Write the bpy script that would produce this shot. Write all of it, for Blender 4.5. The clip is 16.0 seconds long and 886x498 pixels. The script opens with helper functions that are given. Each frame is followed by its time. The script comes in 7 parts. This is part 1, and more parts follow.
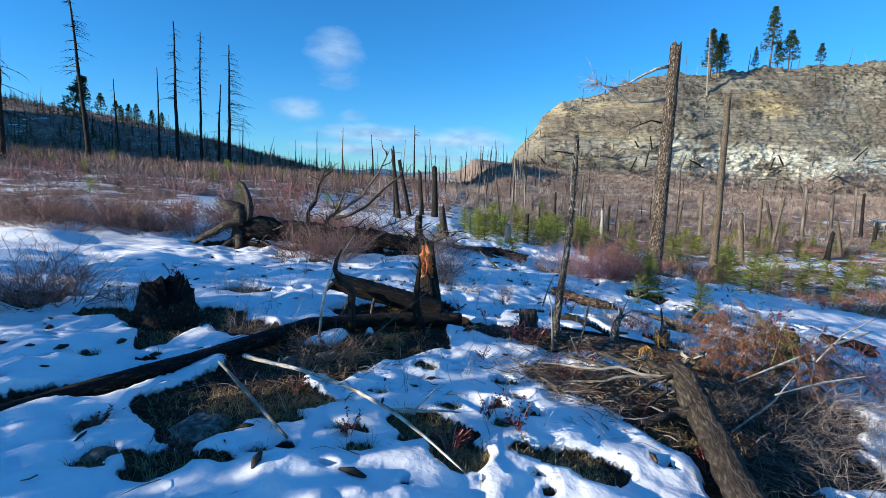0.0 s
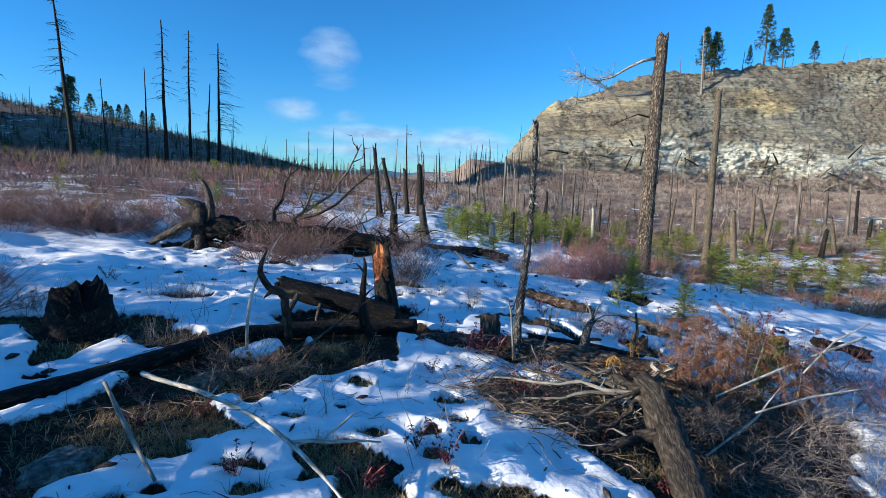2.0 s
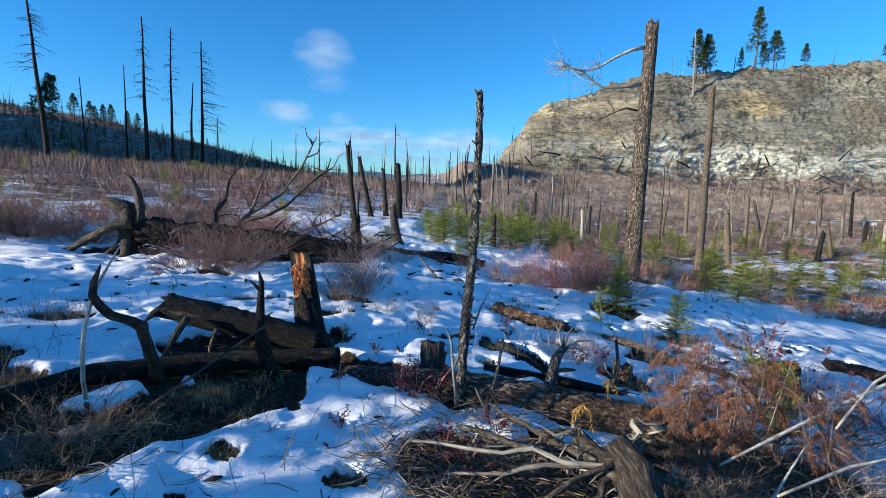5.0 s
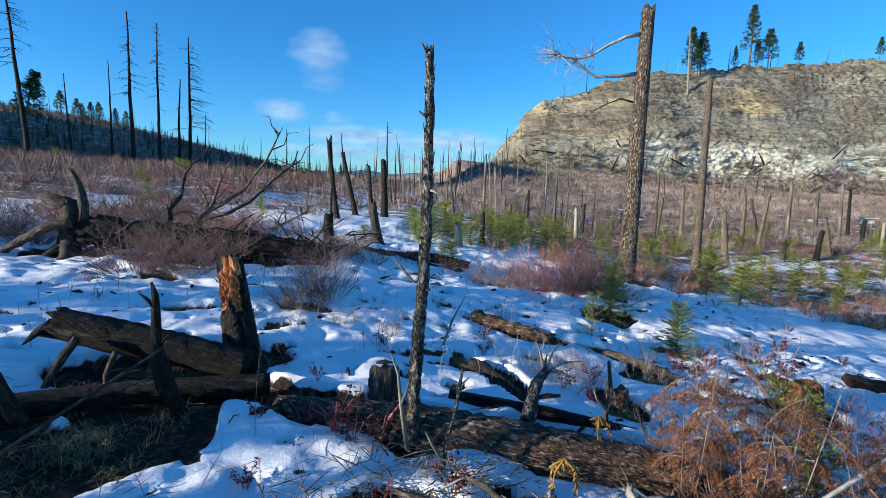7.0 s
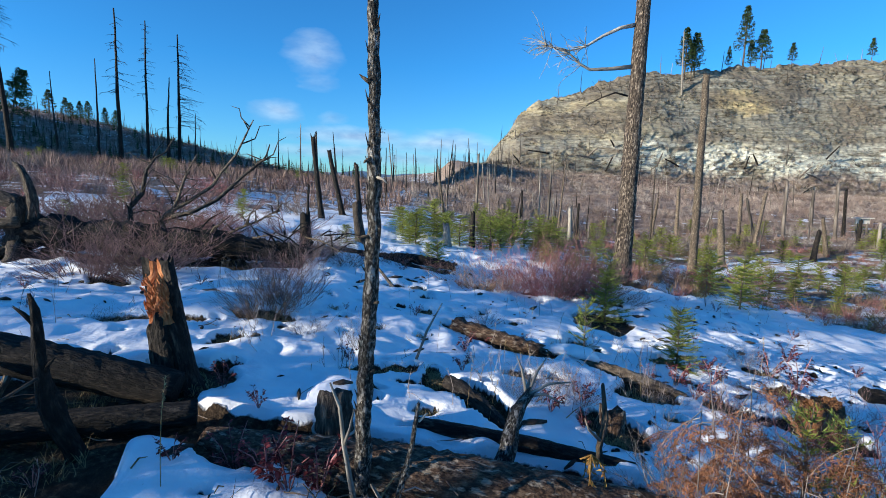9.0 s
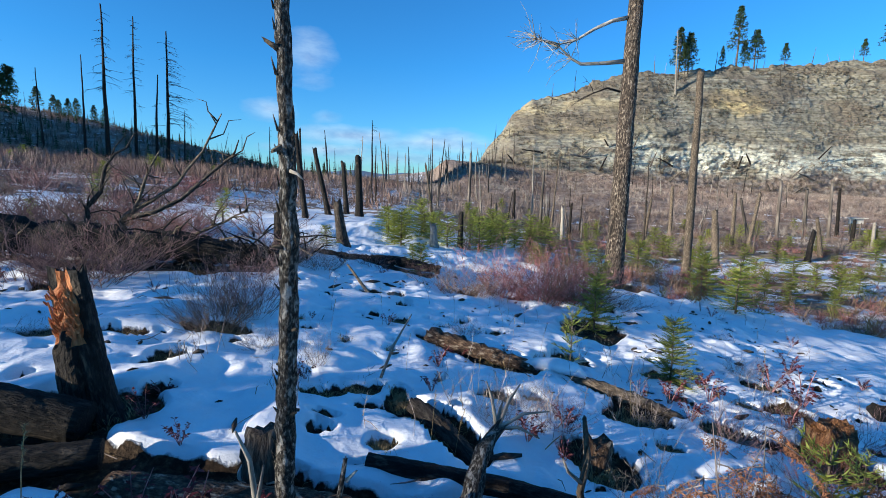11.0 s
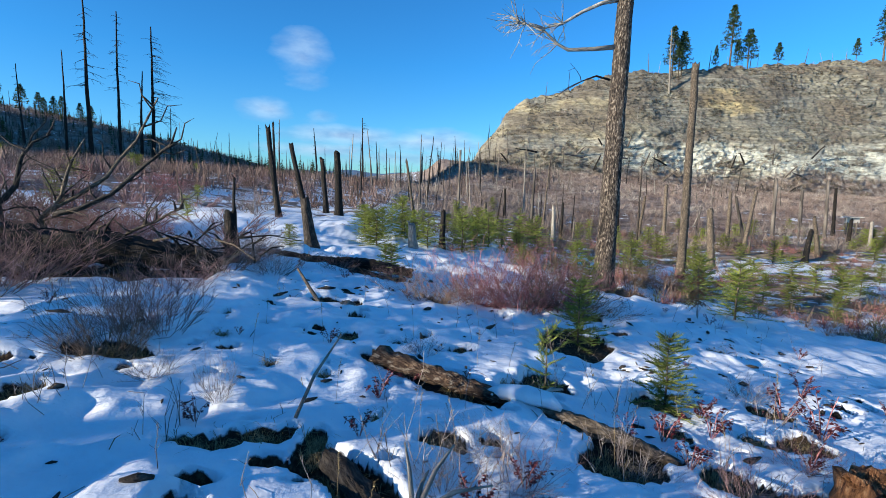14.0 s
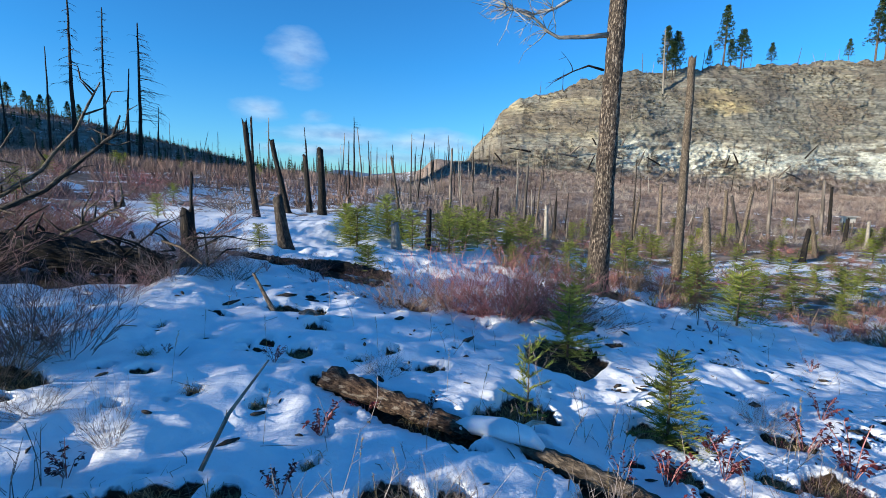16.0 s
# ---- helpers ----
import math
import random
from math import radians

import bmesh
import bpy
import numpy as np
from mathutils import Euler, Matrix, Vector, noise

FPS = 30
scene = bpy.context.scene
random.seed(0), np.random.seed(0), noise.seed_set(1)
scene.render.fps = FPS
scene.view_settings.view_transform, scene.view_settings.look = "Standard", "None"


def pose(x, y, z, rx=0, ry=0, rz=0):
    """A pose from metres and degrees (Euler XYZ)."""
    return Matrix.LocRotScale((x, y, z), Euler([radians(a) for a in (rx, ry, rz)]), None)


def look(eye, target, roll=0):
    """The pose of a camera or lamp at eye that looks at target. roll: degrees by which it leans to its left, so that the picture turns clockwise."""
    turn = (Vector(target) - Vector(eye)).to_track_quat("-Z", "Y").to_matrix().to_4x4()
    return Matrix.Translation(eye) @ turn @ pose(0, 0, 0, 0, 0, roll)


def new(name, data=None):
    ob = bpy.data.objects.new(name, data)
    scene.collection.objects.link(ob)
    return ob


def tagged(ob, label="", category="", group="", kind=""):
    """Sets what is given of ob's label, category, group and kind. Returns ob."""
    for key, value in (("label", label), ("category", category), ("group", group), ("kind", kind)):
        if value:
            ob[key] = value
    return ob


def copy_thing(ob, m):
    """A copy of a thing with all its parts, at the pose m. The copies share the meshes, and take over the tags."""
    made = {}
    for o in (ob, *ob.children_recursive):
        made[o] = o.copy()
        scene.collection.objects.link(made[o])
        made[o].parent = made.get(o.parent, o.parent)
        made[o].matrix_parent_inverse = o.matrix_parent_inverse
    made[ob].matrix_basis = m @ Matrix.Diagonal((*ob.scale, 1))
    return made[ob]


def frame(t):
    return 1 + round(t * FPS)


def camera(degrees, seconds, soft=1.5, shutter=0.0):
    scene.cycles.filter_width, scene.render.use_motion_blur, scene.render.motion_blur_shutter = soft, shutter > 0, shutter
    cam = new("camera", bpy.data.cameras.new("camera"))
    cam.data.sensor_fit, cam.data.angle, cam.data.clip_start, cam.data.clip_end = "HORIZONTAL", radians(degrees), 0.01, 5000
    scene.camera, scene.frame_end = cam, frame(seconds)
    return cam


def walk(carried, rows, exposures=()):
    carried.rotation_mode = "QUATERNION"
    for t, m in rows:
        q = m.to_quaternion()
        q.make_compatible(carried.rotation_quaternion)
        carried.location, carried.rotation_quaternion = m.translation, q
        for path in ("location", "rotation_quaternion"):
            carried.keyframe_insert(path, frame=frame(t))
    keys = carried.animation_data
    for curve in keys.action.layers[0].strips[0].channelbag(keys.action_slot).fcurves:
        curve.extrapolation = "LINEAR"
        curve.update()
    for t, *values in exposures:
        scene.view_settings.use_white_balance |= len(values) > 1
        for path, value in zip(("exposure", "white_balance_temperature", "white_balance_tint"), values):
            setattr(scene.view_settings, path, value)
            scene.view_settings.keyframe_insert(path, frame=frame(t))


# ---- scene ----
cam = camera(84.8, 16.0, soft=0.75)
PATH = [
    (0, (0.277, 2.062, 1.892), (0.224, 4.042, 1.612), 1.4),
    (0.5, (0.415, 2.198, 1.86), (0.362, 4.177, 1.583), 1.1),
    (1, (0.55, 2.332, 1.845), (0.501, 4.311, 1.566), 1.0),
    (1.5, (0.682, 2.48, 1.821), (0.637, 4.46, 1.544), 1.0),
    (2, (0.803, 2.664, 1.815), (0.762, 4.644, 1.536), 1.1),
    (2.5, (0.916, 2.86, 1.808), (0.878, 4.841, 1.53), 1.2),
    (3, (1.024, 3.066, 1.789), (0.991, 5.047, 1.512), 1.2),
    (3.5, (1.136, 3.265, 1.778), (1.102, 5.245, 1.503), 1.0),
    (4, (1.217, 3.466, 1.769), (1.192, 5.448, 1.497), 1.2),
    (6.5, (1.656, 4.584, 1.667), (1.653, 6.566, 1.398), 1.0),
    (7, (1.719, 4.782, 1.651), (1.722, 6.763, 1.378), 1.1),
    (7.5, (1.778, 4.959, 1.63), (1.784, 6.941, 1.364), 1.0),
    (8, (1.825, 5.121, 1.607), (1.839, 7.103, 1.337), 1.1),
    (8.5, (1.88, 5.265, 1.598), (1.898, 7.247, 1.327), 1.1),
    (9, (1.939, 5.403, 1.578), (1.962, 7.384, 1.308), 1.1),
    (11.5, (2.257, 6.031, 1.564), (2.305, 8.012, 1.291), 1.2),
    (12, (2.339, 6.154, 1.548), (2.389, 8.134, 1.277), 1.2),
    (12.5, (2.417, 6.298, 1.519), (2.469, 8.279, 1.248), 1.3),
    (13, (2.482, 6.472, 1.504), (2.539, 8.452, 1.231), 1.3),
    (13.5, (2.559, 6.649, 1.484), (2.621, 8.629, 1.211), 1.3),
    (14, (2.638, 6.823, 1.48), (2.703, 8.803, 1.207), 1.2),
    (14.5, (2.719, 7.022, 1.45), (2.789, 9.002, 1.177), 1.2),
    (15, (2.801, 7.208, 1.423), (2.874, 9.188, 1.153), 1.1),
    (15.5, (2.853, 7.376, 1.406), (2.936, 9.356, 1.137), 1.3),
    (16, (2.921, 7.532, 1.411), (3.007, 9.512, 1.139), 1.2),
]
walk(cam, [(t, look(e, a, r)) for t, e, a, r in PATH])

# ---- world, sun, exposure ----
SUN_FROM = Vector((-0.90, -0.38, 0.25)).normalized()
sun = new("sun", bpy.data.lights.new("sun", "SUN"))
sun.data.energy, sun.data.angle, sun.data.color = 5.0, radians(0.55), (1.0, 0.92, 0.77)
sun.matrix_world = look(SUN_FROM * 50, (0, 0, 0))
scene.view_settings.exposure = 0.83

world = bpy.data.worlds.new("sky")
scene.world = world
world.use_nodes = True


def link(tree, a, b):
    tree.links.new(a, b)


def node(tree, kind, inputs=None):
    n = tree.nodes.new(kind)
    for key, value in (inputs or {}).items():
        if isinstance(value, bpy.types.NodeSocket):
            tree.links.new(value, n.inputs[key])
        else:
            n.inputs[key].default_value = value
    return n


def calc(tree, op, a, b=0.0, clamp=False):
    n = node(tree, "ShaderNodeMath", {0: a, 1: b})
    n.operation, n.use_clamp = op, clamp
    return n.outputs[0]


def vector(tree, op, a, b=(0, 0, 0)):
    n = node(tree, "ShaderNodeVectorMath", {0: a, 1: b})
    n.operation = op
    return n.outputs["Value"] if op == "LENGTH" else n.outputs[0]


def stored(tree, name):
    n = node(tree, "ShaderNodeAttribute")
    n.attribute_name = name
    return n


def ramp(tree, fac, stops, kind="LINEAR"):
    n = node(tree, "ShaderNodeValToRGB", {0: fac})
    n.color_ramp.interpolation = kind
    while len(n.color_ramp.elements) < len(stops):
        n.color_ramp.elements.new(0.5)
    for e, (at, c) in zip(n.color_ramp.elements, stops):
        e.position, e.color = at, (*c, 1) if len(c) == 3 else c
    return n.outputs[0]


def blend(tree, fac, a, b, how="MIX"):
    n = node(tree, "ShaderNodeMix")
    n.data_type, n.blend_type = "RGBA", how
    for key, value in ((0, fac), (6, a), (7, b)):
        if isinstance(value, bpy.types.NodeSocket):
            tree.links.new(value, n.inputs[key])
        else:
            n.inputs[key].default_value = value if key == 0 else (*value, 1)
    return n.outputs[2]


wt = world.node_tree
wt.nodes.clear()
sky = node(wt, "ShaderNodeTexSky")
sky.sky_type, sky.sun_disc = "NISHITA", False
sky.sun_elevation, sky.sun_rotation = math.asin(SUN_FROM.z), math.atan2(SUN_FROM.x, SUN_FROM.y)
sky.altitude, sky.air_density, sky.dust_density, sky.ozone_density = 900.0, 1.0, 0.25, 3.5
way = node(wt, "ShaderNodeTexCoord").outputs["Generated"]
stretched = node(wt, "ShaderNodeMapping", {"Vector": way, "Scale": (1.0, 1.0, 2.6)}).outputs[0]
wisps = node(wt, "ShaderNodeTexNoise", {"Vector": stretched, "Scale": 9.0, "Detail": 8.0, "Roughness": 0.55}).outputs[0]
cover = None
for place, wide, tall, much in (((-0.236, 0.94, 0.224), 0.085, 0.085, 0.78), ((-0.30, 0.95, 0.128), 0.085, 0.040, 0.85), ((-0.215, 0.97, 0.122), 0.075, 0.032, 0.6),
                                ((-0.17, 0.99, 0.088), 0.22, 0.032, 1.05), ((0.0, 1.0, 0.080), 0.19, 0.040, 1.0), ((-0.22, 0.97, 0.058), 0.19, 0.024, 1.0), ((-0.05, 1.0, 0.045), 0.3, 0.030, 0.8)):
    d = Vector(place).normalized()
    off = vector(wt, "MULTIPLY", vector(wt, "SUBTRACT", way, tuple(d)), (1 / wide, 1 / wide, 1 / tall))
    far = vector(wt, "LENGTH", off)
    puff = calc(wt, "MULTIPLY", calc(wt, "SUBTRACT", 1.0, far, True), much)
    cover = puff if cover is None else calc(wt, "MAXIMUM", cover, puff)
thick = calc(wt, "MULTIPLY", calc(wt, "SUBTRACT", calc(wt, "ADD", cover, calc(wt, "MULTIPLY", wisps, 0.9)), 0.74), 1.5, True)
thick = calc(wt, "MULTIPLY", thick, calc(wt, "MULTIPLY", cover, 4.0, True))
shade = node(wt, "ShaderNodeTexNoise", {"Vector": stretched, "Scale": 21.0, "Detail": 4.0}).outputs[0]
cloud = ramp(wt, shade, [(0.35, (2.0, 2.9, 4.6)), (0.65, (3.9, 5.1, 6.3))])
lift = node(wt, "ShaderNodeMapRange", {0: node(wt, "ShaderNodeSeparateXYZ", {0: way}).outputs[2], 1: 0.0, 2: 0.22}).outputs[0]
hue = blend(wt, lift, (0.50, 0.93, 1.22), (0.27, 0.93, 1.36))
blue = blend(wt, 1.0, sky.outputs[0], hue, "MULTIPLY")
both = blend(wt, calc(wt, "MULTIPLY", thick, 0.72), blue, cloud)
bg = node(wt, "ShaderNodeBackground", {"Color": both, "Strength": 0.095})
link(wt, bg.outputs[0], node(wt, "ShaderNodeOutputWorld").inputs[0])

# ---- materials ----


def material(name):
    m = bpy.data.materials.new(name)
    m.use_nodes = True
    t = m.node_tree
    t.nodes.clear()
    out = node(t, "ShaderNodeOutputMaterial")
    p = node(t, "ShaderNodeBsdfPrincipled")
    link(t, p.outputs[0], out.inputs[0])
    return m, t, p


def spot(t, kind):
    """Texture coordinates: straightened along a limb, or the object's own."""
    if kind == "grain":
        return stored(t, "grain").outputs["Vector"]
    return node(t, "ShaderNodeTexCoord").outputs["Object"]


def fuzz(t, at, scale, detail=5.0, squash=(1, 1, 1), roughness=0.55):
    v = node(t, "ShaderNodeMapping", {"Vector": at, "Scale": squash}).outputs[0]
    return node(t, "ShaderNodeTexNoise", {"Vector": v, "Scale": scale, "Detail": detail, "Roughness": roughness}).outputs[0]


def natural(name, stops, scale, squash=(1, 1, 1), at="grain", gloss=0.85, bump=0.5, depth=0.02, bump_scale=None, wear=None, vary=0.25, strands=0.0, glow=0.0):
    """A weathered surface: mottled colour at one scale, stains at a larger one, relief, and a little change from thing to thing.
    strands: how far each twig or needle differs from the next; glow: how much light passes through."""
    m, t, p = material(name)
    where = spot(t, at)
    fine = fuzz(t, where, scale, 6.0, squash)
    colour = ramp(t, fine, stops)
    large = fuzz(t, where, scale * 0.17, 3.0)
    colour = blend(t, 0.55, colour, ramp(t, large, [(0.3, (0.55, 0.55, 0.55)), (0.7, (1.35, 1.32, 1.28))]), "MULTIPLY")
    if wear:
        tint, lo, hi, size = wear
        colour = blend(t, ramp(t, fuzz(t, where, size, 4.0, squash), [(lo, (0, 0, 0)), (hi, (1, 1, 1))]), colour, tint)
    chance = node(t, "ShaderNodeObjectInfo").outputs["Random"]
    light = node(t, "ShaderNodeMapRange", {0: chance, 3: 1 - vary, 4: 1 + vary}).outputs[0]
    if strands:
        each = node(t, "ShaderNodeNewGeometry").outputs["Random Per Island"]
        light = calc(t, "MULTIPLY", light, node(t, "ShaderNodeMapRange", {0: each, 3: 1 - strands, 4: 1 + strands}).outputs[0])
    colour = node(t, "ShaderNodeHueSaturation", {"Value": light, "Color": colour}).outputs[0]
    link(t, colour, p.inputs["Base Color"])
    p.inputs["Roughness"].default_value = gloss
    p.inputs["Specular IOR Level"].default_value = 0.25
    if bump:
        relief = fuzz(t, where, bump_scale or scale * 1.6, 5.0, squash)
        link(t, node(t, "ShaderNodeBump", {"Strength": bump, "Distance": depth, "Height": relief}).outputs[0], p.inputs["Normal"])
    if glow:
        thin = node(t, "ShaderNodeBsdfTranslucent", {"Color": colour})
        mixed = node(t, "ShaderNodeMixShader", {0: glow, 1: p.outputs[0], 2: thin.outputs[0]})
        out = next(n for n in t.nodes if n.type == "OUTPUT_MATERIAL")
        link(t, mixed.outputs[0], out.inputs[0])
    return m


CHAR = natural("charred_wood", [(0.3, (0.006, 0.005, 0.005)), (0.52, (0.016, 0.0135, 0.012)), (0.72, (0.06, 0.048, 0.038))], 44, (1, 1, 0.3), bump=1.0, depth=0.035,
               wear=((0.12, 0.09, 0.065), 0.60, 0.70, 17))
BARK = natural("scorched_bark", [(0.3, (0.035, 0.028, 0.022)), (0.5, (0.11, 0.085, 0.062)), (0.62, (0.19, 0.15, 0.11)), (0.75, (0.40, 0.35, 0.29))], 34, (1, 1, 0.4), bump=1.0, depth=0.03)
PLATED = natural("pine_bark", [(0.34, (0.014, 0.011, 0.009)), (0.45, (0.055, 0.042, 0.033)), (0.56, (0.13, 0.10, 0.076)), (0.66, (0.36, 0.30, 0.235))], 30, (1, 1, 0.42), bump=1.0, depth=0.06, wear=((0.02, 0.016, 0.013), 0.56, 0.66, 12))
GREYWOOD = natural("weathered_wood", [(0.3, (0.13, 0.11, 0.09)), (0.5, (0.28, 0.25, 0.21)), (0.75, (0.46, 0.42, 0.36))], 55, (1, 1, 0.10), bump=0.6, depth=0.012)
PALEWOOD = natural("bleached_wood", [(0.3, (0.16, 0.14, 0.115)), (0.46, (0.40, 0.36, 0.31)), (0.6, (0.60, 0.56, 0.50)), (0.8, (0.72, 0.69, 0.64))], 42, (1, 1, 0.22), bump=0.4, depth=0.01, wear=((0.13, 0.11, 0.09), 0.60, 0.66, 30))
FLAKY = natural("flaking_bark", [(0.36, (0.016, 0.013, 0.011)), (0.48, (0.06, 0.052, 0.044)), (0.56, (0.16, 0.145, 0.125)), (0.66, (0.42, 0.395, 0.36))], 85, (1, 1, 0.5), bump=1.0, depth=0.04, wear=((0.50, 0.47, 0.43), 0.57, 0.64, 24))
OLDBARK = natural("old_dark_bark", [(0.3, (0.015, 0.012, 0.010)), (0.5, (0.05, 0.040, 0.033)), (0.62, (0.10, 0.082, 0.066)), (0.76, (0.22, 0.185, 0.15))], 40, (1, 1, 0.3), bump=1.0, depth=0.03)
RAWWOOD = natural("split_orange_wood", [(0.28, (0.20, 0.06, 0.02)), (0.48, (0.52, 0.185, 0.07)), (0.72, (0.78, 0.39, 0.19))], 40, (1, 1, 0.3), bump=1.0, depth=0.03)
ROTTEN = natural("rotten_wood", [(0.3, (0.03, 0.02, 0.015)), (0.5, (0.10, 0.06, 0.04)), (0.7, (0.26, 0.18, 0.12))], 48, (1, 1, 0.4), bump=1.0, depth=0.05, wear=((0.40, 0.33, 0.25), 0.56, 0.66, 30))
FARWOOD = natural("distant_dead_wood", [(0.3, (0.05, 0.042, 0.036)), (0.5, (0.125, 0.106, 0.09)), (0.7, (0.29, 0.255, 0.22))], 3, (1, 1, 0.2), bump=0.0, vary=0.5)
TWIG_RED = natural("red_twigs", [(0.3, (0.14, 0.05, 0.05)), (0.6, (0.43, 0.19, 0.18)), (0.8, (0.58, 0.34, 0.31))], 9, at="object", bump=0.0, vary=0.3, strands=0.45)
TWIG_GREY = natural("grey_twigs", [(0.3, (0.09, 0.075, 0.068)), (0.6, (0.27, 0.225, 0.205)), (0.8, (0.44, 0.385, 0.35))], 9, at="object", bump=0.0, vary=0.3, strands=0.45)
TWIG_BROWN = natural("brown_twigs", [(0.3, (0.08, 0.055, 0.038)), (0.6, (0.28, 0.19, 0.135)), (0.8, (0.43, 0.32, 0.23))], 9, at="object", bump=0.0, vary=0.35, strands=0.45)
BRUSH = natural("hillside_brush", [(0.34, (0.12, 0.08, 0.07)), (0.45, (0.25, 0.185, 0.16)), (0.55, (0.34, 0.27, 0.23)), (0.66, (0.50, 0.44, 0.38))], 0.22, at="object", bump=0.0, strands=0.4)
# darker twin of BRUSH: the left hillside's shade is put into the colour
HILLBRUSH = natural("shade_tinted_brush", [(0.3, (0.09, 0.055, 0.045)), (0.5, (0.18, 0.12, 0.098)), (0.7, (0.31, 0.23, 0.195))], 0.25, at="object", bump=0.0, strands=0.6)
TWIG_DUSK = natural("dusky_twigs", [(0.3, (0.10, 0.06, 0.058)), (0.6, (0.31, 0.19, 0.18)), (0.8, (0.48, 0.36, 0.34))], 3, at="object", bump=0.0, vary=0.35, strands=0.45)
DULLORANGE = natural("crumbling_orange_wood", [(0.3, (0.10, 0.04, 0.02)), (0.48, (0.26, 0.115, 0.05)), (0.6, (0.40, 0.19, 0.085)), (0.75, (0.58, 0.36, 0.20))], 30, (1, 1, 0.35), bump=1.0, depth=0.05)
LEDGEBRUSH = natural("ledge_brush", [(0.3, (0.06, 0.055, 0.04)), (0.5, (0.115, 0.095, 0.07)), (0.7, (0.20, 0.165, 0.13))], 0.3, at="object", bump=0.0, strands=0.5)
OLIVE = natural("olive_bushes", [(0.3, (0.05, 0.06, 0.02)), (0.5, (0.14, 0.15, 0.05)), (0.75, (0.30, 0.28, 0.10))], 1.2, at="object", bump=0.0, strands=0.5, glow=0.3)
STRAW = natural("dead_grass", [(0.3, (0.16, 0.11, 0.05)), (0.6, (0.36, 0.27, 0.14)), (0.8, (0.52, 0.42, 0.25))], 14, at="object", bump=0.0, strands=0.45, glow=0.2)
NEEDLES = natural("green_needles", [(0.3, (0.12, 0.155, 0.028)), (0.55, (0.275, 0.31, 0.065)), (0.8, (0.46, 0.46, 0.14))], 7, at="object", bump=0.0, gloss=0.6, vary=0.3, strands=0.35, glow=0.4)
PINE_NEEDLES = natural("dark_needles", [(0.3, (0.02, 0.04, 0.015)), (0.55, (0.045, 0.08, 0.028)), (0.8, (0.10, 0.14, 0.05))], 0.8, at="object", bump=0.0, gloss=0.6, strands=0.4, glow=0.25)
RUST_NEEDLES = natural("rusty_dead_needles", [(0.3, (0.12, 0.052, 0.03)), (0.55, (0.30, 0.135, 0.072)), (0.8, (0.46, 0.27, 0.16))], 9, at="object", bump=0.0, strands=0.4, glow=0.3)
RED_LEAF = natural("dark_red_leaves", [(0.3, (0.05, 0.012, 0.012)), (0.55, (0.17, 0.034, 0.036)), (0.8, (0.36, 0.09, 0.085))], 30, at="object", bump=0.0, gloss=0.45, vary=0.4, strands=0.4, glow=0.3)
STONE = natural("grey_stone", [(0.3, (0.05, 0.045, 0.04)), (0.5, (0.15, 0.135, 0.115)), (0.7, (0.34, 0.32, 0.28))], 18, at="object", bump=0.8, depth=0.03)
GOLDEN = natural("withered_leaves", [(0.3, (0.26, 0.13, 0.035)), (0.6, (0.52, 0.31, 0.09)), (0.8, (0.70, 0.48, 0.18))], 20, at="object", bump=0.0, strands=0.3, glow=0.3)
SNOWCAP = natural("clean_snow", [(0.3, (0.78, 0.80, 0.83)), (0.7, (0.90, 0.91, 0.92))], 8, at="object", gloss=0.55, bump=0.2, depth=0.02, vary=0.02)
BOARD = natural("pale_board", [(0.3, (0.5, 0.45, 0.38)), (0.7, (0.75, 0.71, 0.64))], 5, at="object", bump=0.2)


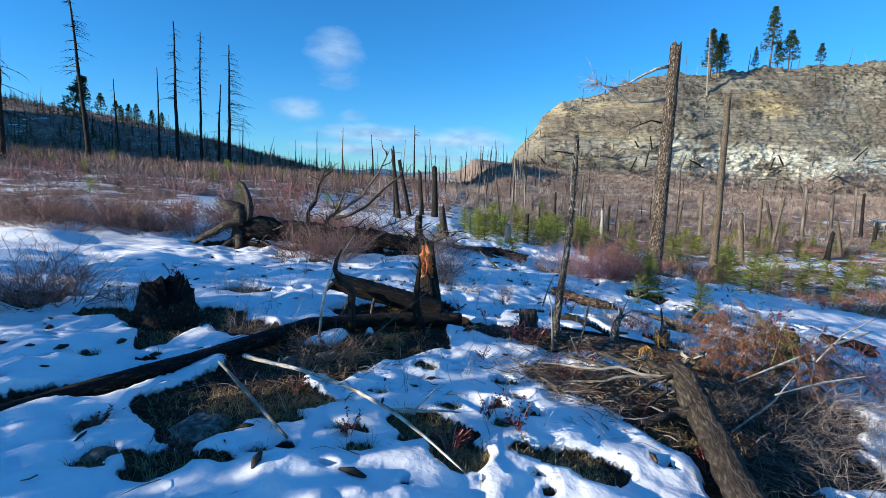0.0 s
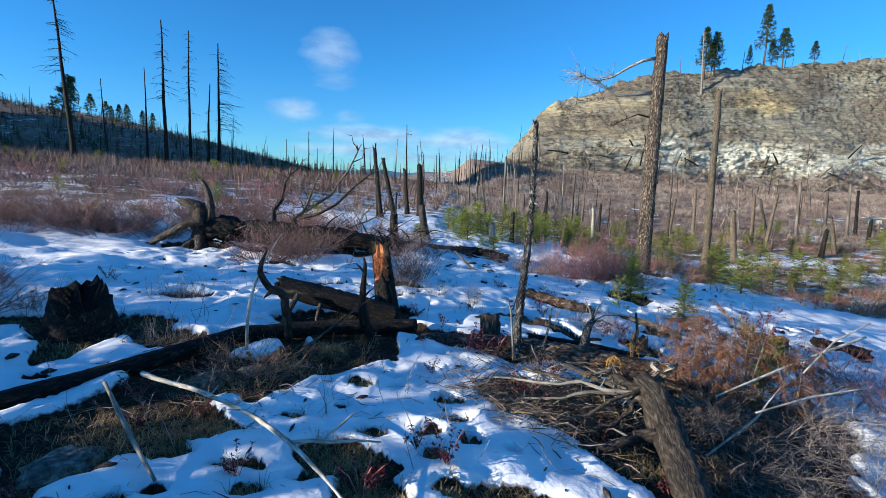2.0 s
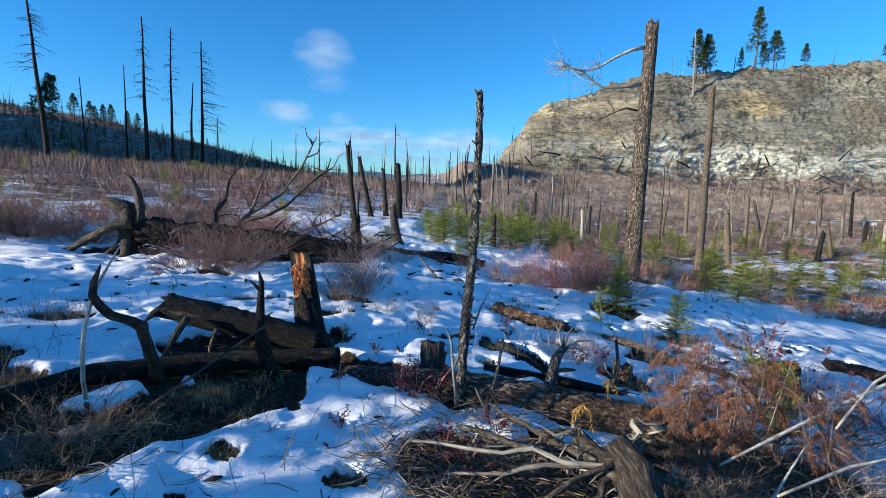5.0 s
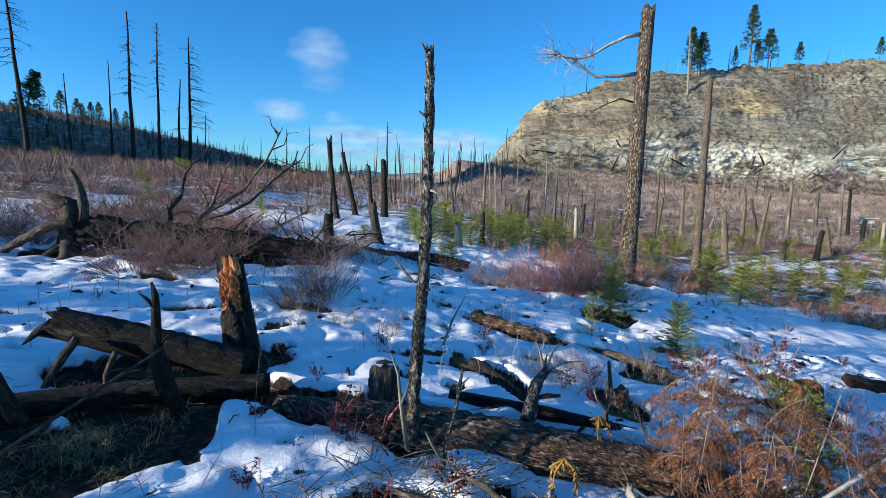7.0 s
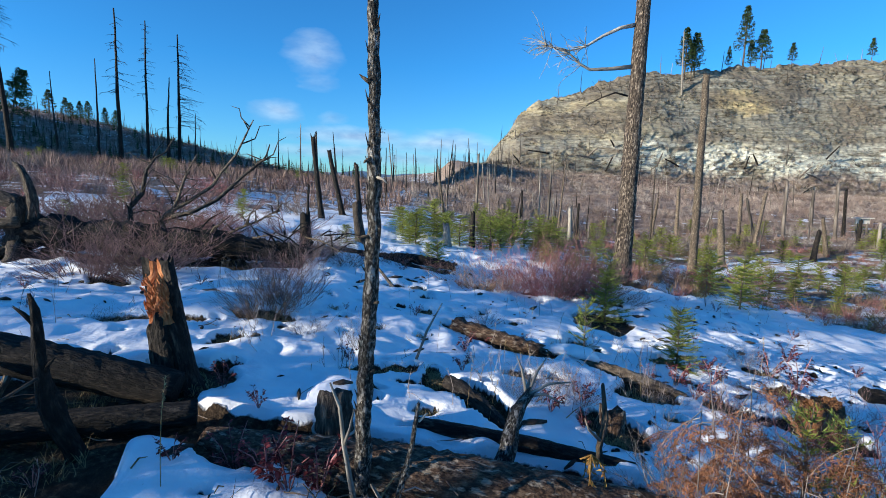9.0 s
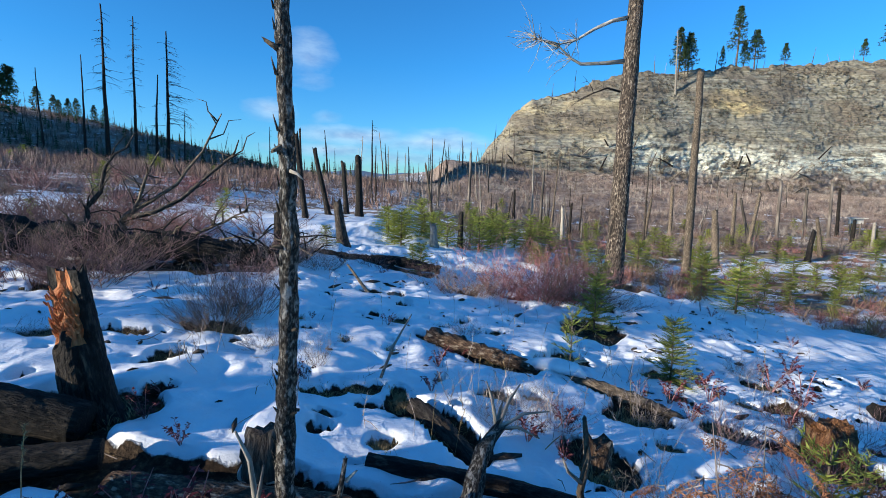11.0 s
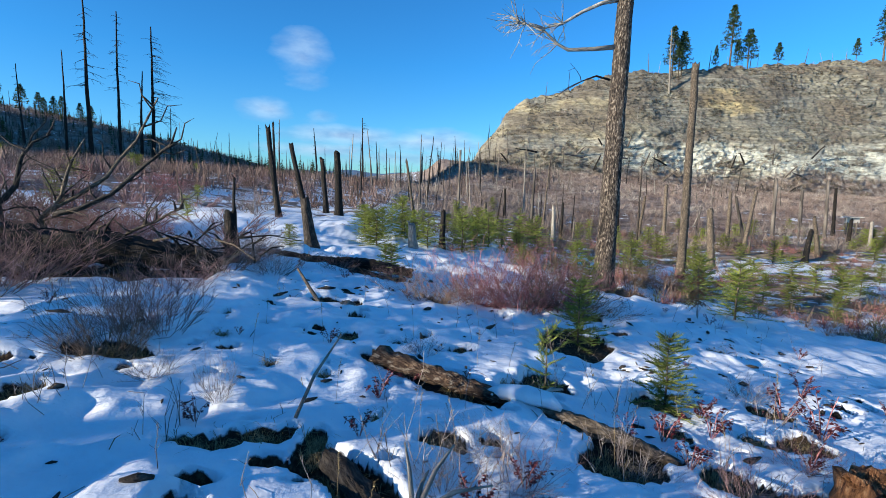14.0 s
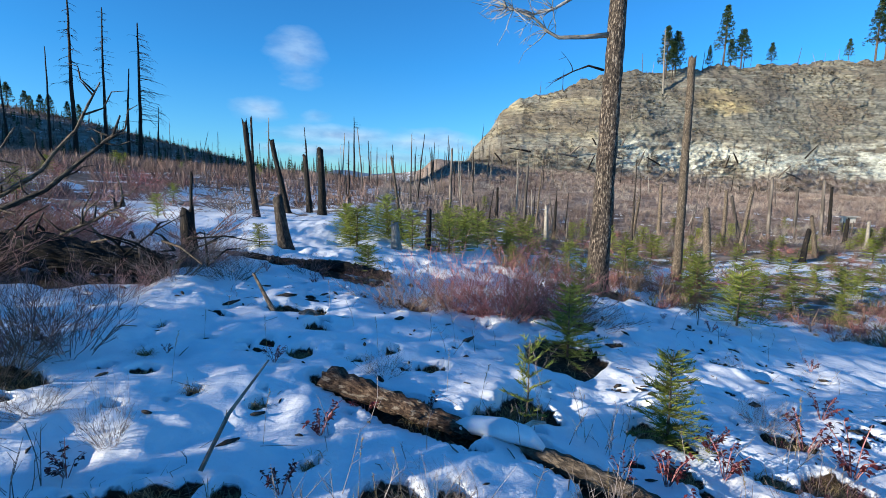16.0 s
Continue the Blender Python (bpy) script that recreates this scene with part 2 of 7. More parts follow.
def cliff_rock():
    m, t, p = material("cliff_rock")
    where = spot(t, "object")
    beds = fuzz(t, where, 0.34, 10.0, (0.14, 0.14, 3.8), 0.72)
    lumps = fuzz(t, where, 1.1, 10.0, (0.7, 0.7, 1.8), 0.72)
    colour = ramp(t, beds, [(0.27, (0.095, 0.09, 0.072)), (0.42, (0.17, 0.162, 0.132)), (0.54, (0.24, 0.23, 0.188)), (0.70, (0.36, 0.345, 0.285))])
    colour = blend(t, 0.55, colour, ramp(t, lumps, [(0.37, (0.4, 0.39, 0.38)), (0.49, (0.97, 0.96, 0.95)), (0.63, (1.5, 1.48, 1.42))]), "MULTIPLY")
    pos = node(t, "ShaderNodeSeparateXYZ", {0: where})
    tan = ramp(t, fuzz(t, where, 0.09, 6.0, (1, 1, 1.8), 0.6), [(0.42, (0, 0, 0)), (0.58, (1, 1, 1))])
    tan = calc(t, "MULTIPLY", tan, node(t, "ShaderNodeMapRange", {0: pos.outputs[0], 1: 62.0, 2: 36.0, 3: 0.12, 4: 0.55}).outputs[0])
    rusty = calc(t, "SUBTRACT", 1.0, vector(t, "LENGTH", vector(t, "MULTIPLY", vector(t, "SUBTRACT", where, (78.0, 129.0, 23.0)), (0.10, 0.02, 0.22))), True)
    rusty = calc(t, "MULTIPLY", calc(t, "ADD", rusty, calc(t, "SUBTRACT", fuzz(t, where, 0.35, 6.0, (0.6, 0.6, 1.6)), 0.58)), 3.0, True)
    ochre = blend(t, 0.7, (0.50, 0.41, 0.23), ramp(t, lumps, [(0.36, (0.45, 0.42, 0.38)), (0.6, (1.25, 1.2, 1.1))]), "MULTIPLY")
    colour = blend(t, calc(t, "MAXIMUM", tan, calc(t, "MULTIPLY", rusty, 0.95)), colour, ochre)
    growth = ramp(t, fuzz(t, where, 0.07, 8.0, (1, 1, 2.0), 0.66), [(0.46, (0, 0, 0)), (0.55, (1, 1, 1))])
    colour = blend(t, calc(t, "MULTIPLY", growth, 0.7), colour, (0.15, 0.122, 0.094))
    wavy = calc(t, "ADD", pos.outputs[2], calc(t, "MULTIPLY", calc(t, "SUBTRACT", fuzz(t, where, 0.06, 6.0), 0.5), 14.0))
    band = ramp(t, calc(t, "DIVIDE", wavy, 40.0), [(0.04, (0, 0, 0)), (0.08, (1, 1, 1)), (0.26, (1, 1, 1)), (0.33, (0, 0, 0))])
    reach = node(t, "ShaderNodeMapRange", {0: pos.outputs[0], 1: 36.0, 2: 52.0, 3: 0.15, 4: 1.0}).outputs[0]
    patch = ramp(t, fuzz(t, where, 0.2, 7.0, (0.5, 0.5, 2.2), 0.62), [(0.40, (0, 0, 0)), (0.50, (1, 1, 1))])
    pale = blend(t, 0.75, (0.66, 0.65, 0.53), ramp(t, lumps, [(0.34, (0.5, 0.5, 0.5)), (0.6, (1.2, 1.2, 1.2))]), "MULTIPLY")
    colour = blend(t, calc(t, "MULTIPLY", calc(t, "MULTIPLY", band, reach), calc(t, "MULTIPLY", patch, 0.9)), colour, pale)
    split = fuzz(t, where, 0.75, 9.0, (0.28, 0.28, 2.4), 0.6)
    cracks = ramp(t, calc(t, "ABSOLUTE", calc(t, "SUBTRACT", split, 0.5)), [(0.005, (0.25, 0.24, 0.22)), (0.024, (1, 1, 1))])
    colour = blend(t, 0.75, colour, cracks, "MULTIPLY")
    scree = ramp(t, fuzz(t, where, 0.9, 9.0, (1, 1, 1), 0.7), [(0.34, (0.10, 0.075, 0.06)), (0.5, (0.22, 0.17, 0.14)), (0.66, (0.40, 0.345, 0.29))])
    low = calc(t, "SUBTRACT", pos.outputs[2], calc(t, "MULTIPLY", fuzz(t, where, 0.06, 7.0, (1, 1, 1), 0.6), 10.0))
    loose = node(t, "ShaderNodeMapRange", {0: low, 1: 0.6, 2: -1.6}).outputs[0]
    colour = blend(t, loose, colour, scree)
    link(t, colour, p.inputs["Base Color"])
    p.inputs["Roughness"].default_value = 0.92
    p.inputs["Specular IOR Level"].default_value = 0.15
    relief = calc(t, "ADD", lumps, calc(t, "MULTIPLY", beds, 0.8))
    link(t, node(t, "ShaderNodeBump", {"Strength": 0.6, "Distance": 0.45, "Height": relief}).outputs[0], p.inputs["Normal"])
    return m


def ground_cover():
    m, t, p = material("snow_and_soil")
    where = spot(t, "object")
    snow = stored(t, "snow").outputs["Fac"]
    wild = stored(t, "wild").outputs["Fac"]
    litter = fuzz(t, where, 22.0, 8.0, (1, 1, 1), 0.68)
    soil = ramp(t, litter, [(0.3, (0.014, 0.010, 0.008)), (0.5, (0.042, 0.030, 0.022)), (0.62, (0.10, 0.073, 0.048)), (0.75, (0.24, 0.185, 0.125))])
    turf = ramp(t, fuzz(t, where, 1.7, 4.0), [(0.35, (0.55, 0.45, 0.38)), (0.5, (0.9, 0.82, 0.72)), (0.66, (1.35, 1.2, 0.9))])
    soil = blend(t, 0.8, soil, turf, "MULTIPLY")
    scrub = ramp(t, fuzz(t, where, 0.5, 9.0, (1, 1, 1), 0.7), [(0.3, (0.10, 0.065, 0.05)), (0.5, (0.28, 0.205, 0.16)), (0.7, (0.46, 0.38, 0.31))])
    soil = blend(t, calc(t, "MULTIPLY", wild, 0.9), soil, scrub)
    white = ramp(t, fuzz(t, where, 3.0, 6.0), [(0.3, (0.78, 0.80, 0.83)), (0.7, (0.90, 0.91, 0.92))])
    specks = ramp(t, fuzz(t, where, 55.0, 3.0), [(0.70, (1, 1, 1)), (0.77, (0.45, 0.40, 0.36))])
    white = blend(t, 0.5, white, specks, "MULTIPLY")
    edge = calc(t, "MULTIPLY", calc(t, "SUBTRACT", fuzz(t, where, 14.0, 5.0), 0.5), 0.35)
    patchy = calc(t, "MULTIPLY", calc(t, "SUBTRACT", fuzz(t, where, 0.62, 7.0, (1, 1, 1), 0.66), 0.5), calc(t, "MULTIPLY", wild, 3.4))
    level = calc(t, "ADD", calc(t, "ADD", snow, edge), patchy)
    fac = node(t, "ShaderNodeMapRange", {0: level, 1: 0.0, 2: 0.09}).outputs[0]
    link(t, blend(t, fac, soil, white), p.inputs["Base Color"])
    link(t, node(t, "ShaderNodeMapRange", {0: fac, 3: 0.95, 4: 0.55}).outputs[0], p.inputs["Roughness"])
    p.inputs["Specular IOR Level"].default_value = 0.2
    crumbs = calc(t, "MULTIPLY", litter, node(t, "ShaderNodeMapRange", {0: fac, 3: 1.0, 4: 0.0}).outputs[0])
    crust = calc(t, "ADD", calc(t, "MULTIPLY", fuzz(t, where, 11.0, 6.0, (1, 1, 1), 0.55), 0.5), calc(t, "MULTIPLY", crumbs, 1.3))
    link(t, node(t, "ShaderNodeBump", {"Strength": 0.6, "Distance": 0.05, "Height": crust}).outputs[0], p.inputs["Normal"])
    return m


CLIFF, GROUND = cliff_rock(), ground_cover()


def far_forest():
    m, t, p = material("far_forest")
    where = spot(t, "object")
    # the blue of distance haze is painted into the forest's base colour
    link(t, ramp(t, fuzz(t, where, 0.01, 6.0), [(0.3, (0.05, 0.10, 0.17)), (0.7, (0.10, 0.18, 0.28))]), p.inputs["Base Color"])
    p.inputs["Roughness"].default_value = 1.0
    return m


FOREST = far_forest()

# ---- mesh building ----


class Form:
    """Collects vertices and faces, with straightened limb coordinates for the grain of wood."""

    def __init__(self, seed=0):
        self.v, self.f, self.g, self.rng = [], [], [], random.Random(seed)

    def limb(self, path, radii, sides=8, wob=0.08, cap=True, jag=0.0, step=None):
        """A round, uneven limb along a path; jag: how far its broken end splinters."""
        path = [Vector(p) for p in path]
        if step:
            pts, rad = [path[0]], [radii[0]]
            for a, b, ra, rb in zip(path, path[1:], radii, radii[1:]):
                n = max(1, int((b - a).length / step))
                for k in range(1, n + 1):
                    pts.append(a.lerp(b, k / n)), rad.append(ra + (rb - ra) * k / n)
            path, radii = pts, rad
        first, length, rng = len(self.v), 0.0, self.rng
        ahead = (path[1] - path[0]).normalized()
        side = ahead.orthogonal().normalized()
        wave = [rng.uniform(-1, 1) for _ in range(sides)]
        for i, (p, r) in enumerate(zip(path, radii)):
            if i:
                length += (p - path[i - 1]).length
            turn = (path[min(i + 1, len(path) - 1)] - path[max(i - 1, 0)]).normalized()
            side = (side - turn * side.dot(turn)).normalized()
            up = turn.cross(side)
            for k in range(sides):
                a = 2 * math.pi * k / sides
                rr = r * (1 + wob * (0.6 * wave[k] + rng.uniform(-1, 1)))
                q = p + (side * math.cos(a) + up * math.sin(a)) * rr
                if jag and i == len(path) - 1:
                    q = q + turn * rng.uniform(-jag, jag)
                self.v.append(q)
                self.g.append((math.cos(a) * r, math.sin(a) * r, length))
        for i in range(len(path) - 1):
            for k in range(sides):
                a, b = first + i * sides + k, first + i * sides + (k + 1) % sides
                self.f.append((a, b, b + sides, a + sides))
        if cap:
            for ring, p in ((0, path[0]), (len(path) - 1, path[-1])):
                c = len(self.v)
                self.v.append(p - (ahead if ring == 0 else (path[-1] - path[-2]).normalized()) * (jag * 0.8 if ring else 0.0))
                self.g.append((0, 0, length if ring else 0))
                base = first + ring * sides
                for k in range(sides):
                    pair = (base + k, base + (k + 1) % sides)
                    self.f.append((pair[1], pair[0], c) if ring == 0 else (pair[0], pair[1], c))
        return self

    def tri(self, a, b, c):
        n = len(self.v)
        self.v += [Vector(a), Vector(b), Vector(c)]
        self.g += [tuple(a), tuple(b), tuple(c)]
        self.f.append((n, n + 1, n + 2))

    def quad(self, a, b, c, d):
        n = len(self.v)
        self.v += [Vector(a), Vector(b), Vector(c), Vector(d)]
        self.g += [tuple(a), tuple(b), tuple(c), tuple(d)]
        self.f.append((n, n + 1, n + 2, n + 3))

    def mesh(self, name, mat, smooth=True):
        me = bpy.data.meshes.new(name)
        me.from_pydata([tuple(v) for v in self.v], [], self.f)
        me.attributes.new("grain", "FLOAT_VECTOR", "POINT").data.foreach_set("vector", np.array([tuple(g) for g in self.g], float).ravel())
        me.polygons.foreach_set("use_smooth", [smooth] * len(me.polygons))
        me.materials.append(mat)
        return me


def part(name, form, mat, parent=None, label="", smooth=True):
    ob = new(name, form.mesh(name, mat, smooth) if isinstance(form, Form) else form)
    if parent:
        ob.parent = parent
    return tagged(ob, label=label)


def thing(name, at, label, category, group="", turn=0.0):
    ob = new(name)
    ob.empty_display_size = 0.2
    ob.matrix_world = pose(*at, 0, 0, turn)
    return tagged(ob, label, category, group)


def ground_z(x, y):
    return float(land(x, y))

# ---- terrain ----
def lattice(ix, iy, seed):
    """Repeatable random values in 0..1 at whole-number places."""
    n = (ix * 374761393 + iy * 668265263 + seed * 974634277) & 0x7fffffff
    n = ((n ^ (n >> 13)) * 1274126177) & 0x7fffffff
    n = ((n ^ (n >> 16)) * 668265263) & 0x7fffffff
    return ((n >> 7) & 0xffff) / 65535.0


def ripple(x, y, size, seed=0):
    """Smooth noise, -1..1, with features of about that size."""
    x, y = np.asarray(x, float) / size, np.asarray(y, float) / size
    ix, iy = np.floor(x).astype(np.int64), np.floor(y).astype(np.int64)
    fx, fy = x - ix, y - iy
    fx, fy = fx * fx * fx * (fx * (fx * 6 - 15) + 10), fy * fy * fy * (fy * (fy * 6 - 15) + 10)
    a, b = lattice(ix, iy, seed), lattice(ix + 1, iy, seed)
    c, d = lattice(ix, iy + 1, seed), lattice(ix + 1, iy + 1, seed)
    return ((a + (b - a) * fx) * (1 - fy) + (c + (d - c) * fx) * fy) * 2 - 1


def rough(x, y, size, octaves, seed=0):
    return sum(ripple(x, y, size / 2 ** k, seed + 17 * k) / 2 ** k for k in range(octaves)) / (2 - 2 ** (1 - octaves))


def ease(v, lo, hi):
    s = np.clip((np.asarray(v, float) - lo) / (hi - lo), 0, 1)
    return s * s * (3 - 2 * s)


def land(x, y):
    """Height of the bare ground: a bench that falls to the right, a hill on the left with its shoulder, a flat and a slope below the cliff."""
    x, y = np.asarray(x, float), np.asarray(y, float)
    z = np.where(x < 0, -0.055 * np.maximum(x, -14), -0.13 * np.minimum(x, 14))
    z = z - 0.02 * np.clip(y - 11, 0, 12) * ease(x, -1, 3) - 0.2 * ease(x, 6, 12)
    z = z - 0.035 * np.clip(4 - y, 0, 8)
    u = -0.8 * x + 0.3 * y - 12
    z = z + 0.075 * np.maximum(0, u) * ease(y, 10, 22) * (1 - 0.75 * ease(y, 90, 165))
    crest = np.interp(x, [-220, -96, -84, -72, -60, -48, -39, -29, -15, 5], [14, 9.0, 8.1, 7.2, 5.4, 3.0, 1.4, -0.9, -1.8, -0.8])
    z = z + crest * ease(y, 55, 105) * (1 - 0.8 * ease(y, 118, 240))
    apron = np.interp(x, [2, 13, 30, 50, 70, 100, 150], [3.5, 6.2, 5.4, 3.6, 2.2, 1.2, 0.5])
    z = z + ease(x, -2, 10) * (apron + 2.1) * ease(y, 26, 128) ** 1.15
    # unseen hill far to the left, added to cast shade on the hillside
    z = z + 42 * np.exp(-(((x + 152) / 26) ** 2)) * ease(y, -5, 14) * (1 - ease(y, 45, 70))
    back = np.interp(x, [-300, -60, -37, -17, 7, 30, 60, 120], [0, 0, 0.5, 3.5, 8, 7, 8, 8])
    z = z + back * np.exp(-((y - 300) / 70) ** 2)
    z = z - 6 * ease(y, 180, 900)
    return z + 0.10 * ripple(x, y, 3.1, 3) * ease(np.hypot(x, y - 8), 3, 9) + 0.5 * ripple(x, y, 23, 4) * ease(y, 26, 60)

# ---- where the large things lie, for the snow that has melted round them ----
LOGS = [((-2.95, 5.3), (-1.45, 7.65), 0.10), ((-1.45, 7.65), (0.3, 8.45), 0.13), ((-1.3, 8.5), (0.0, 8.75), 0.16), ((0.5, 8.35), (3.2, 8.05), 0.16),
        ((2.16, 11.36), (3.3, 10.76), 0.05), ((3.72, 10.60), (4.5, 10.17), 0.06), ((2.05, 9.6), (2.5, 9.02), 0.05), ((1.2, 5.0), (2.9, 7.3), 0.0),
        ((2.6, 5.3), (2.25, 6.6), 0.30), ((-1.75, 5.95), (-0.15, 7.75), 0.30), ((-5.2, 13.4), (-0.8, 13.8), 0.40), ((0.4, 16.4), (2.2, 16.0), 0.18)]
STUMPS = [(0.0, 9.0, 0.34), (-3.2, 7.6, 0.55), (1.28, 8.44, 0.2), (1.54, 7.93, 0.2), (5.64, 9.72, 0.36), (3.4, 9.2, 0.3), (-0.19, 8.0, 0.25), (-0.45, 8.5, 0.3), (6.95, 18.4, 0.9),
          (4.93, 11.15, 0.14), (3.78, 11.25, 0.3), (4.05, 10.05, 0.24), (4.8, 9.95, 0.22), (4.5, 12.9, 0.5)]
THAW_FRONT = [(-1.52, 5.25, 0.26, 0.19), (-2.64, 5.92, 0.18, 0.14), (-2.94, 7.01, 0.15, 0.3), (-1.54, 4.83, 0.21, 0.18), (-1.96, 4.83, 0.12, 0.16), (-1.19, 4.86, 0.14, 0.08), (-2.27, 5.24, 0.10, 0.13),
              (-1.81, 5.63, 0.35, 0.3), (-1.45, 5.74, 0.28, 0.25), (-1.15, 5.90, 0.25, 0.3), (-0.76, 6.78, 0.29, 0.5), (-0.46, 7.47, 0.45, 0.36), (-1.27, 6.54, 0.25, 0.33), (-0.37, 5.23, 0.12, 0.11),
              (0.10, 5.66, 0.30, 0.18), (0.36, 5.28, 0.22, 0.24), (-1.00, 4.99, 0.08, 0.06), (-0.75, 5.81, 0.2, 0.06), (-0.53, 5.42, 0.2, 0.05), (0.79, 6.22, 0.10, 0.07), (0.71, 5.75, 0.09, 0.1),
              (0.96, 5.99, 0.09, 0.1), (0.79, 5.42, 0.12, 0.11)]
THAW_NEAR = [(-1.33, 5.68, 0.36, 0.28), (-1.0, 5.5, 0.2, 0.12), (1.18, 5.39, 0.40, 0.17), (-0.05, 6.78, 0.07, 0.1), (-2.72, 7.89, 0.4, 0.3), (-3.19, 9.84, 0.3, 0.2), (-3.97, 7.66, 0.3, 0.3), (-3.15, 6.34, 0.11, 0.1), (-0.36, 6.07, 0.09, 0.07), (0.04, 6.74, 0.09, 0.09),
             (0.81, 6.63, 0.13, 0.1), (0.87, 6.29, 0.13, 0.08), (0.24, 5.97, 0.18, 0.11), (0.68, 6.02, 0.06, 0.06), (-0.90, 5.80, 0.2, 0.15), (1.44, 6.94, 0.36, 0.5), (1.83, 6.80, 0.46, 0.5), (2.33, 7.01, 0.4, 0.5),
             (3.2, 6.4, 0.9, 0.8), (3.9, 7.4, 0.9, 0.8), (-2.2, 7.5, 0.35, 0.25), (-2.85, 9.05, 0.35, 0.25), (-1.4, 10.3, 0.35, 0.25)]
THAW_MIDDLE = [(1.23, 9.69, 0.23, 0.11), (-0.75, 10.43, 0.24, 0.16), (-0.08, 10.01, 0.14, 0.13), (1.95, 9.73, 0.11, 0.09), (2.15, 9.48, 0.10, 0.13), (1.56, 9.84, 0.18, 0.09), (1.89, 9.01, 0.11, 0.09), (2.28, 9.29, 0.16, 0.18),
               (2.77, 9.96, 0.15, 0.13), (3.12, 10.05, 0.08, 0.08), (4.11, 9.49, 0.12, 0.15), (4.87, 9.90, 0.28, 0.16), (4.07, 9.97, 0.32, 0.18), (3.55, 11.06, 0.25, 0.2), (-0.11, 10.78, 0.2, 0.15), (1.79, 12.65, 0.12, 0.16),
               (1.80, 12.0, 0.11, 0.15), (0.61, 11.53, 0.06, 0.09), (1.27, 10.98, 0.05, 0.07), (5.50, 10.70, 0.16, 0.11), (3.40, 9.20, 0.15, 0.16), (5.98, 10.65, 0.28, 0.17), (4.78, 10.65, 0.10, 0.13), (1.75, 10.88, 0.06, 0.08)]
THAW_BACK = [(2.89, 11.14, 0.10, 0.09), (0.40, 12.16, 0.08, 0.14), (1.68, 13.32, 0.11, 0.16), (0.82, 11.14, 0.08, 0.07), (2.33, 11.98, 0.09, 0.08), (3.05, 11.94, 0.15, 0.11), (2.65, 12.27, 0.07, 0.09), (6.07, 11.33, 0.2, 0.14),
             (2.28, 10.21, 0.04, 0.05), (1.92, 9.89, 0.07, 0.1), (0.13, 10.80, 0.25, 0.18), (5.48, 13.59, 0.10, 0.2), (6.91, 13.48, 0.18, 0.16), (1.41, 13.29, 0.29, 0.15), (4.8, 11.2, 0.16, 0.13), (3.8, 11.2, 0.2, 0.15)]
BARE = THAW_FRONT + THAW_NEAR + THAW_MIDDLE + THAW_BACK
SHRUBS = [(-2.65, 12.0, 1.25, 1.1), (-0.05, 10.85, 1.1, 0.62), (0.12, 11.1, 1.15, 0.6), (-7.5, 14.2, 1.7, 1.4), (-8.9, 14.8, 1.6, 1.3), (-5.0, 7.9, 1.0, 1.1), (-11.0, 14.8, 1.7, 1.3),
          (-3.2, 14.3, 1.35, 1.0), (-1.9, 14.7, 1.2, 1.0), (-0.7, 14.8, 1.05, 1.0), (-6.3, 17.5, 1.5, 1.4), (3.0, 14.5, 1.15, 0.9), (3.8, 14.6, 1.4, 1.1), (4.7, 15.0, 1.4, 1.1), (5.3, 14.4, 1.0, 0.8)]


POCKS = [(random.Random(8 + k).uniform(-6, 9), random.Random(5008 + k).uniform(4.0, 17), (0.03, 0.035, 0.045, 0.055, 0.07, 0.09)[k % 6]) for k in range(800)]


def near_path(x, y, a, b):
    a, b = np.array(a), np.array(b)
    d = b - a
    s = np.clip(((x - a[0]) * d[0] + (y - a[1]) * d[1]) / (d @ d), 0, 1)
    return np.hypot(x - a[0] - s * d[0], y - a[1] - s * d[1])


def cover_at(x, y):
    """How much snow lies: above 0 snow, below 0 bare; the second value says where only the far look matters."""
    x, y = np.asarray(x, float), np.asarray(y, float)
    m = 0.50 + 0.30 * rough(x, y, 1.3, 4, 31) + 0.35 * rough(x, y, 0.38, 3, 57)
    wild = ease(np.hypot(x - 2, y - 8), 11, 20)
    m = m - 0.30 * wild
    m = m - 0.02 * ease(x, 9, 14) - 0.55 * ease(y - 0.15 * x, 24, 34) * ease(x, -3, 6) - 0.75 * ease(y, 50, 75) * ease(x, -8, 8)
    m = m - 0.28 * ease(-x, 6, 14) * ease(y, 12, 22) - 0.32 * ease(y, 28, 60) * (1 - ease(x, -8, 4))
    close = np.hypot(x - 1, y - 9) < 14
    cx, cy, c = x[close], y[close], m[close]
    warp = 0.12 * ripple(cx, cy, 0.35, 5)
    for a, b, r in LOGS:
        if r:
            c = c - 1.3 * np.exp(-(((near_path(cx, cy, a, b) + warp) / (r + 0.10)) ** 4))
    for px, py, r in STUMPS:
        c = c - 1.2 * np.exp(-(((np.hypot(cx - px, cy - py) + warp) / r) ** 4))
    for px, py, rx, ry in BARE:
        near = (abs(cx - px) < 2.4 * rx + 0.2) & (abs(cy - py) < 2.4 * ry + 0.2)
        c[near] -= 1.35 * np.exp(-((np.hypot((cx[near] - px) / (0.98 * rx), (cy[near] - py) / (0.98 * ry)) + 0.9 * warp[near] / max(0.3, rx + ry)) ** 4))
    for px, py, h, r in SHRUBS:
        c = c - 1.1 * np.exp(-(((np.hypot(cx - px, cy - py) + warp * 2) / (0.36 * r)) ** 4))
    for px, py, r in POCKS:
        near = (abs(cx - px) < 0.45) & (abs(cy - py) < 0.45)
        c[near] -= 1.1 * np.exp(-((np.hypot(cx[near] - px, (cy[near] - py) * 1.4) + 0.35 * warp[near]) / r) ** 4)
    m[close] = c
    return m, wild


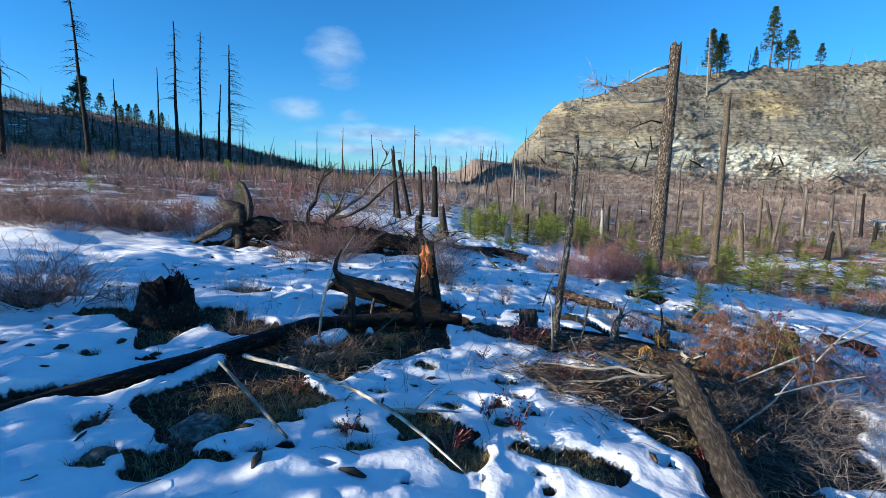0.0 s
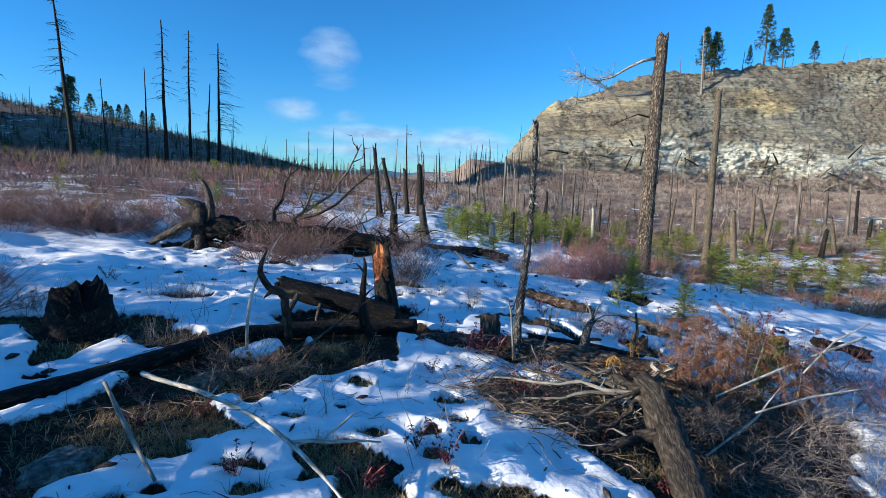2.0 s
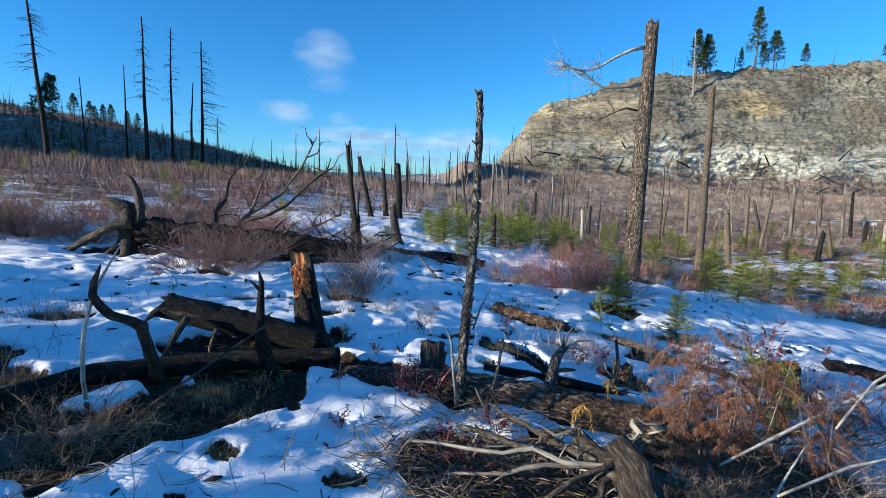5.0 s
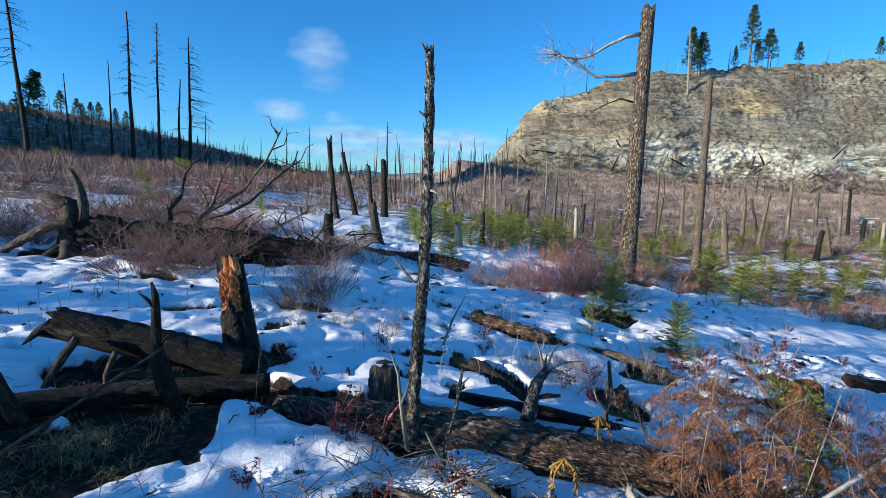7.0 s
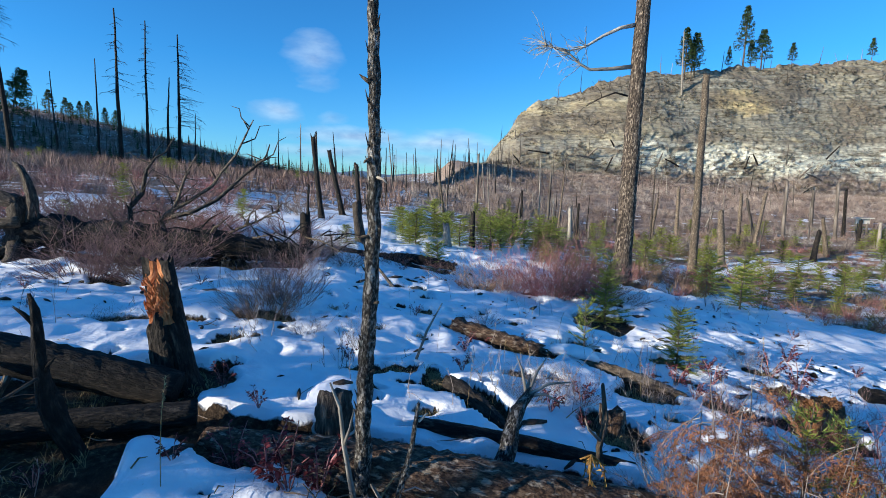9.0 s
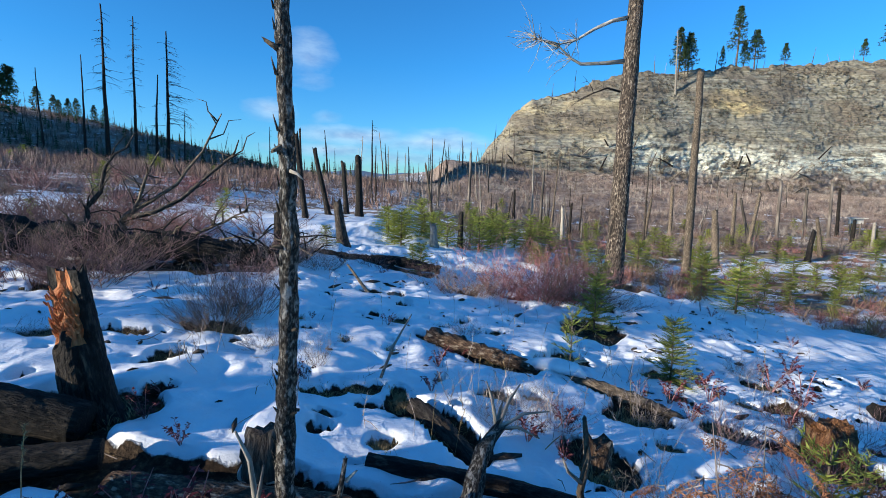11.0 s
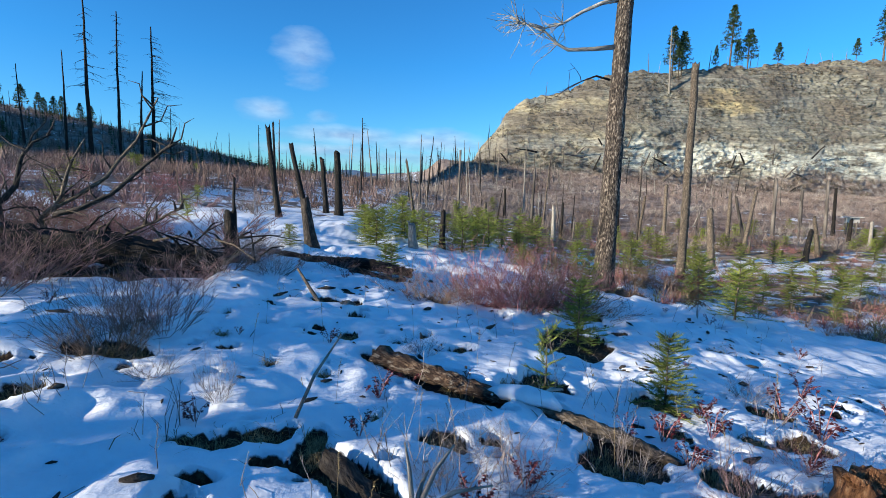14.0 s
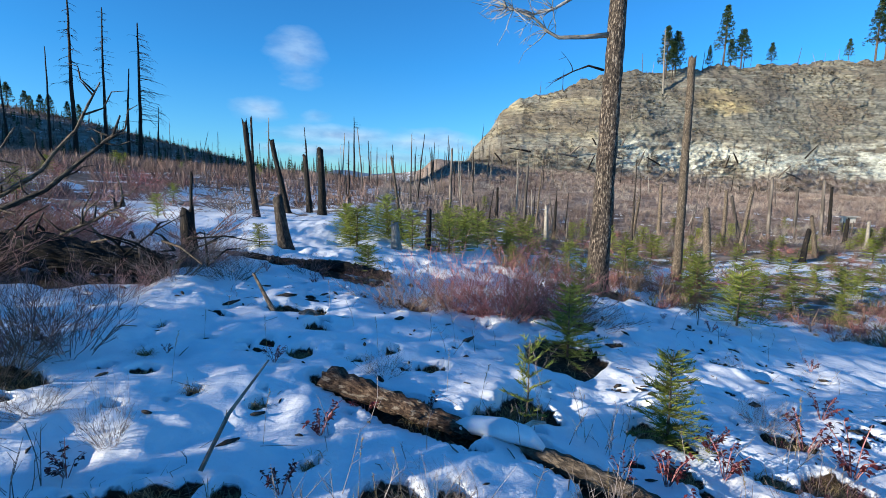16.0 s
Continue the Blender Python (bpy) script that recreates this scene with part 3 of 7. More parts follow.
def surface_at(x, y):
    x, y = np.atleast_1d(np.asarray(x, float)), np.atleast_1d(np.asarray(y, float))
    m, wild = cover_at(x, y)
    close = 1 - wild
    lumps = 0.065 * ripple(x, y, 0.9, 11) + 0.042 * ripple(x, y, 0.40, 12) + 0.027 * ripple(x, y, 0.21, 13) + 0.011 * ripple(x, y, 0.115, 14)
    z = land(x, y) + close * (0.11 * ease(m, -0.10, 0.20) - 0.05) + lumps * (0.35 + 0.65 * ease(m, -0.1, 0.3)) * (0.3 + 0.7 * close)
    z = z + (1 - ease(m, -0.1, 0.15)) * close * 0.03 * rough(x, y, 0.16, 3, 77)
    return z, m, wild


def steps(lo, hi, fine, reach, growth):
    inner = list(np.arange(lo, hi + 1e-6, fine))
    for sign, end, start in ((-1, -reach[0], lo), (1, reach[1], hi)):
        at, d, row = start, fine, []
        while sign * at < sign * end:
            d *= growth
            at += sign * d
            row.append(at)
        inner = row[::-1] + inner if sign < 0 else inner + row
    return np.array(inner)


GRID = {}


def build_ground():
    xs, ys = steps(-3.6, 6.6, 0.033, (2600, 2600), 1.04), steps(4.4, 13.0, 0.036, (60, 4200), 1.036)
    gx, gy = np.meshgrid(xs, ys)
    z, m, wild = surface_at(gx.ravel(), gy.ravel())
    nx, ny = len(xs), len(ys)
    co = np.stack([gx.ravel(), gy.ravel(), z], 1)
    i = (np.arange(ny - 1)[:, None] * nx + np.arange(nx - 1)).ravel()
    quads = np.stack([i, i + 1, i + nx + 1, i + nx], 1)
    GRID.update(xs=xs, ys=ys, z=z.reshape(ny, nx), m=m.reshape(ny, nx))
    me = bpy.data.meshes.new("ground")
    me.from_pydata(co.tolist(), [], quads.tolist())
    for name, values in (("snow", m), ("wild", wild)):
        me.attributes.new(name, "FLOAT", "POINT").data.foreach_set("value", values.astype(np.float32))
    me.polygons.foreach_set("use_smooth", np.ones(len(quads), bool))
    me.materials.append(GROUND)
    return tagged(new("ground", me), "uneven thawing snow over dark soil and dead grass", "ground", kind="structure")


ground = build_ground()


def lie(x, y):
    """Height and snow cover of the built ground at many places."""
    x, y = np.atleast_1d(np.asarray(x, float)), np.atleast_1d(np.asarray(y, float))
    xs, ys = GRID["xs"], GRID["ys"]
    i, j = np.clip(np.searchsorted(xs, x) - 1, 0, len(xs) - 2), np.clip(np.searchsorted(ys, y) - 1, 0, len(ys) - 2)
    u, v = (x - xs[i]) / (xs[i + 1] - xs[i]), (y - ys[j]) / (ys[j + 1] - ys[j])
    return tuple((g[j, i] * (1 - u) + g[j, i + 1] * u) * (1 - v) + (g[j + 1, i] * (1 - u) + g[j + 1, i + 1] * u) * v for g in (GRID["z"], GRID["m"]))


def rest(x, y):
    return float(lie(x, y)[0][0])


# ---- cliff ----
def skyline(r):
    return np.interp(r, [0.07, 0.10, 0.112, 0.145, 0.1655, 0.209, 0.263, 0.316, 0.369, 0.422, 0.529, 0.634, 0.738, 0.809, 1.0, 1.6],
                     [0.5, 5.0, 9.5, 15.2, 20.2, 23.3, 25.2, 28.3, 30.6, 31.9, 32.7, 34.1, 35.8, 36.6, 37.5, 38.5])


def build_cliff():
    rs = np.concatenate([np.linspace(0.07, 0.9, 560), np.linspace(0.905, 1.6, 90)])
    vs = np.concatenate([np.linspace(-0.06, 1, 170), np.linspace(1.02, 1.9, 40)])
    r, v = np.meshgrid(rs, vs)
    top = skyline(r)
    vv = np.clip(v, 0, 1)
    rise = np.interp(vv, [0, 0.12, 0.35, 0.5, 0.62, 0.8, 1], [0, 0.13, 0.40, 0.52, 0.66, 0.86, 1])
    y = 117 + 23 * vv ** 1.25 + 130 * np.maximum(v - 1, 0)
    x = r * y
    base = land(r * 117, 117 + 0 * r)
    z = base + (top - base) * rise + np.minimum(v, 0) * 40 + 1.5 * np.maximum(v - 1, 0)
    face = np.where(v > 1, 0, 1.0) * ease(v, 0, 0.1)
    bed = z + 2.5 * rough(x, z, 40, 3, 5) + 0.05 * x
    ledge = (bed / 3.4 + 0.6 * ripple(x, z, 11, 8)) % 1.0
    crag = (0.7 * np.abs(ripple(x + 0.3 * z, z * 1.4, 5.5, 66)) + 0.6 * np.abs(ripple(x - 0.4 * z, z * 1.6, 2.4, 67)) + 0.45 * ripple(x, z * 1.7, 1.2, 68) + 0.4 * ripple(x, z * 1.5, 0.7, 69)
            + 0.35 * np.round(2 * ripple(x * 0.4, z * 1.6, 2.2, 70)) / 2) * (0.26 + 0.36 * ease(rough(x, z, 22, 2, 72), -0.1, 0.4))
    out = 0.7 * rough(x, z, 9, 4, 61) + 2.2 * rough(x, z, 34, 2, 64) + crag + 0.45 * np.sin(2 * np.pi * ledge) * np.clip(ripple(x, z, 7, 90) + 0.6 * ripple(x, z, 2.5, 91), 0, 1)
    y = y + out * face
    z = z + 0.25 * rough(x, z, 3.5, 4, 71) * ease(v, 0.05, 0.3) + (0.9 * rough(x, y, 7, 3, 75) + 0.8 * np.round(2.5 * ripple(x, y * 0.3, 4.5, 76)) / 2.5 + 0.5 * ripple(x, y, 1.3, 78)) * ease(v, 0.9, 1.0)
    co = np.stack([x.ravel(), y.ravel(), z.ravel()], 1)
    nx, ny = len(rs), len(vs)
    i = (np.arange(ny - 1)[:, None] * nx + np.arange(nx - 1)).ravel()
    quads = np.stack([i, i + 1, i + nx + 1, i + nx], 1)
    me = bpy.data.meshes.new("rock_cliff")
    me.from_pydata(co.tolist(), [], quads.tolist())
    me.polygons.foreach_set("use_smooth", np.zeros(len(quads), bool))
    me.materials.append(CLIFF)
    tagged(new("rock_cliff", me), "layered grey and ochre rock cliff with pale bands", "cliff", kind="structure")
    return co.reshape(ny, nx, 3), vs, rs


CLIFF_AT, CLIFF_V, CLIFF_R = build_cliff()


def build_talus():
    """Fallen blocks along the foot of the cliff."""
    form, rng = Form(21), random.Random(21)
    for _ in range(1300):
        j, i = rng.randrange(6, 26), rng.randrange(10, 560)
        x, y, z = (float(q) for q in CLIFF_AT[j, i])
        y -= rng.uniform(0, 5) if rng.random() < 0.6 else rng.uniform(5, 45)
        z = float(land(x, y)) + 0.05
        s = rng.choice((0.25, 0.3, 0.4, 0.5, 0.7))
        n = len(form.v)
        for sx in (-1, 1):
            for sy in (-1, 1):
                for sz in (-1, 1):
                    form.v.append(Vector((x + s * sx * rng.uniform(0.1, 1.0), y + s * sy * rng.uniform(0.2, 0.8), z + s * sz * rng.uniform(0.05, 0.7))))
                    form.g.append((x, y, z))
        form.f += [(n + a, n + b, n + c, n + d) for a, b, c, d in ((0, 1, 3, 2), (4, 6, 7, 5), (0, 4, 5, 1), (2, 3, 7, 6), (0, 2, 6, 4), (1, 5, 7, 3))]
    tagged(part("talus", form, CLIFF, smooth=False), "fallen grey rock blocks along the foot of the cliff", "rocks", kind="stuff")


build_talus()


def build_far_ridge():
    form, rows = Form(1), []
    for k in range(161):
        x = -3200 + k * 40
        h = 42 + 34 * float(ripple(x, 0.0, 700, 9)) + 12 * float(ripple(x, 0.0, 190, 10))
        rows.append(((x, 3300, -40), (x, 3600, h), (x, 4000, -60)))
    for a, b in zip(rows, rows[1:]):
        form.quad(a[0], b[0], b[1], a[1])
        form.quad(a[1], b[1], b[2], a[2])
    tagged(part("backdrop", form, FOREST), "wooded mountain ridge on the horizon, distance haze painted in blue", "mountain", kind="structure")


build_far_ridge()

# ---- standing dead trees ----


def trunk_form(height, r0, r1, seed, lean=(0, 0), sides=10, bend=0.02, jag=0.06, wob=0.09, step=0.25):
    form, rng = Form(seed), random.Random(seed)
    n = max(4, int(height / step))
    path, radii, dx, dy = [], [], 0.0, 0.0
    for k in range(n + 1):
        s = k / n
        if k:
            dx += rng.uniform(-bend, bend) * height / n
            dy += rng.uniform(-bend, bend) * height / n
        path.append((lean[0] * s + dx, lean[1] * s + dy, -0.15 + (height + 0.15) * s))
        radii.append((r0 + (r1 - r0) * s ** 0.85) * (1 + 0.55 * math.exp(-s * height / 0.22)))
    form.limb(path, radii, sides, wob, True, jag)
    return form, path


def boughs(path, count, lo, hi, reach, seed, droop=0.1, r=0.02, fork=2, both=True):
    """Bare branches along a trunk."""
    form, rng = Form(seed + 5), random.Random(seed + 5)
    top = len(path) - 1
    for k in range(count):
        s = rng.uniform(lo, hi)
        at = Vector(path[0]).lerp(Vector(path[-1]), s)
        near = Vector(path[min(top, int(s * top))])
        at.x, at.y = near.x, near.y
        a = rng.uniform(0, 2 * math.pi) if both is True else rng.gauss(both, 0.8)
        long = reach * rng.uniform(0.45, 1.0) * (1.15 - 0.7 * (s - lo) / max(hi - lo, 1e-3))
        d, pts = Vector((math.cos(a), math.sin(a), rng.uniform(-0.15, 0.15))), [at]
        for q in range(4):
            d = (d + Vector((rng.uniform(-0.2, 0.2), rng.uniform(-0.2, 0.2), -droop * rng.uniform(0.2, 1.2)))).normalized()
            pts.append(pts[-1] + d * long / 4)
        form.limb(pts, [r, r * 0.8, r * 0.6, r * 0.45, r * 0.25], 4, 0.05, False)
        for q in range(fork):
            b = pts[rng.randint(1, 3)]
            e = (d + Vector((rng.uniform(-0.8, 0.8), rng.uniform(-0.8, 0.8), rng.uniform(-0.5, 0.3)))).normalized()
            form.limb([b, b + e * long * 0.2, b + e * long * 0.38 + Vector((0, 0, -0.06 * long))], [r * 0.5, r * 0.35, r * 0.2], 3, 0.0, False)
    return form


def dead_tree(x, y, height, r0, seed, lean, boughs_of, mat, label, reach=2.2, span=(0.35, 0.97), group="burnt trees on the hillside", droop=0.12, both=True):
    t = thing("dead_tree", (x, y, ground_z(x, y)), label, "dead tree", group)
    form, path = trunk_form(height, r0, r0 * 0.25, seed, lean, 8, 0.05, 0.1, 0.06, 0.7)
    part("trunk", form, mat, t)
    if boughs_of:
        tagged(part("branch_mass", boughs(path, boughs_of, *span, reach, seed, droop, max(0.02, r0 * 0.13), both=both), mat, t), kind="stuff")
    return t


TALL = "tall blackened dead conifer with bare drooping branches"
dead_tree(-36.4, 50, 15.2, 0.27, 101, (-0.6, 0), 42, CHAR, TALL, 2.2, (0.55, 0.98))
dead_tree(-35.4, 60, 10.8, 0.16, 102, (0.3, 0), 0, CHAR, "slim blackened dead trunk without branches")
dead_tree(-35.0, 63, 16.8, 0.28, 103, (0.4, 0), 40, CHAR, TALL, 2.0, (0.45, 0.97))
dead_tree(-33.4, 65.6, 16.5, 0.22, 104, (0.5, 0), 44, CHAR, TALL, 1.6, (0.4, 0.97))
dead_tree(-31.8, 67, 10.6, 0.22, 105, (0.6, 0), 8, CHAR, "blackened dead trunk with a few stubs", 1.6, (0.35, 0.7))
dead_tree(-30.4, 67, 15.7, 0.26, 106, (0.7, 0), 60, CHAR, TALL, 3.4, (0.30, 0.97), both=-0.15)
dead_tree(-29.9, 70, 7.0, 0.12, 107, (0.3, 0), 10, CHAR, "small blackened dead tree with thin branches", 1.0)
dead_tree(-28.2, 32, 9.0, 0.20, 108, (0.7, 0), 26, CHAR, "blackened dead tree with long drooping branches", 3.6, (0.25, 0.85))
dead_tree(-22.3, 80, 6.8, 0.13, 109, (0.1, 0), 8, CHAR, "slim blackened dead tree above the valley", 1.0)
dead_tree(-5.9, 70.5, 8.0, 0.17, 110, (0.0, 0), 7, CHAR, "slim blackened dead tree above the valley", 1.6, (0.7, 0.95), both=0.0)
dead_tree(-44.5, 66, 9.5, 0.15, 111, (-0.2, 0), 6, CHAR, "slim blackened dead tree on the hillside", 1.2)


def branched_snag():
    x, y = 6.95, 18.35
    z = -1.15
    t = thing("branched_snag", (x, y, z), "tall scorched dead pine trunk with broken top and bleached limbs", "dead tree")
    form, path = trunk_form(7.45, 0.25, 0.165, 120, (0.1, 0.0), 16, 0.012, 0.12, 0.06, 0.2)
    part("trunk", form, PLATED, t)

    def bough(pts, r, twigs, seed, mat, label):
        f, rng = Form(seed), random.Random(seed)
        pts = [Vector(p) for p in pts]
        f.limb(pts, [r * (1 - 0.8 * k / (len(pts) - 1)) for k in range(len(pts))], 7, 0.08, True)
        for _ in range(twigs):
            a = pts[rng.randint(len(pts) // 2, len(pts) - 1)]
            d = Vector((rng.uniform(-1, 0.1), rng.uniform(-0.8, 0.8), rng.uniform(-0.7, 0.8))).normalized()
            long, q = rng.uniform(0.25, 0.75), [a]
            for k in range(3):
                d = (d + Vector((rng.uniform(-0.4, 0.2), rng.uniform(-0.4, 0.4), rng.uniform(-0.4, 0.4)))).normalized()
                q.append(q[-1] + d * long / 3)
            f.limb(q, [0.012, 0.010, 0.007, 0.004], 3, 0.0, False)
            for k in range(2):
                e = (d + Vector((rng.uniform(-0.9, 0.5), rng.uniform(-0.9, 0.9), rng.uniform(-0.9, 0.9)))).normalized()
                b = q[rng.randint(1, 3)]
                f.limb([b, b + e * long * 0.4], [0.007, 0.003], 3, 0.0, False)
        part("branch", f, mat, t, label)

    bough([(-0.1, 0, 6.80), (-0.45, 0, 6.72), (-0.9, -0.05, 6.50), (-1.35, -0.1, 6.22), (-1.75, -0.15, 6.10), (-2.2, -0.2, 6.16)], 0.055, 26, 121, PALEWOOD, "bleached silver limb")
    bough([(-0.1, 0, 5.78), (-0.6, 0, 5.72), (-1.2, -0.1, 5.66), (-1.45, -0.1, 5.78), (-1.75, -0.15, 6.02), (-2.35, -0.2, 6.2)], 0.06, 26, 122, GREYWOOD, "grey forked limb")
    bough([(-0.15, 0, 5.05), (-0.5, -0.05, 5.12), (-0.85, -0.1, 4.98), (-1.25, -0.1, 4.75)], 0.03, 2, 123, CHAR, "thin blackened branch")


branched_snag()


def post(x, y, height, r, seed, lean=0.0, mat=CHAR, label="charred broken trunk standing in the clearing", sides=9, jag=0.10, z=None):
    t = thing("burnt_snag", (x, y, ground_z(x, y) if z is None else z), label, "dead trunk", "broken trunks in the valley")
    form, path = trunk_form(height, r, r * 0.72, seed, (lean, 0), sides, 0.03, jag, 0.10, 0.22)
    part("trunk", form, mat, t)
    return t


post(12.65, 25.4, 8.15, 0.165, 130, -0.1, BARK, "tall grey-brown dead trunk with broken top", 10)
post(-2.2, 22.8, 2.95, 0.105, 131, -0.28)
post(-2.5, 23.6, 3.1, 0.05, 132, -0.1)
post(-0.8, 25.7, 2.45, 0.155, 133, -0.05)
post(-2.0, 25.6, 2.6, 0.115, 134, -0.55)
post(-1.5, 26.8, 2.2, 0.12, 135, -0.15)
post(-0.09, 18.3, 1.15, 0.14, 136, -0.16, OLDBARK, "short charred stump bent at its foot")
post(-0.75, 15.3, 0.85, 0.13, 137, -0.02)
post(-0.75, 15.35, 1.4, 0.03, 138, 0.05)
post(3.1, 21.6, 1.15, 0.10, 139, 0.0)
post(2.25, 20.3, 0.75, 0.13, 140, -0.05, GREYWOOD, "short grey broken stump")
post(2.3, 23.3, 2.65, 0.05, 141, -0.4, BARK, "thin leaning dead pole")
post(16.0, 28.9, 2.75, 0.19, 142, -0.3, BARK)
for k, (x, y, h, r, lean, mat) in enumerate(((21.0, 35.8, 3.55, 0.13, -0.1, BARK), (20.5, 33.6, 3.6, 0.12, 0.5, BARK), (27.7, 41.2, 4.3, 0.13, -0.1, FARWOOD), (19.4, 40.6, 3.7, 0.14, -0.1, BARK),
                                            (18.1, 41.8, 2.8, 0.12, 0.3, BARK), (9.5, 38.8, 3.8, 0.10, 0.1, FARWOOD), (31.7, 41.3, 4.2, 0.13, -0.2, FARWOOD), (23.8, 38.3, 3.1, 0.11, -0.9, FARWOOD),
                                            (9.5, 33.0, 1.9, 0.13, -0.05, GREYWOOD), (4.9, 43.0, 4.4, 0.11, 0.1, FARWOOD), (33.0, 42.1, 3.5, 0.13, -0.2, CHAR), (34.3, 47.1, 3.3, 0.14, -0.1, FARWOOD),
                                            (16.7, 42.2, 2.9, 0.12, -0.1, CHAR), (10.6, 35.6, 2.1, 0.10, 0.1, CHAR), (31.4, 38.9, 1.7, 0.14, 0.0, CHAR), (30.8, 36.6, 1.8, 0.12, -0.1, GREYWOOD),
                                            (6.4, 38.7, 1.0, 0.14, 0.0, BARK), (8.0, 40.7, 2.1, 0.10, 0.0, CHAR), (22.5, 31.5, 1.7, 0.15, 0.2, CHAR), (24.5, 33.0, 2.2, 0.13, -0.5, BARK))):
    post(x, y, h, r, 150 + k, lean, mat)

# ---- many slim snags in the valley and on the slopes ----
VARIANTS = []
for k in range(8):
    form, path = trunk_form(6.0, 0.13, 0.04, 200 + k, (random.Random(k).uniform(-0.5, 0.5), 0), 6, 0.06, 0.15, 0.1, 0.6)
    wood = (FARWOOD, CHAR, GREYWOOD, FARWOOD, BARK, CHAR, FARWOOD, OLDBARK)[k]
    VARIANTS.append((form.mesh("trunk", wood), boughs(path, 6 + k, 0.4, 0.95, 0.8, 300 + k, 0.1, 0.02, 1).mesh("branch_mass", wood)))
first_snag = []


def slim_snag(x, y, height, k, tilt):
    z = ground_z(x, y)
    if not first_snag or len(first_snag) <= k:
        t = thing("slim_snag", (x, y, z), "slim grey fire-killed trunk on the slope", "dead tree", "slim snags on the slopes")
        part("trunk", VARIANTS[k][0], FARWOOD, t)
        tagged(part("branch_mass", VARIANTS[k][1], FARWOOD, t), kind="stuff")
        t.scale = (1, 1, 1)
        first_snag.append(t)
    ob = copy_thing(first_snag[k], pose(x, y, z, 0, tilt, 37.0 * k + 71 * x))
    ob.scale = (max(0.5, height / 8),) * 2 + (height / 6,)


rng = random.Random(77)
for k in range(8):
    slim_snag(-14 + 3.1 * k, 62 + 5.3 * k, 4.5, k, 0)
for k in range(165):
    y = rng.uniform(34, 116)
    x = rng.uniform(-0.06, 0.72) * y if k % 3 else rng.uniform(-0.02, 0.28) * y
    h = rng.choice((1.2, 1.5, 1.8, 2.2, 2.8, 3.5, 5.0))
    slim_snag(x, y, h, rng.randrange(8), rng.gauss(0, 6))
for k in range(70):
    y = rng.uniform(60, 112)
    x = rng.uniform(-0.95, -0.12) * y
    slim_snag(x, y, rng.choice((1.5, 2.0, 2.5, 3.2, 4.5)), rng.randrange(8), rng.gauss(0, 5))

# ---- foreground: logs, stumps, sticks ----


def world_limb(form, base, pts, radii, sides=12, wob=0.08, jag=0.0, step=0.12, cap=True):
    b = Vector(base)
    return form.limb([Vector(p) - b for p in pts], radii, sides, wob, cap, jag, step)


def lying(name, pts, radii, mat, label, category="log", seed=0, jag=0.05, sides=20, wob=0.06, group=""):
    t = thing(name, pts[0], label, category, group)
    part("trunk", world_limb(Form(seed), pts[0], pts, radii, sides, wob, jag, 0.05 if sides > 9 else 0.1), mat, t)
    return t


def add_branch(t, pts, radii, mat, label="", seed=0, sides=7, name="branch", jag=0.01, wob=0.12, under=None):
    return part(name, world_limb(Form(seed), t.matrix_world.translation, pts, radii, sides, wob, jag, 0.08), mat, under or t, label)


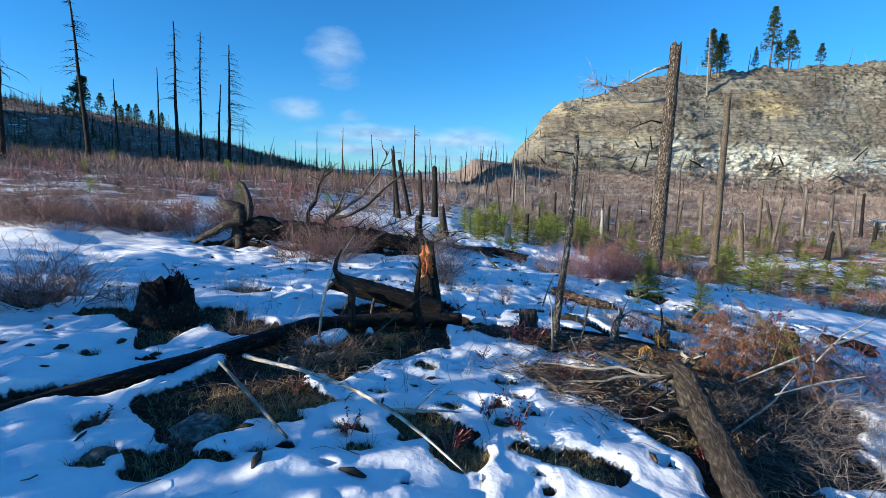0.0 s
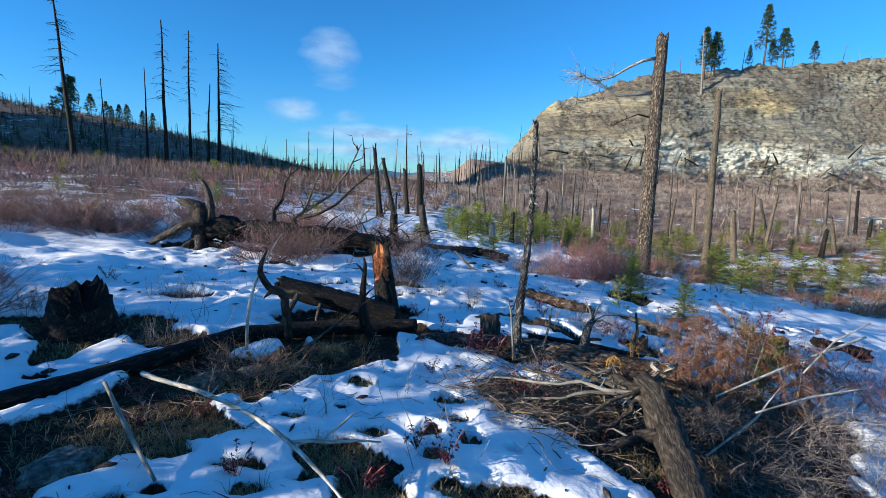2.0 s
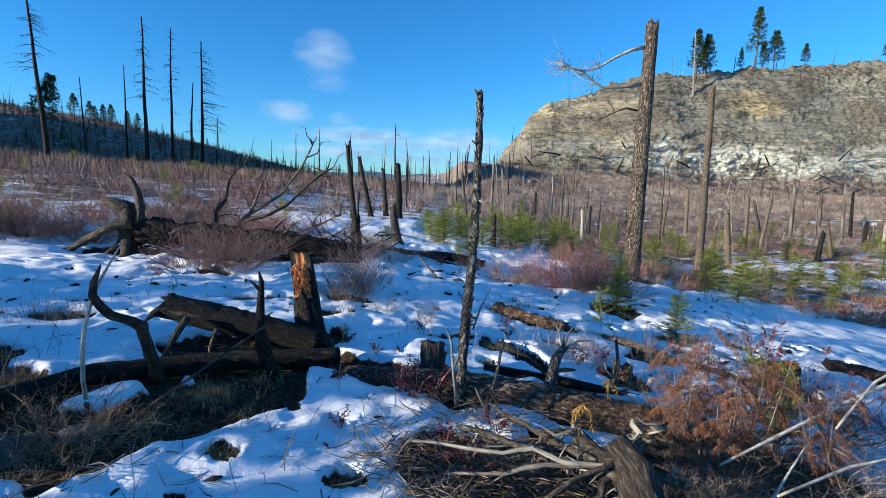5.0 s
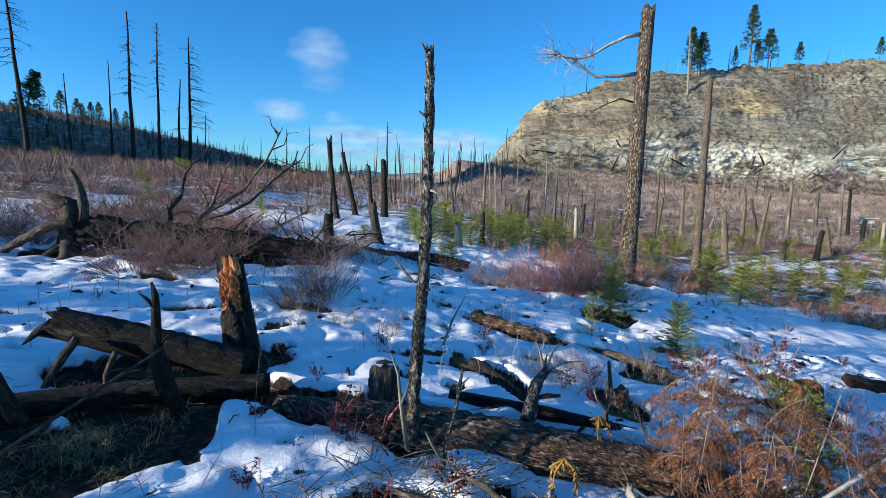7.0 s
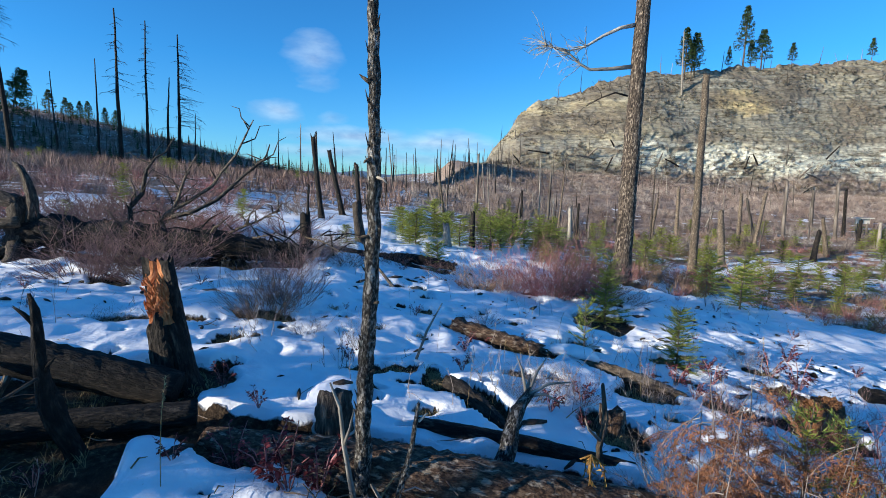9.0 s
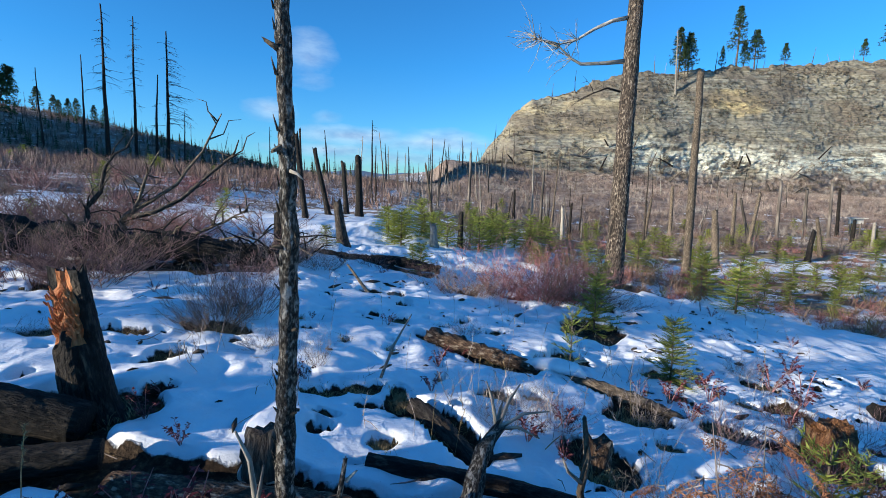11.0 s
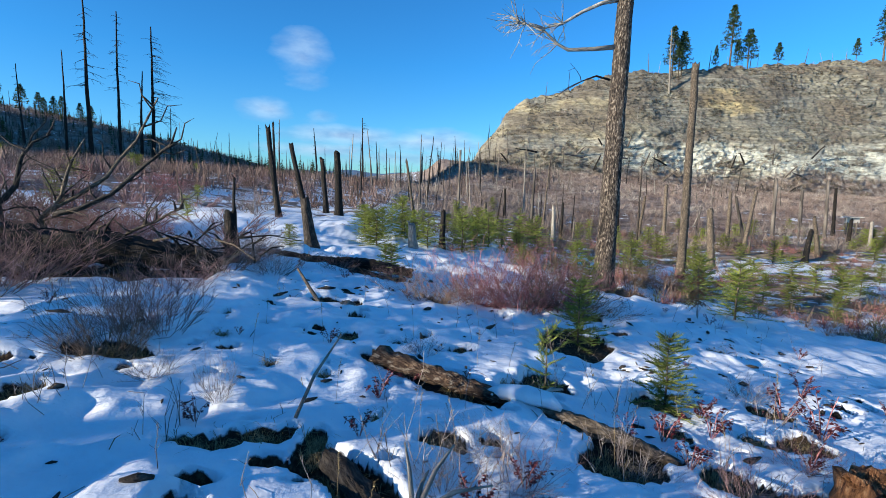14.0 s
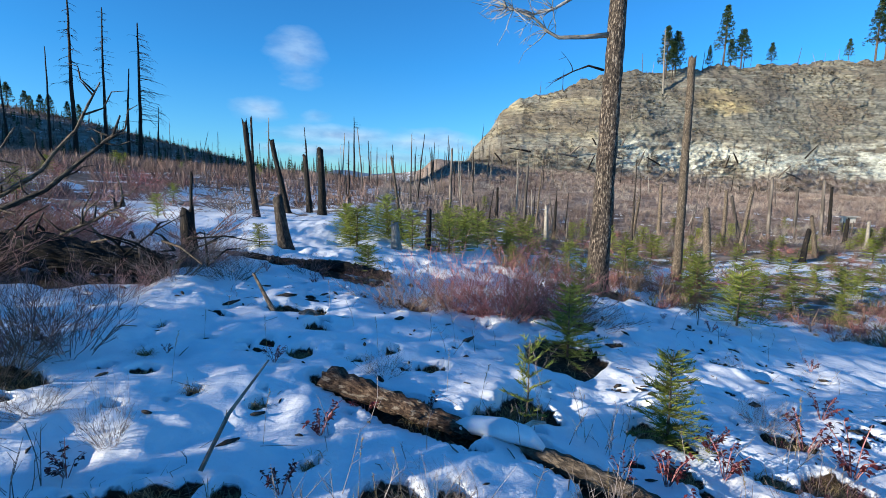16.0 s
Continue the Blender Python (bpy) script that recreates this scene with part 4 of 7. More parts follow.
def broken_stump():
    t = thing("broken_stump", (-0.045, 9.0, -0.03), "charred upright stump snapped open to bright orange wood", "stump")
    shell, face, rng, rows, sides = Form(400), Form(401), random.Random(400), 34, 36
    hollow = math.radians(262)
    rings = []
    for i in range(rows + 1):
        s = i / rows
        h = -0.12 + 1.10 * s
        r = (0.158 - 0.040 * s) * (1 + 0.24 * math.exp(-max(h, 0) / 0.09))
        cx, cy, ring = -0.13 * max(h, 0), 0.02 * h, []
        for k in range(sides):
            a = 2 * math.pi * k / sides
            off = math.cos(a - hollow)
            rr = r * (1 + 0.05 * math.sin(5 * a + 2.1) + rng.uniform(-0.035, 0.035))
            lip = 0.50 + 0.06 * math.sin(3 * a) + 0.03 * math.sin(7 * a)
            cut = float(ease(h, lip, lip + 0.10)) * float(ease(off, 0.15, 0.45))
            rr = rr * (1 - 0.34 * cut)
            if cut > 0.5:
                rr += rng.uniform(-0.022, 0.016)
                scoop = float(ease(h, 0.80, 0.93))
                rr = rr + (-0.05 - rr) * scoop * 0.75 * max(0.0, off)
            rr *= 1 - 0.16 * math.exp(-((a - math.radians(300)) / 0.07) ** 2) * (1 - cut)
            top = rng.uniform(-0.03, 0.05) if i == rows else 0
            ring.append(((cx + math.cos(a) * rr, cy + math.sin(a) * rr, h + top), (math.cos(a) * r, math.sin(a) * r, h), cut))
        rings.append(ring)
    for i in range(rows):
        for k in range(sides):
            q = (rings[i][k], rings[i][(k + 1) % sides], rings[i + 1][(k + 1) % sides], rings[i + 1][k])
            raw = sum(p[2] for p in q) / 4 > 0.5
            form = face if raw else shell
            n = len(form.v)
            form.v += [Vector(p[0]) for p in q]
            form.g += [p[1] for p in q]
            form.f.append((n, n + 1, n + 2, n + 3))
    c = len(shell.v)
    shell.v += [Vector(p[0]) for p in rings[-1]] + [Vector((-0.12, 0.04, 0.86))]
    shell.g += [p[1] for p in rings[-1]] + [(0, 0, 1)]
    shell.f += [(c + k, c + (k + 1) % sides, c + sides) for k in range(sides)]
    part("trunk", shell, CHAR, t, smooth=False)
    core = part("break_face", face, RAWWOOD, t, "splintered orange inner wood", smooth=False)
    d, side = Vector((math.cos(hollow), math.sin(hollow), 0)), Vector((-math.sin(hollow), math.cos(hollow), 0))
    for k in range(44):
        u, h = rng.uniform(-0.10, 0.10), rng.uniform(0.56, 0.86)
        p = d * 0.075 * (1 - 30 * u * u) + side * u + Vector((-0.13 * h, 0, h))
        e = p + d * rng.uniform(0.015, 0.04) + Vector((0, 0, rng.uniform(0.02, 0.07)))
        part("splinter", Form(430 + k).limb([p, e], [0.010, 0.003], 4, 0.2, False), RAWWOOD, core)


broken_stump()

front_log = lying("fallen_log", [(0.36, 8.47, 0.03), (-0.5, 8.12, 0.10), (-1.45, 7.62, 0.15), (-2.1, 6.5, 0.15), (-2.65, 5.75, 0.15), (-3.4, 4.6, 0.16)],
                  [0.086, 0.088, 0.086, 0.08, 0.07, 0.06], CHAR, "long charred log lying across bare ground and snow", seed=410)
back_log = lying("fallen_log", [(0.10, 8.72, 0.08), (-0.6, 8.62, 0.28), (-1.36, 8.5, 0.50)], [0.125, 0.135, 0.125], CHAR, "thick charred log raised at one end beside the stump", seed=411, jag=0.10, sides=18)
add_branch(back_log, [(-1.3, 8.45, 0.50), (-1.41, 8.40, 0.43), (-1.48, 8.36, 0.36)], [0.05, 0.03, 0.008], CHAR, seed=412)
add_branch(back_log, [(-1.05, 8.35, 0.42), (-1.12, 8.26, 0.28), (-1.2, 8.2, 0.10), (-1.25, 8.15, -0.02)], [0.035, 0.03, 0.024, 0.024], OLDBARK, "broken supporting branch", 413)
add_branch(back_log, [(-0.8, 8.4, 0.30), (-0.82, 8.3, 0.15), (-0.8, 8.25, 0.0)], [0.024, 0.02, 0.018], ROTTEN, "snapped orange branch stub", 414)
add_branch(front_log, [(-0.95, 7.68, 0.08), (-0.92, 7.58, 0.28), (-0.91, 7.5, 0.455), (-0.885, 7.42, 0.62), (-0.90, 7.32, 0.69), (-0.955, 7.2, 0.765), (-0.985, 7.14, 0.84), (-1.0, 7.1, 0.93), (-0.985, 7.1, 1.03), (-0.93, 7.1, 1.14)],
           [0.045, 0.040, 0.038, 0.042, 0.035, 0.030, 0.030, 0.026, 0.019, 0.007], OLDBARK, "twisted upright branch", 415, 10, wob=0.2)
add_branch(front_log, [(-1.22, 7.25, 0.10), (-1.194, 7.2, 0.275), (-1.16, 7.17, 0.5), (-1.11, 7.15, 0.70), (-1.04, 7.15, 0.9), (-0.98, 7.15, 1.02), (-0.88, 7.15, 1.18), (-0.80, 7.15, 1.30)], [0.015, 0.015, 0.015, 0.014, 0.012, 0.010, 0.007, 0.004], PALEWOOD, "bleached upright branch", 416)
forked = thing("forked_snag", (-0.12, 8.02, -0.05), "small blackened forked snag standing against the log", "dead branch")
add_branch(forked, [(-0.125, 8.06, -0.13), (-0.14, 8.02, 0.05), (-0.175, 7.98, 0.2), (-0.20, 7.96, 0.33), (-0.195, 7.94, 0.46), (-0.185, 7.92, 0.60), (-0.17, 7.9, 0.75), (-0.155, 7.88, 0.88), (-0.165, 7.87, 0.97)],
           [0.060, 0.054, 0.056, 0.060, 0.042, 0.034, 0.027, 0.020, 0.008], CHAR, "", 417, 12, "stem", wob=0.2)
add_branch(forked, [(-0.165, 7.89, 0.80), (-0.21, 7.88, 0.86), (-0.25, 7.87, 0.90)], [0.016, 0.012, 0.005], CHAR, "", 418)
add_branch(forked, [(-0.19, 7.94, 0.50), (-0.12, 7.90, 0.58), (-0.06, 7.87, 0.63)], [0.014, 0.010, 0.004], CHAR, "", 419)
lying("fallen_branch", [(-0.03, 7.72, 0.58), (-0.35, 7.45, 0.36), (-0.72, 7.1, 0.10), (-1.05, 6.75, 0.0)], [0.008, 0.011, 0.012, 0.011], OLDBARK, "grey branch leaning on the forked snag", "branch", 420, 0.01, 7)
rotten_log = lying("rotten_log", [(0.45, 8.40, -0.14), (1.0, 8.22, -0.14), (1.5, 8.12, -0.15), (2.2, 8.02, -0.20), (3.4, 7.9, -0.36)], [0.10, 0.155, 0.18, 0.18, 0.16], ROTTEN, "crumbling brown rotten log sunk in snow", seed=421, sides=30, wob=0.08)
lying("fallen_log", [(1.80, 8.74, -0.17), (2.6, 8.62, -0.25), (3.3, 8.5, -0.36)], [0.06, 0.065, 0.06], CHAR, "thin dark log lying behind the rotten log", seed=422, sides=10)


def log_round():
    t = thing("log_round", (1.28, 8.42, -0.06), "short brown bark-covered log section standing by the rotten log", "log section")
    part("block", world_limb(Form(425), (0, 0, 0), [(0, 0.03, -0.06), (0, 0, 0.05), (0.0, 0.02, 0.16), (0.0, 0.05, 0.25)], [0.128, 0.124, 0.12, 0.11], 20, 0.09, 0.02, 0.03), OLDBARK, t)
    part("rim", Form(426).limb([(0.14 * math.cos(a), 0.03 + 0.14 * math.sin(a), 0.02 + 0.012 * math.sin(3 * a)) for a in [math.radians(170 + 10 * k) for k in range(21)]], [0.012] * 21, 5, 0.2), PALEWOOD, t, "pale torn bark rim")


log_round()


POLE_LINE = ((-0.2, 0.3, 0.8, 1.3, 1.8, 2.43), (1.536, 1.550, 1.583, 1.615, 1.627, 1.625), (7.949, 7.915, 7.878, 7.834, 7.791, 7.762))


def pole_at(h, dx=0.0, dy=0.0, dz=0.0):
    return float(np.interp(h, POLE_LINE[0], POLE_LINE[1])) + dx, float(np.interp(h, POLE_LINE[0], POLE_LINE[2])) + dy, h + dz


def dead_pole():
    t = thing("dead_pole", (1.54, 7.94, -0.16), "thin dead pole with flaking grey bark, standing tall", "dead tree")
    r0 = random.Random(429)
    heights = [-0.2 + 2.63 * k / 30 for k in range(31)]
    pts = [pole_at(h, r0.uniform(-0.006, 0.006), r0.uniform(-0.006, 0.006)) for h in heights]
    part("trunk", world_limb(Form(430), (1.54, 7.94, -0.16), pts, [(0.046 - 0.0085 * (h + 0.2)) * (1 + r0.uniform(-0.07, 0.07)) for h in heights], 16, 0.13, 0.04, 0.03), FLAKY, t)
    for k, (h, dx, dz) in enumerate(((2.03, -0.055, 0.03), (1.30, -0.05, 0.01), (0.55, 0.06, 0.05), (2.38, -0.045, 0.06), (0.95, 0.05, 0.02), (1.7, -0.04, -0.03))):
        add_branch(t, [pole_at(h), pole_at(h, dx, -0.05, dz)], [0.014, 0.006], BARK, "", 432 + k, 6, "stub")
    add_branch(t, [pole_at(1.60, 0.02, -0.03), pole_at(1.60, 0.05, -0.05, -0.01), pole_at(1.57, 0.072, -0.055)], [0.008, 0.007, 0.003], PALEWOOD, "hanging pale bark strip", 440, 5, "bark_strip")
    for k in range(34):
        h, side = r0.uniform(0.1, 2.3), r0.choice((-1, 1))
        reach = 0.043 - 0.0085 * h
        add_branch(t, [pole_at(h, side * reach * 0.9, -0.02), pole_at(h, side * (reach + r0.uniform(0.002, 0.012)), -0.03, r0.uniform(0.02, 0.06))], [0.006, 0.002], FLAKY, "", 450 + k, 4, "bark_flake")
    add_branch(t, [pole_at(-0.15, -0.03, -0.1), pole_at(0.2, -0.08, -0.13), pole_at(0.42, -0.11, -0.12), pole_at(0.56, -0.16, -0.14)], [0.018, 0.014, 0.011, 0.005], GREYWOOD, "thin bleached side stem", 445, 6)
    add_branch(t, [pole_at(0.2, -0.08, -0.13), pole_at(0.34, -0.04, -0.2), pole_at(0.46, -0.02, -0.22)], [0.010, 0.008, 0.004], GREYWOOD, "", 446, 5)


dead_pole()
stick = thing("broken_sapling", (1.78, 7.62, -0.18), "short grey forked dead sapling with snapped tip", "dead sapling")
add_branch(stick, [(1.74, 7.6, -0.2), (1.77, 7.62, 0.05), (1.83, 7.66, 0.28), (1.86, 7.68, 0.5)], [0.016, 0.014, 0.013, 0.008], FLAKY, "", 470, 8, "stem")
add_branch(stick, [(1.86, 7.68, 0.4), (1.90, 7.68, 0.44)], [0.01, 0.004], PALEWOOD, "", 471, 5)
add_branch(stick, [(1.75, 7.6, -0.08), (1.68, 7.58, 0.05), (1.64, 7.56, 0.14)], [0.014, 0.010, 0.005], GREYWOOD, "", 472, 5)
gnarl = thing("gnarled_stump", (2.38, 8.3, -0.32), "gnarled grey weathered stump leaning out of the snow", "stump")
add_branch(gnarl, [(2.34, 8.22, -0.34), (2.42, 8.38, -0.15), (2.5, 8.55, 0.02), (2.62, 8.7, 0.10)], [0.065, 0.056, 0.048, 0.03], FLAKY, "", 475, 12, "stem", 0.04, 0.2)
for k, q in enumerate([(2.95, 8.85, 0.12), (2.78, 8.95, 0.26), (2.55, 8.9, 0.30), (2.86, 8.7, 0.02), (2.66, 8.9, 0.16)]):
    add_branch(gnarl, [(2.6, 8.7, 0.08), tuple((np.array((2.6, 8.7, 0.12)) + np.array(q)) / 2 + np.array((0, 0, 0.02))), q], [0.016, 0.010, 0.004], GREYWOOD, "", 476 + k, 6)
sap = thing("dead_sapling", (3.09, 8.5, -0.42), "slim curved grey dead sapling", "dead sapling")
add_branch(sap, [(3.1, 8.48, -0.45), (3.07, 8.5, -0.2), (3.11, 8.53, 0.0), (3.08, 8.54, 0.24)], [0.024, 0.022, 0.020, 0.012], BARK, "", 485, 8, "stem")
add_branch(sap, [(3.08, 8.5, -0.15), (2.98, 8.46, -0.05), (2.94, 8.44, 0.04)], [0.014, 0.010, 0.005], GREYWOOD, "", 486, 5)

black_stump = thing("burnt_stump", (-3.2, 7.62, 0.1), "squat jagged stump burnt black", "stump")
form = Form(490)
rng, rows, sides = random.Random(490), 14, 34
SPIKES = [rng.choice((-0.05, -0.03, 0.0, 0.02, 0.04, 0.09)) for _ in range(34)]
for i in range(rows + 1):
    s = i / rows
    for k in range(sides):
        a = 2 * math.pi * k / sides
        r = (0.50 - 0.24 * s ** 0.5) * (1 + 0.10 * math.sin(4 * a + 1) + rng.uniform(-0.07, 0.07))
        crown = 0.40 + 0.13 * math.sin(a - 0.5) + SPIKES[k] * s ** 3
        form.v.append(Vector((0.06 * s + r * math.cos(a), r * math.sin(a), -0.15 + (crown + 0.15) * s)))
        form.g.append((r * math.cos(a), r * math.sin(a), s))
for i in range(rows):
    for k in range(sides):
        a, b = i * sides + k, i * sides + (k + 1) % sides
        form.f.append((a, b, b + sides, a + sides))
c = len(form.v)
form.v.append(Vector((0.06, 0, 0.12)))
form.g.append((0, 0, 0))
form.f += [(rows * sides + k, rows * sides + (k + 1) % sides, c) for k in range(sides)]
part("trunk", form, CHAR, black_stump)

pole = lying("bleached_pole", [(-1.64, 6.29, 0.25), (-1.42, 6.16, 0.26), (-1.1, 6.02, 0.265), (-0.74, 5.81, 0.265), (-0.45, 5.63, 0.245), (-0.17, 5.42, 0.21), (0.1, 5.19, 0.14), (0.36, 4.94, 0.06)],
             [0.022, 0.017, 0.017, 0.016, 0.015, 0.014, 0.010, 0.006], PALEWOOD, "long bleached pole lying over snow and grass", "branch", 495, 0.01, 10, 0.16)
add_branch(pole, [(-0.17, 5.42, 0.21), (-0.05, 5.50, 0.18), (0.06, 5.55, 0.145), (0.2, 5.62, 0.12), (0.35, 5.68, 0.08)], [0.014, 0.012, 0.011, 0.009, 0.005], PALEWOOD, "", 496, wob=0.2)
add_branch(pole, [(0.0, 5.53, 0.165), (0.08, 5.68, 0.19), (0.14, 5.78, 0.22), (0.2, 5.82, 0.22)], [0.009, 0.008, 0.006, 0.003], PALEWOOD, "", 497, 5)
for k, (a, b) in enumerate((((-0.9, 5.9, 0.27), (-0.88, 5.97, 0.31)), ((-0.6, 5.72, 0.26), (-0.66, 5.66, 0.29)), ((-1.25, 6.08, 0.27), (-1.26, 6.15, 0.30)))):
    add_branch(pole, [a, b], [0.007, 0.004], PALEWOOD, "", 1700 + k, 5, "stub")
lying("fallen_branch", [(-1.72, 5.98, 0.31), (-1.4, 5.66, 0.26), (-1.15, 5.42, 0.2), (-0.84, 5.14, 0.12)], [0.013, 0.016, 0.015, 0.010], GREYWOOD, "grey broken branch lying on dark ground", "branch", 498, 0.01, 8, 0.15)
lying("fallen_log", [(2.16, 11.36, -0.20), (2.45, 11.22, -0.24), (2.75, 11.06, -0.28), (3.0, 10.92, -0.31), (3.32, 10.76, -0.36)], [0.10, 0.085, 0.07, 0.066, 0.052], ROTTEN, "short rotten brown log half buried in snow", seed=500, sides=16, wob=0.28)
split_log = lying("split_log", [(3.52, 10.72, -0.38), (3.72, 10.60, -0.41), (4.0, 10.44, -0.45), (4.25, 10.32, -0.50), (4.52, 10.16, -0.57)], [0.030, 0.055, 0.062, 0.055, 0.035], BARK, "splintered grey-brown log half buried in snow", seed=501, sides=16, wob=0.25)
add_branch(split_log, [(3.60, 10.66, -0.30), (3.70, 10.66, -0.22), (3.80, 10.68, -0.23)], [0.028, 0.018, 0.008], PALEWOOD, "", 502, 6)
snowcap = thing("snow_ridge", (3.45, 10.74, -0.40), "narrow ridge of snow lying along a buried log", "snow")
part("snow_crust", world_limb(Form(1710), (3.45, 10.74, -0.40), [(3.16, 10.84, -0.34), (3.30, 10.77, -0.29), (3.5, 10.68, -0.28), (3.66, 10.60, -0.29), (3.76, 10.55, -0.35)], [0.03, 0.06, 0.07, 0.06, 0.02], 12, 0.12), SNOWCAP, snowcap)
lying("fallen_log", [(2.05, 9.62, -0.21), (2.2, 9.45, -0.24), (2.38, 9.2, -0.30), (2.52, 9.0, -0.37)], [0.06, 0.085, 0.07, 0.05], OLDBARK, "short dark log poking out of the snow", seed=503, sides=16, wob=0.24)
lying("fallen_log", [(-1.3, 16.3, 0.06), (-0.3, 16.4, 0.0), (0.6, 16.3, -0.12), (1.4, 16.25, -0.12), (2.35, 16.0, -0.27)], [0.06, 0.09, 0.10, 0.105, 0.085], CHAR, "dark fallen log half hidden behind brush", seed=504, sides=12, wob=0.2)
lying("fallen_branch", [(1.75, 10.0, -0.15), (1.85, 10.15, 0.1), (2.0, 10.4, 0.32)], [0.014, 0.012, 0.006], GREYWOOD, "slim grey stick stuck upright in snow", "branch", 505, 0.0, 6)
lying("fallen_branch", [(1.45, 12.75, -0.25), (1.15, 13.1, 0.0), (0.85, 13.5, 0.25)], [0.03, 0.025, 0.015], BARK, "dark broken branch slanting from snow", "branch", 506, 0.0, 7)


lying("fallen_log", [(6.95, 10.75, -0.80), (7.3, 10.68, -0.84), (7.75, 10.55, -0.93)], [0.10, 0.105, 0.09], CHAR, "dark charred log end resting on snow", seed=508, sides=14, wob=0.2)


def cut_stump():
    t = thing("cut_stump", (5.64, 9.74, -0.84), "short brown stump with broken orange top", "stump")
    part("trunk", world_limb(Form(510), (0, 0, 0), [(0, 0, -0.1), (0, 0, 0.12), (-0.02, 0, 0.3), (-0.02, 0, 0.40)], [0.22, 0.185, 0.18, 0.17], 22, 0.14, 0.05, 0.05), DULLORANGE, t)
    top, r0 = Form(511), random.Random(511)
    for j in range(9):
        for k in range(24):
            a, r = 2 * math.pi * k / 24, 0.16 * j / 8
            top.v.append(Vector((-0.02 + r * math.cos(a), r * math.sin(a), 0.40 + 0.04 * math.sin(2 * a + 1) * j / 8 + r0.uniform(-0.03, 0.03))))
            top.g.append((r * math.cos(a), r * math.sin(a) * 0.2, a))
    for j in range(8):
        for k in range(24):
            a, b = j * 24 + k, j * 24 + (k + 1) % 24
            top.f.append((a, a + 24, b + 24, b))
    part("broken_top", top, DULLORANGE, t, "rough orange broken wood", smooth=False)


cut_stump()
t = thing("cut_stump", (3.40, 9.22, -0.52), "small dark grey broken stump", "stump")
part("trunk", world_limb(Form(515), (0, 0, 0), [(0, 0, -0.1), (0.01, 0, 0.1), (0.02, 0, 0.24)], [0.14, 0.115, 0.10], 16, 0.12, 0.06, 0.06), ROTTEN, t)

# ---- uprooted tree ----
uproot = thing("uprooted_tree", (2.42, 6.6, -0.3), "fallen dead tree with weathered grey roots fanning out", "fallen tree")
add_branch(uproot, [(2.50, 6.84, 0.06), (2.56, 6.64, -0.01), (2.54, 6.3, -0.12), (2.47, 5.95, -0.16), (2.34, 5.35, -0.2), (2.2, 4.7, -0.22), (2.08, 4.1, -0.25)], [0.10, 0.125, 0.118, 0.110, 0.112, 0.112, 0.115], OLDBARK, "", 520, 20, "trunk", 0.03, 0.16)
rng = random.Random(521)
TIPS = (((1.50, 7.10, 0.06), 0.026), ((1.16, 6.90, 0.05), 0.016), ((2.06, 7.02, 0.05), 0.036), ((2.24, 6.98, 0.10), 0.042), ((2.08, 7.05, -0.10), 0.034), ((2.66, 6.98, 0.20), 0.026), ((2.82, 6.86, 0.24), 0.032),
        ((1.80, 6.12, -0.17), 0.036), ((2.85, 6.62, -0.04), 0.034), ((1.43, 6.75, -0.08), 0.016), ((1.45, 6.25, -0.13), 0.014), ((1.94, 6.34, -0.17), 0.020), ((1.88, 7.22, 0.06), 0.024))
for k, (tip, r) in enumerate(TIPS):
    a, b = Vector((2.52, 6.70, 0.02)) + Vector((rng.uniform(-0.05, 0.05), rng.uniform(-0.05, 0.07), rng.uniform(-0.06, 0.05))), Vector(tip)
    if k == 7:
        a = Vector((2.50, 6.30, -0.14))
    pts, rad = [a], [r * 1.5]
    for q in range(1, 8):
        s = q / 7
        sway = 0.06 * math.sin(math.pi * s)
        pts.append(a.lerp(b, s) + Vector((rng.uniform(-sway, sway), rng.uniform(-sway, sway), rng.uniform(-0.5, 0.7) * sway)))
        rad.append(r * (1.3 - 0.75 * s))
    stem = add_branch(uproot, pts, rad, (BARK, GREYWOOD, BARK, OLDBARK)[k % 4], "", 522 + k, 10, "root", 0.02, 0.26)
    for q in range(5):
        s = pts[rng.randint(2, 7)]
        e = s + Vector((rng.uniform(-0.30, 0.08), rng.uniform(-0.14, 0.16), rng.uniform(-0.22, 0.12)))
        m, m2 = s.lerp(e, 0.35) + Vector((rng.uniform(-0.05, 0.05), rng.uniform(-0.05, 0.05), rng.uniform(-0.03, 0.06))), s.lerp(e, 0.7) + Vector((rng.uniform(-0.05, 0.05), rng.uniform(-0.05, 0.05), rng.uniform(-0.03, 0.05)))
        add_branch(uproot, [s, m, m2, e], [r * 0.36, r * 0.28, r * 0.2, 0.002], GREYWOOD if q % 2 == 0 else BARK, "", 540 + 6 * k + q, 5, "rootlet", under=stem)
for k, pts in enumerate(([(3.25, 6.95, -0.1), (4.31, 7.4, 0.10), (5.3, 7.85, 0.22)], [(2.92, 6.4, -0.36), (3.6, 6.9, -0.28), (4.05, 7.25, -0.1)], [(3.4, 6.6, -0.08), (4.07, 6.9, -0.06), (4.7, 7.05, -0.02)],
                         [(4.2, 7.2, 0.05), (4.7, 7.5, 0.28), (5.2, 7.7, 0.42)])):
    lying("fallen_branch", pts, [0.008, 0.011, 0.005] if k else [0.008, 0.014, 0.013], PALEWOOD, "thin bleached branch arching through the brush", "branch", 600 + k, 0.0, 6, 0.1, "bleached branches in the brush")

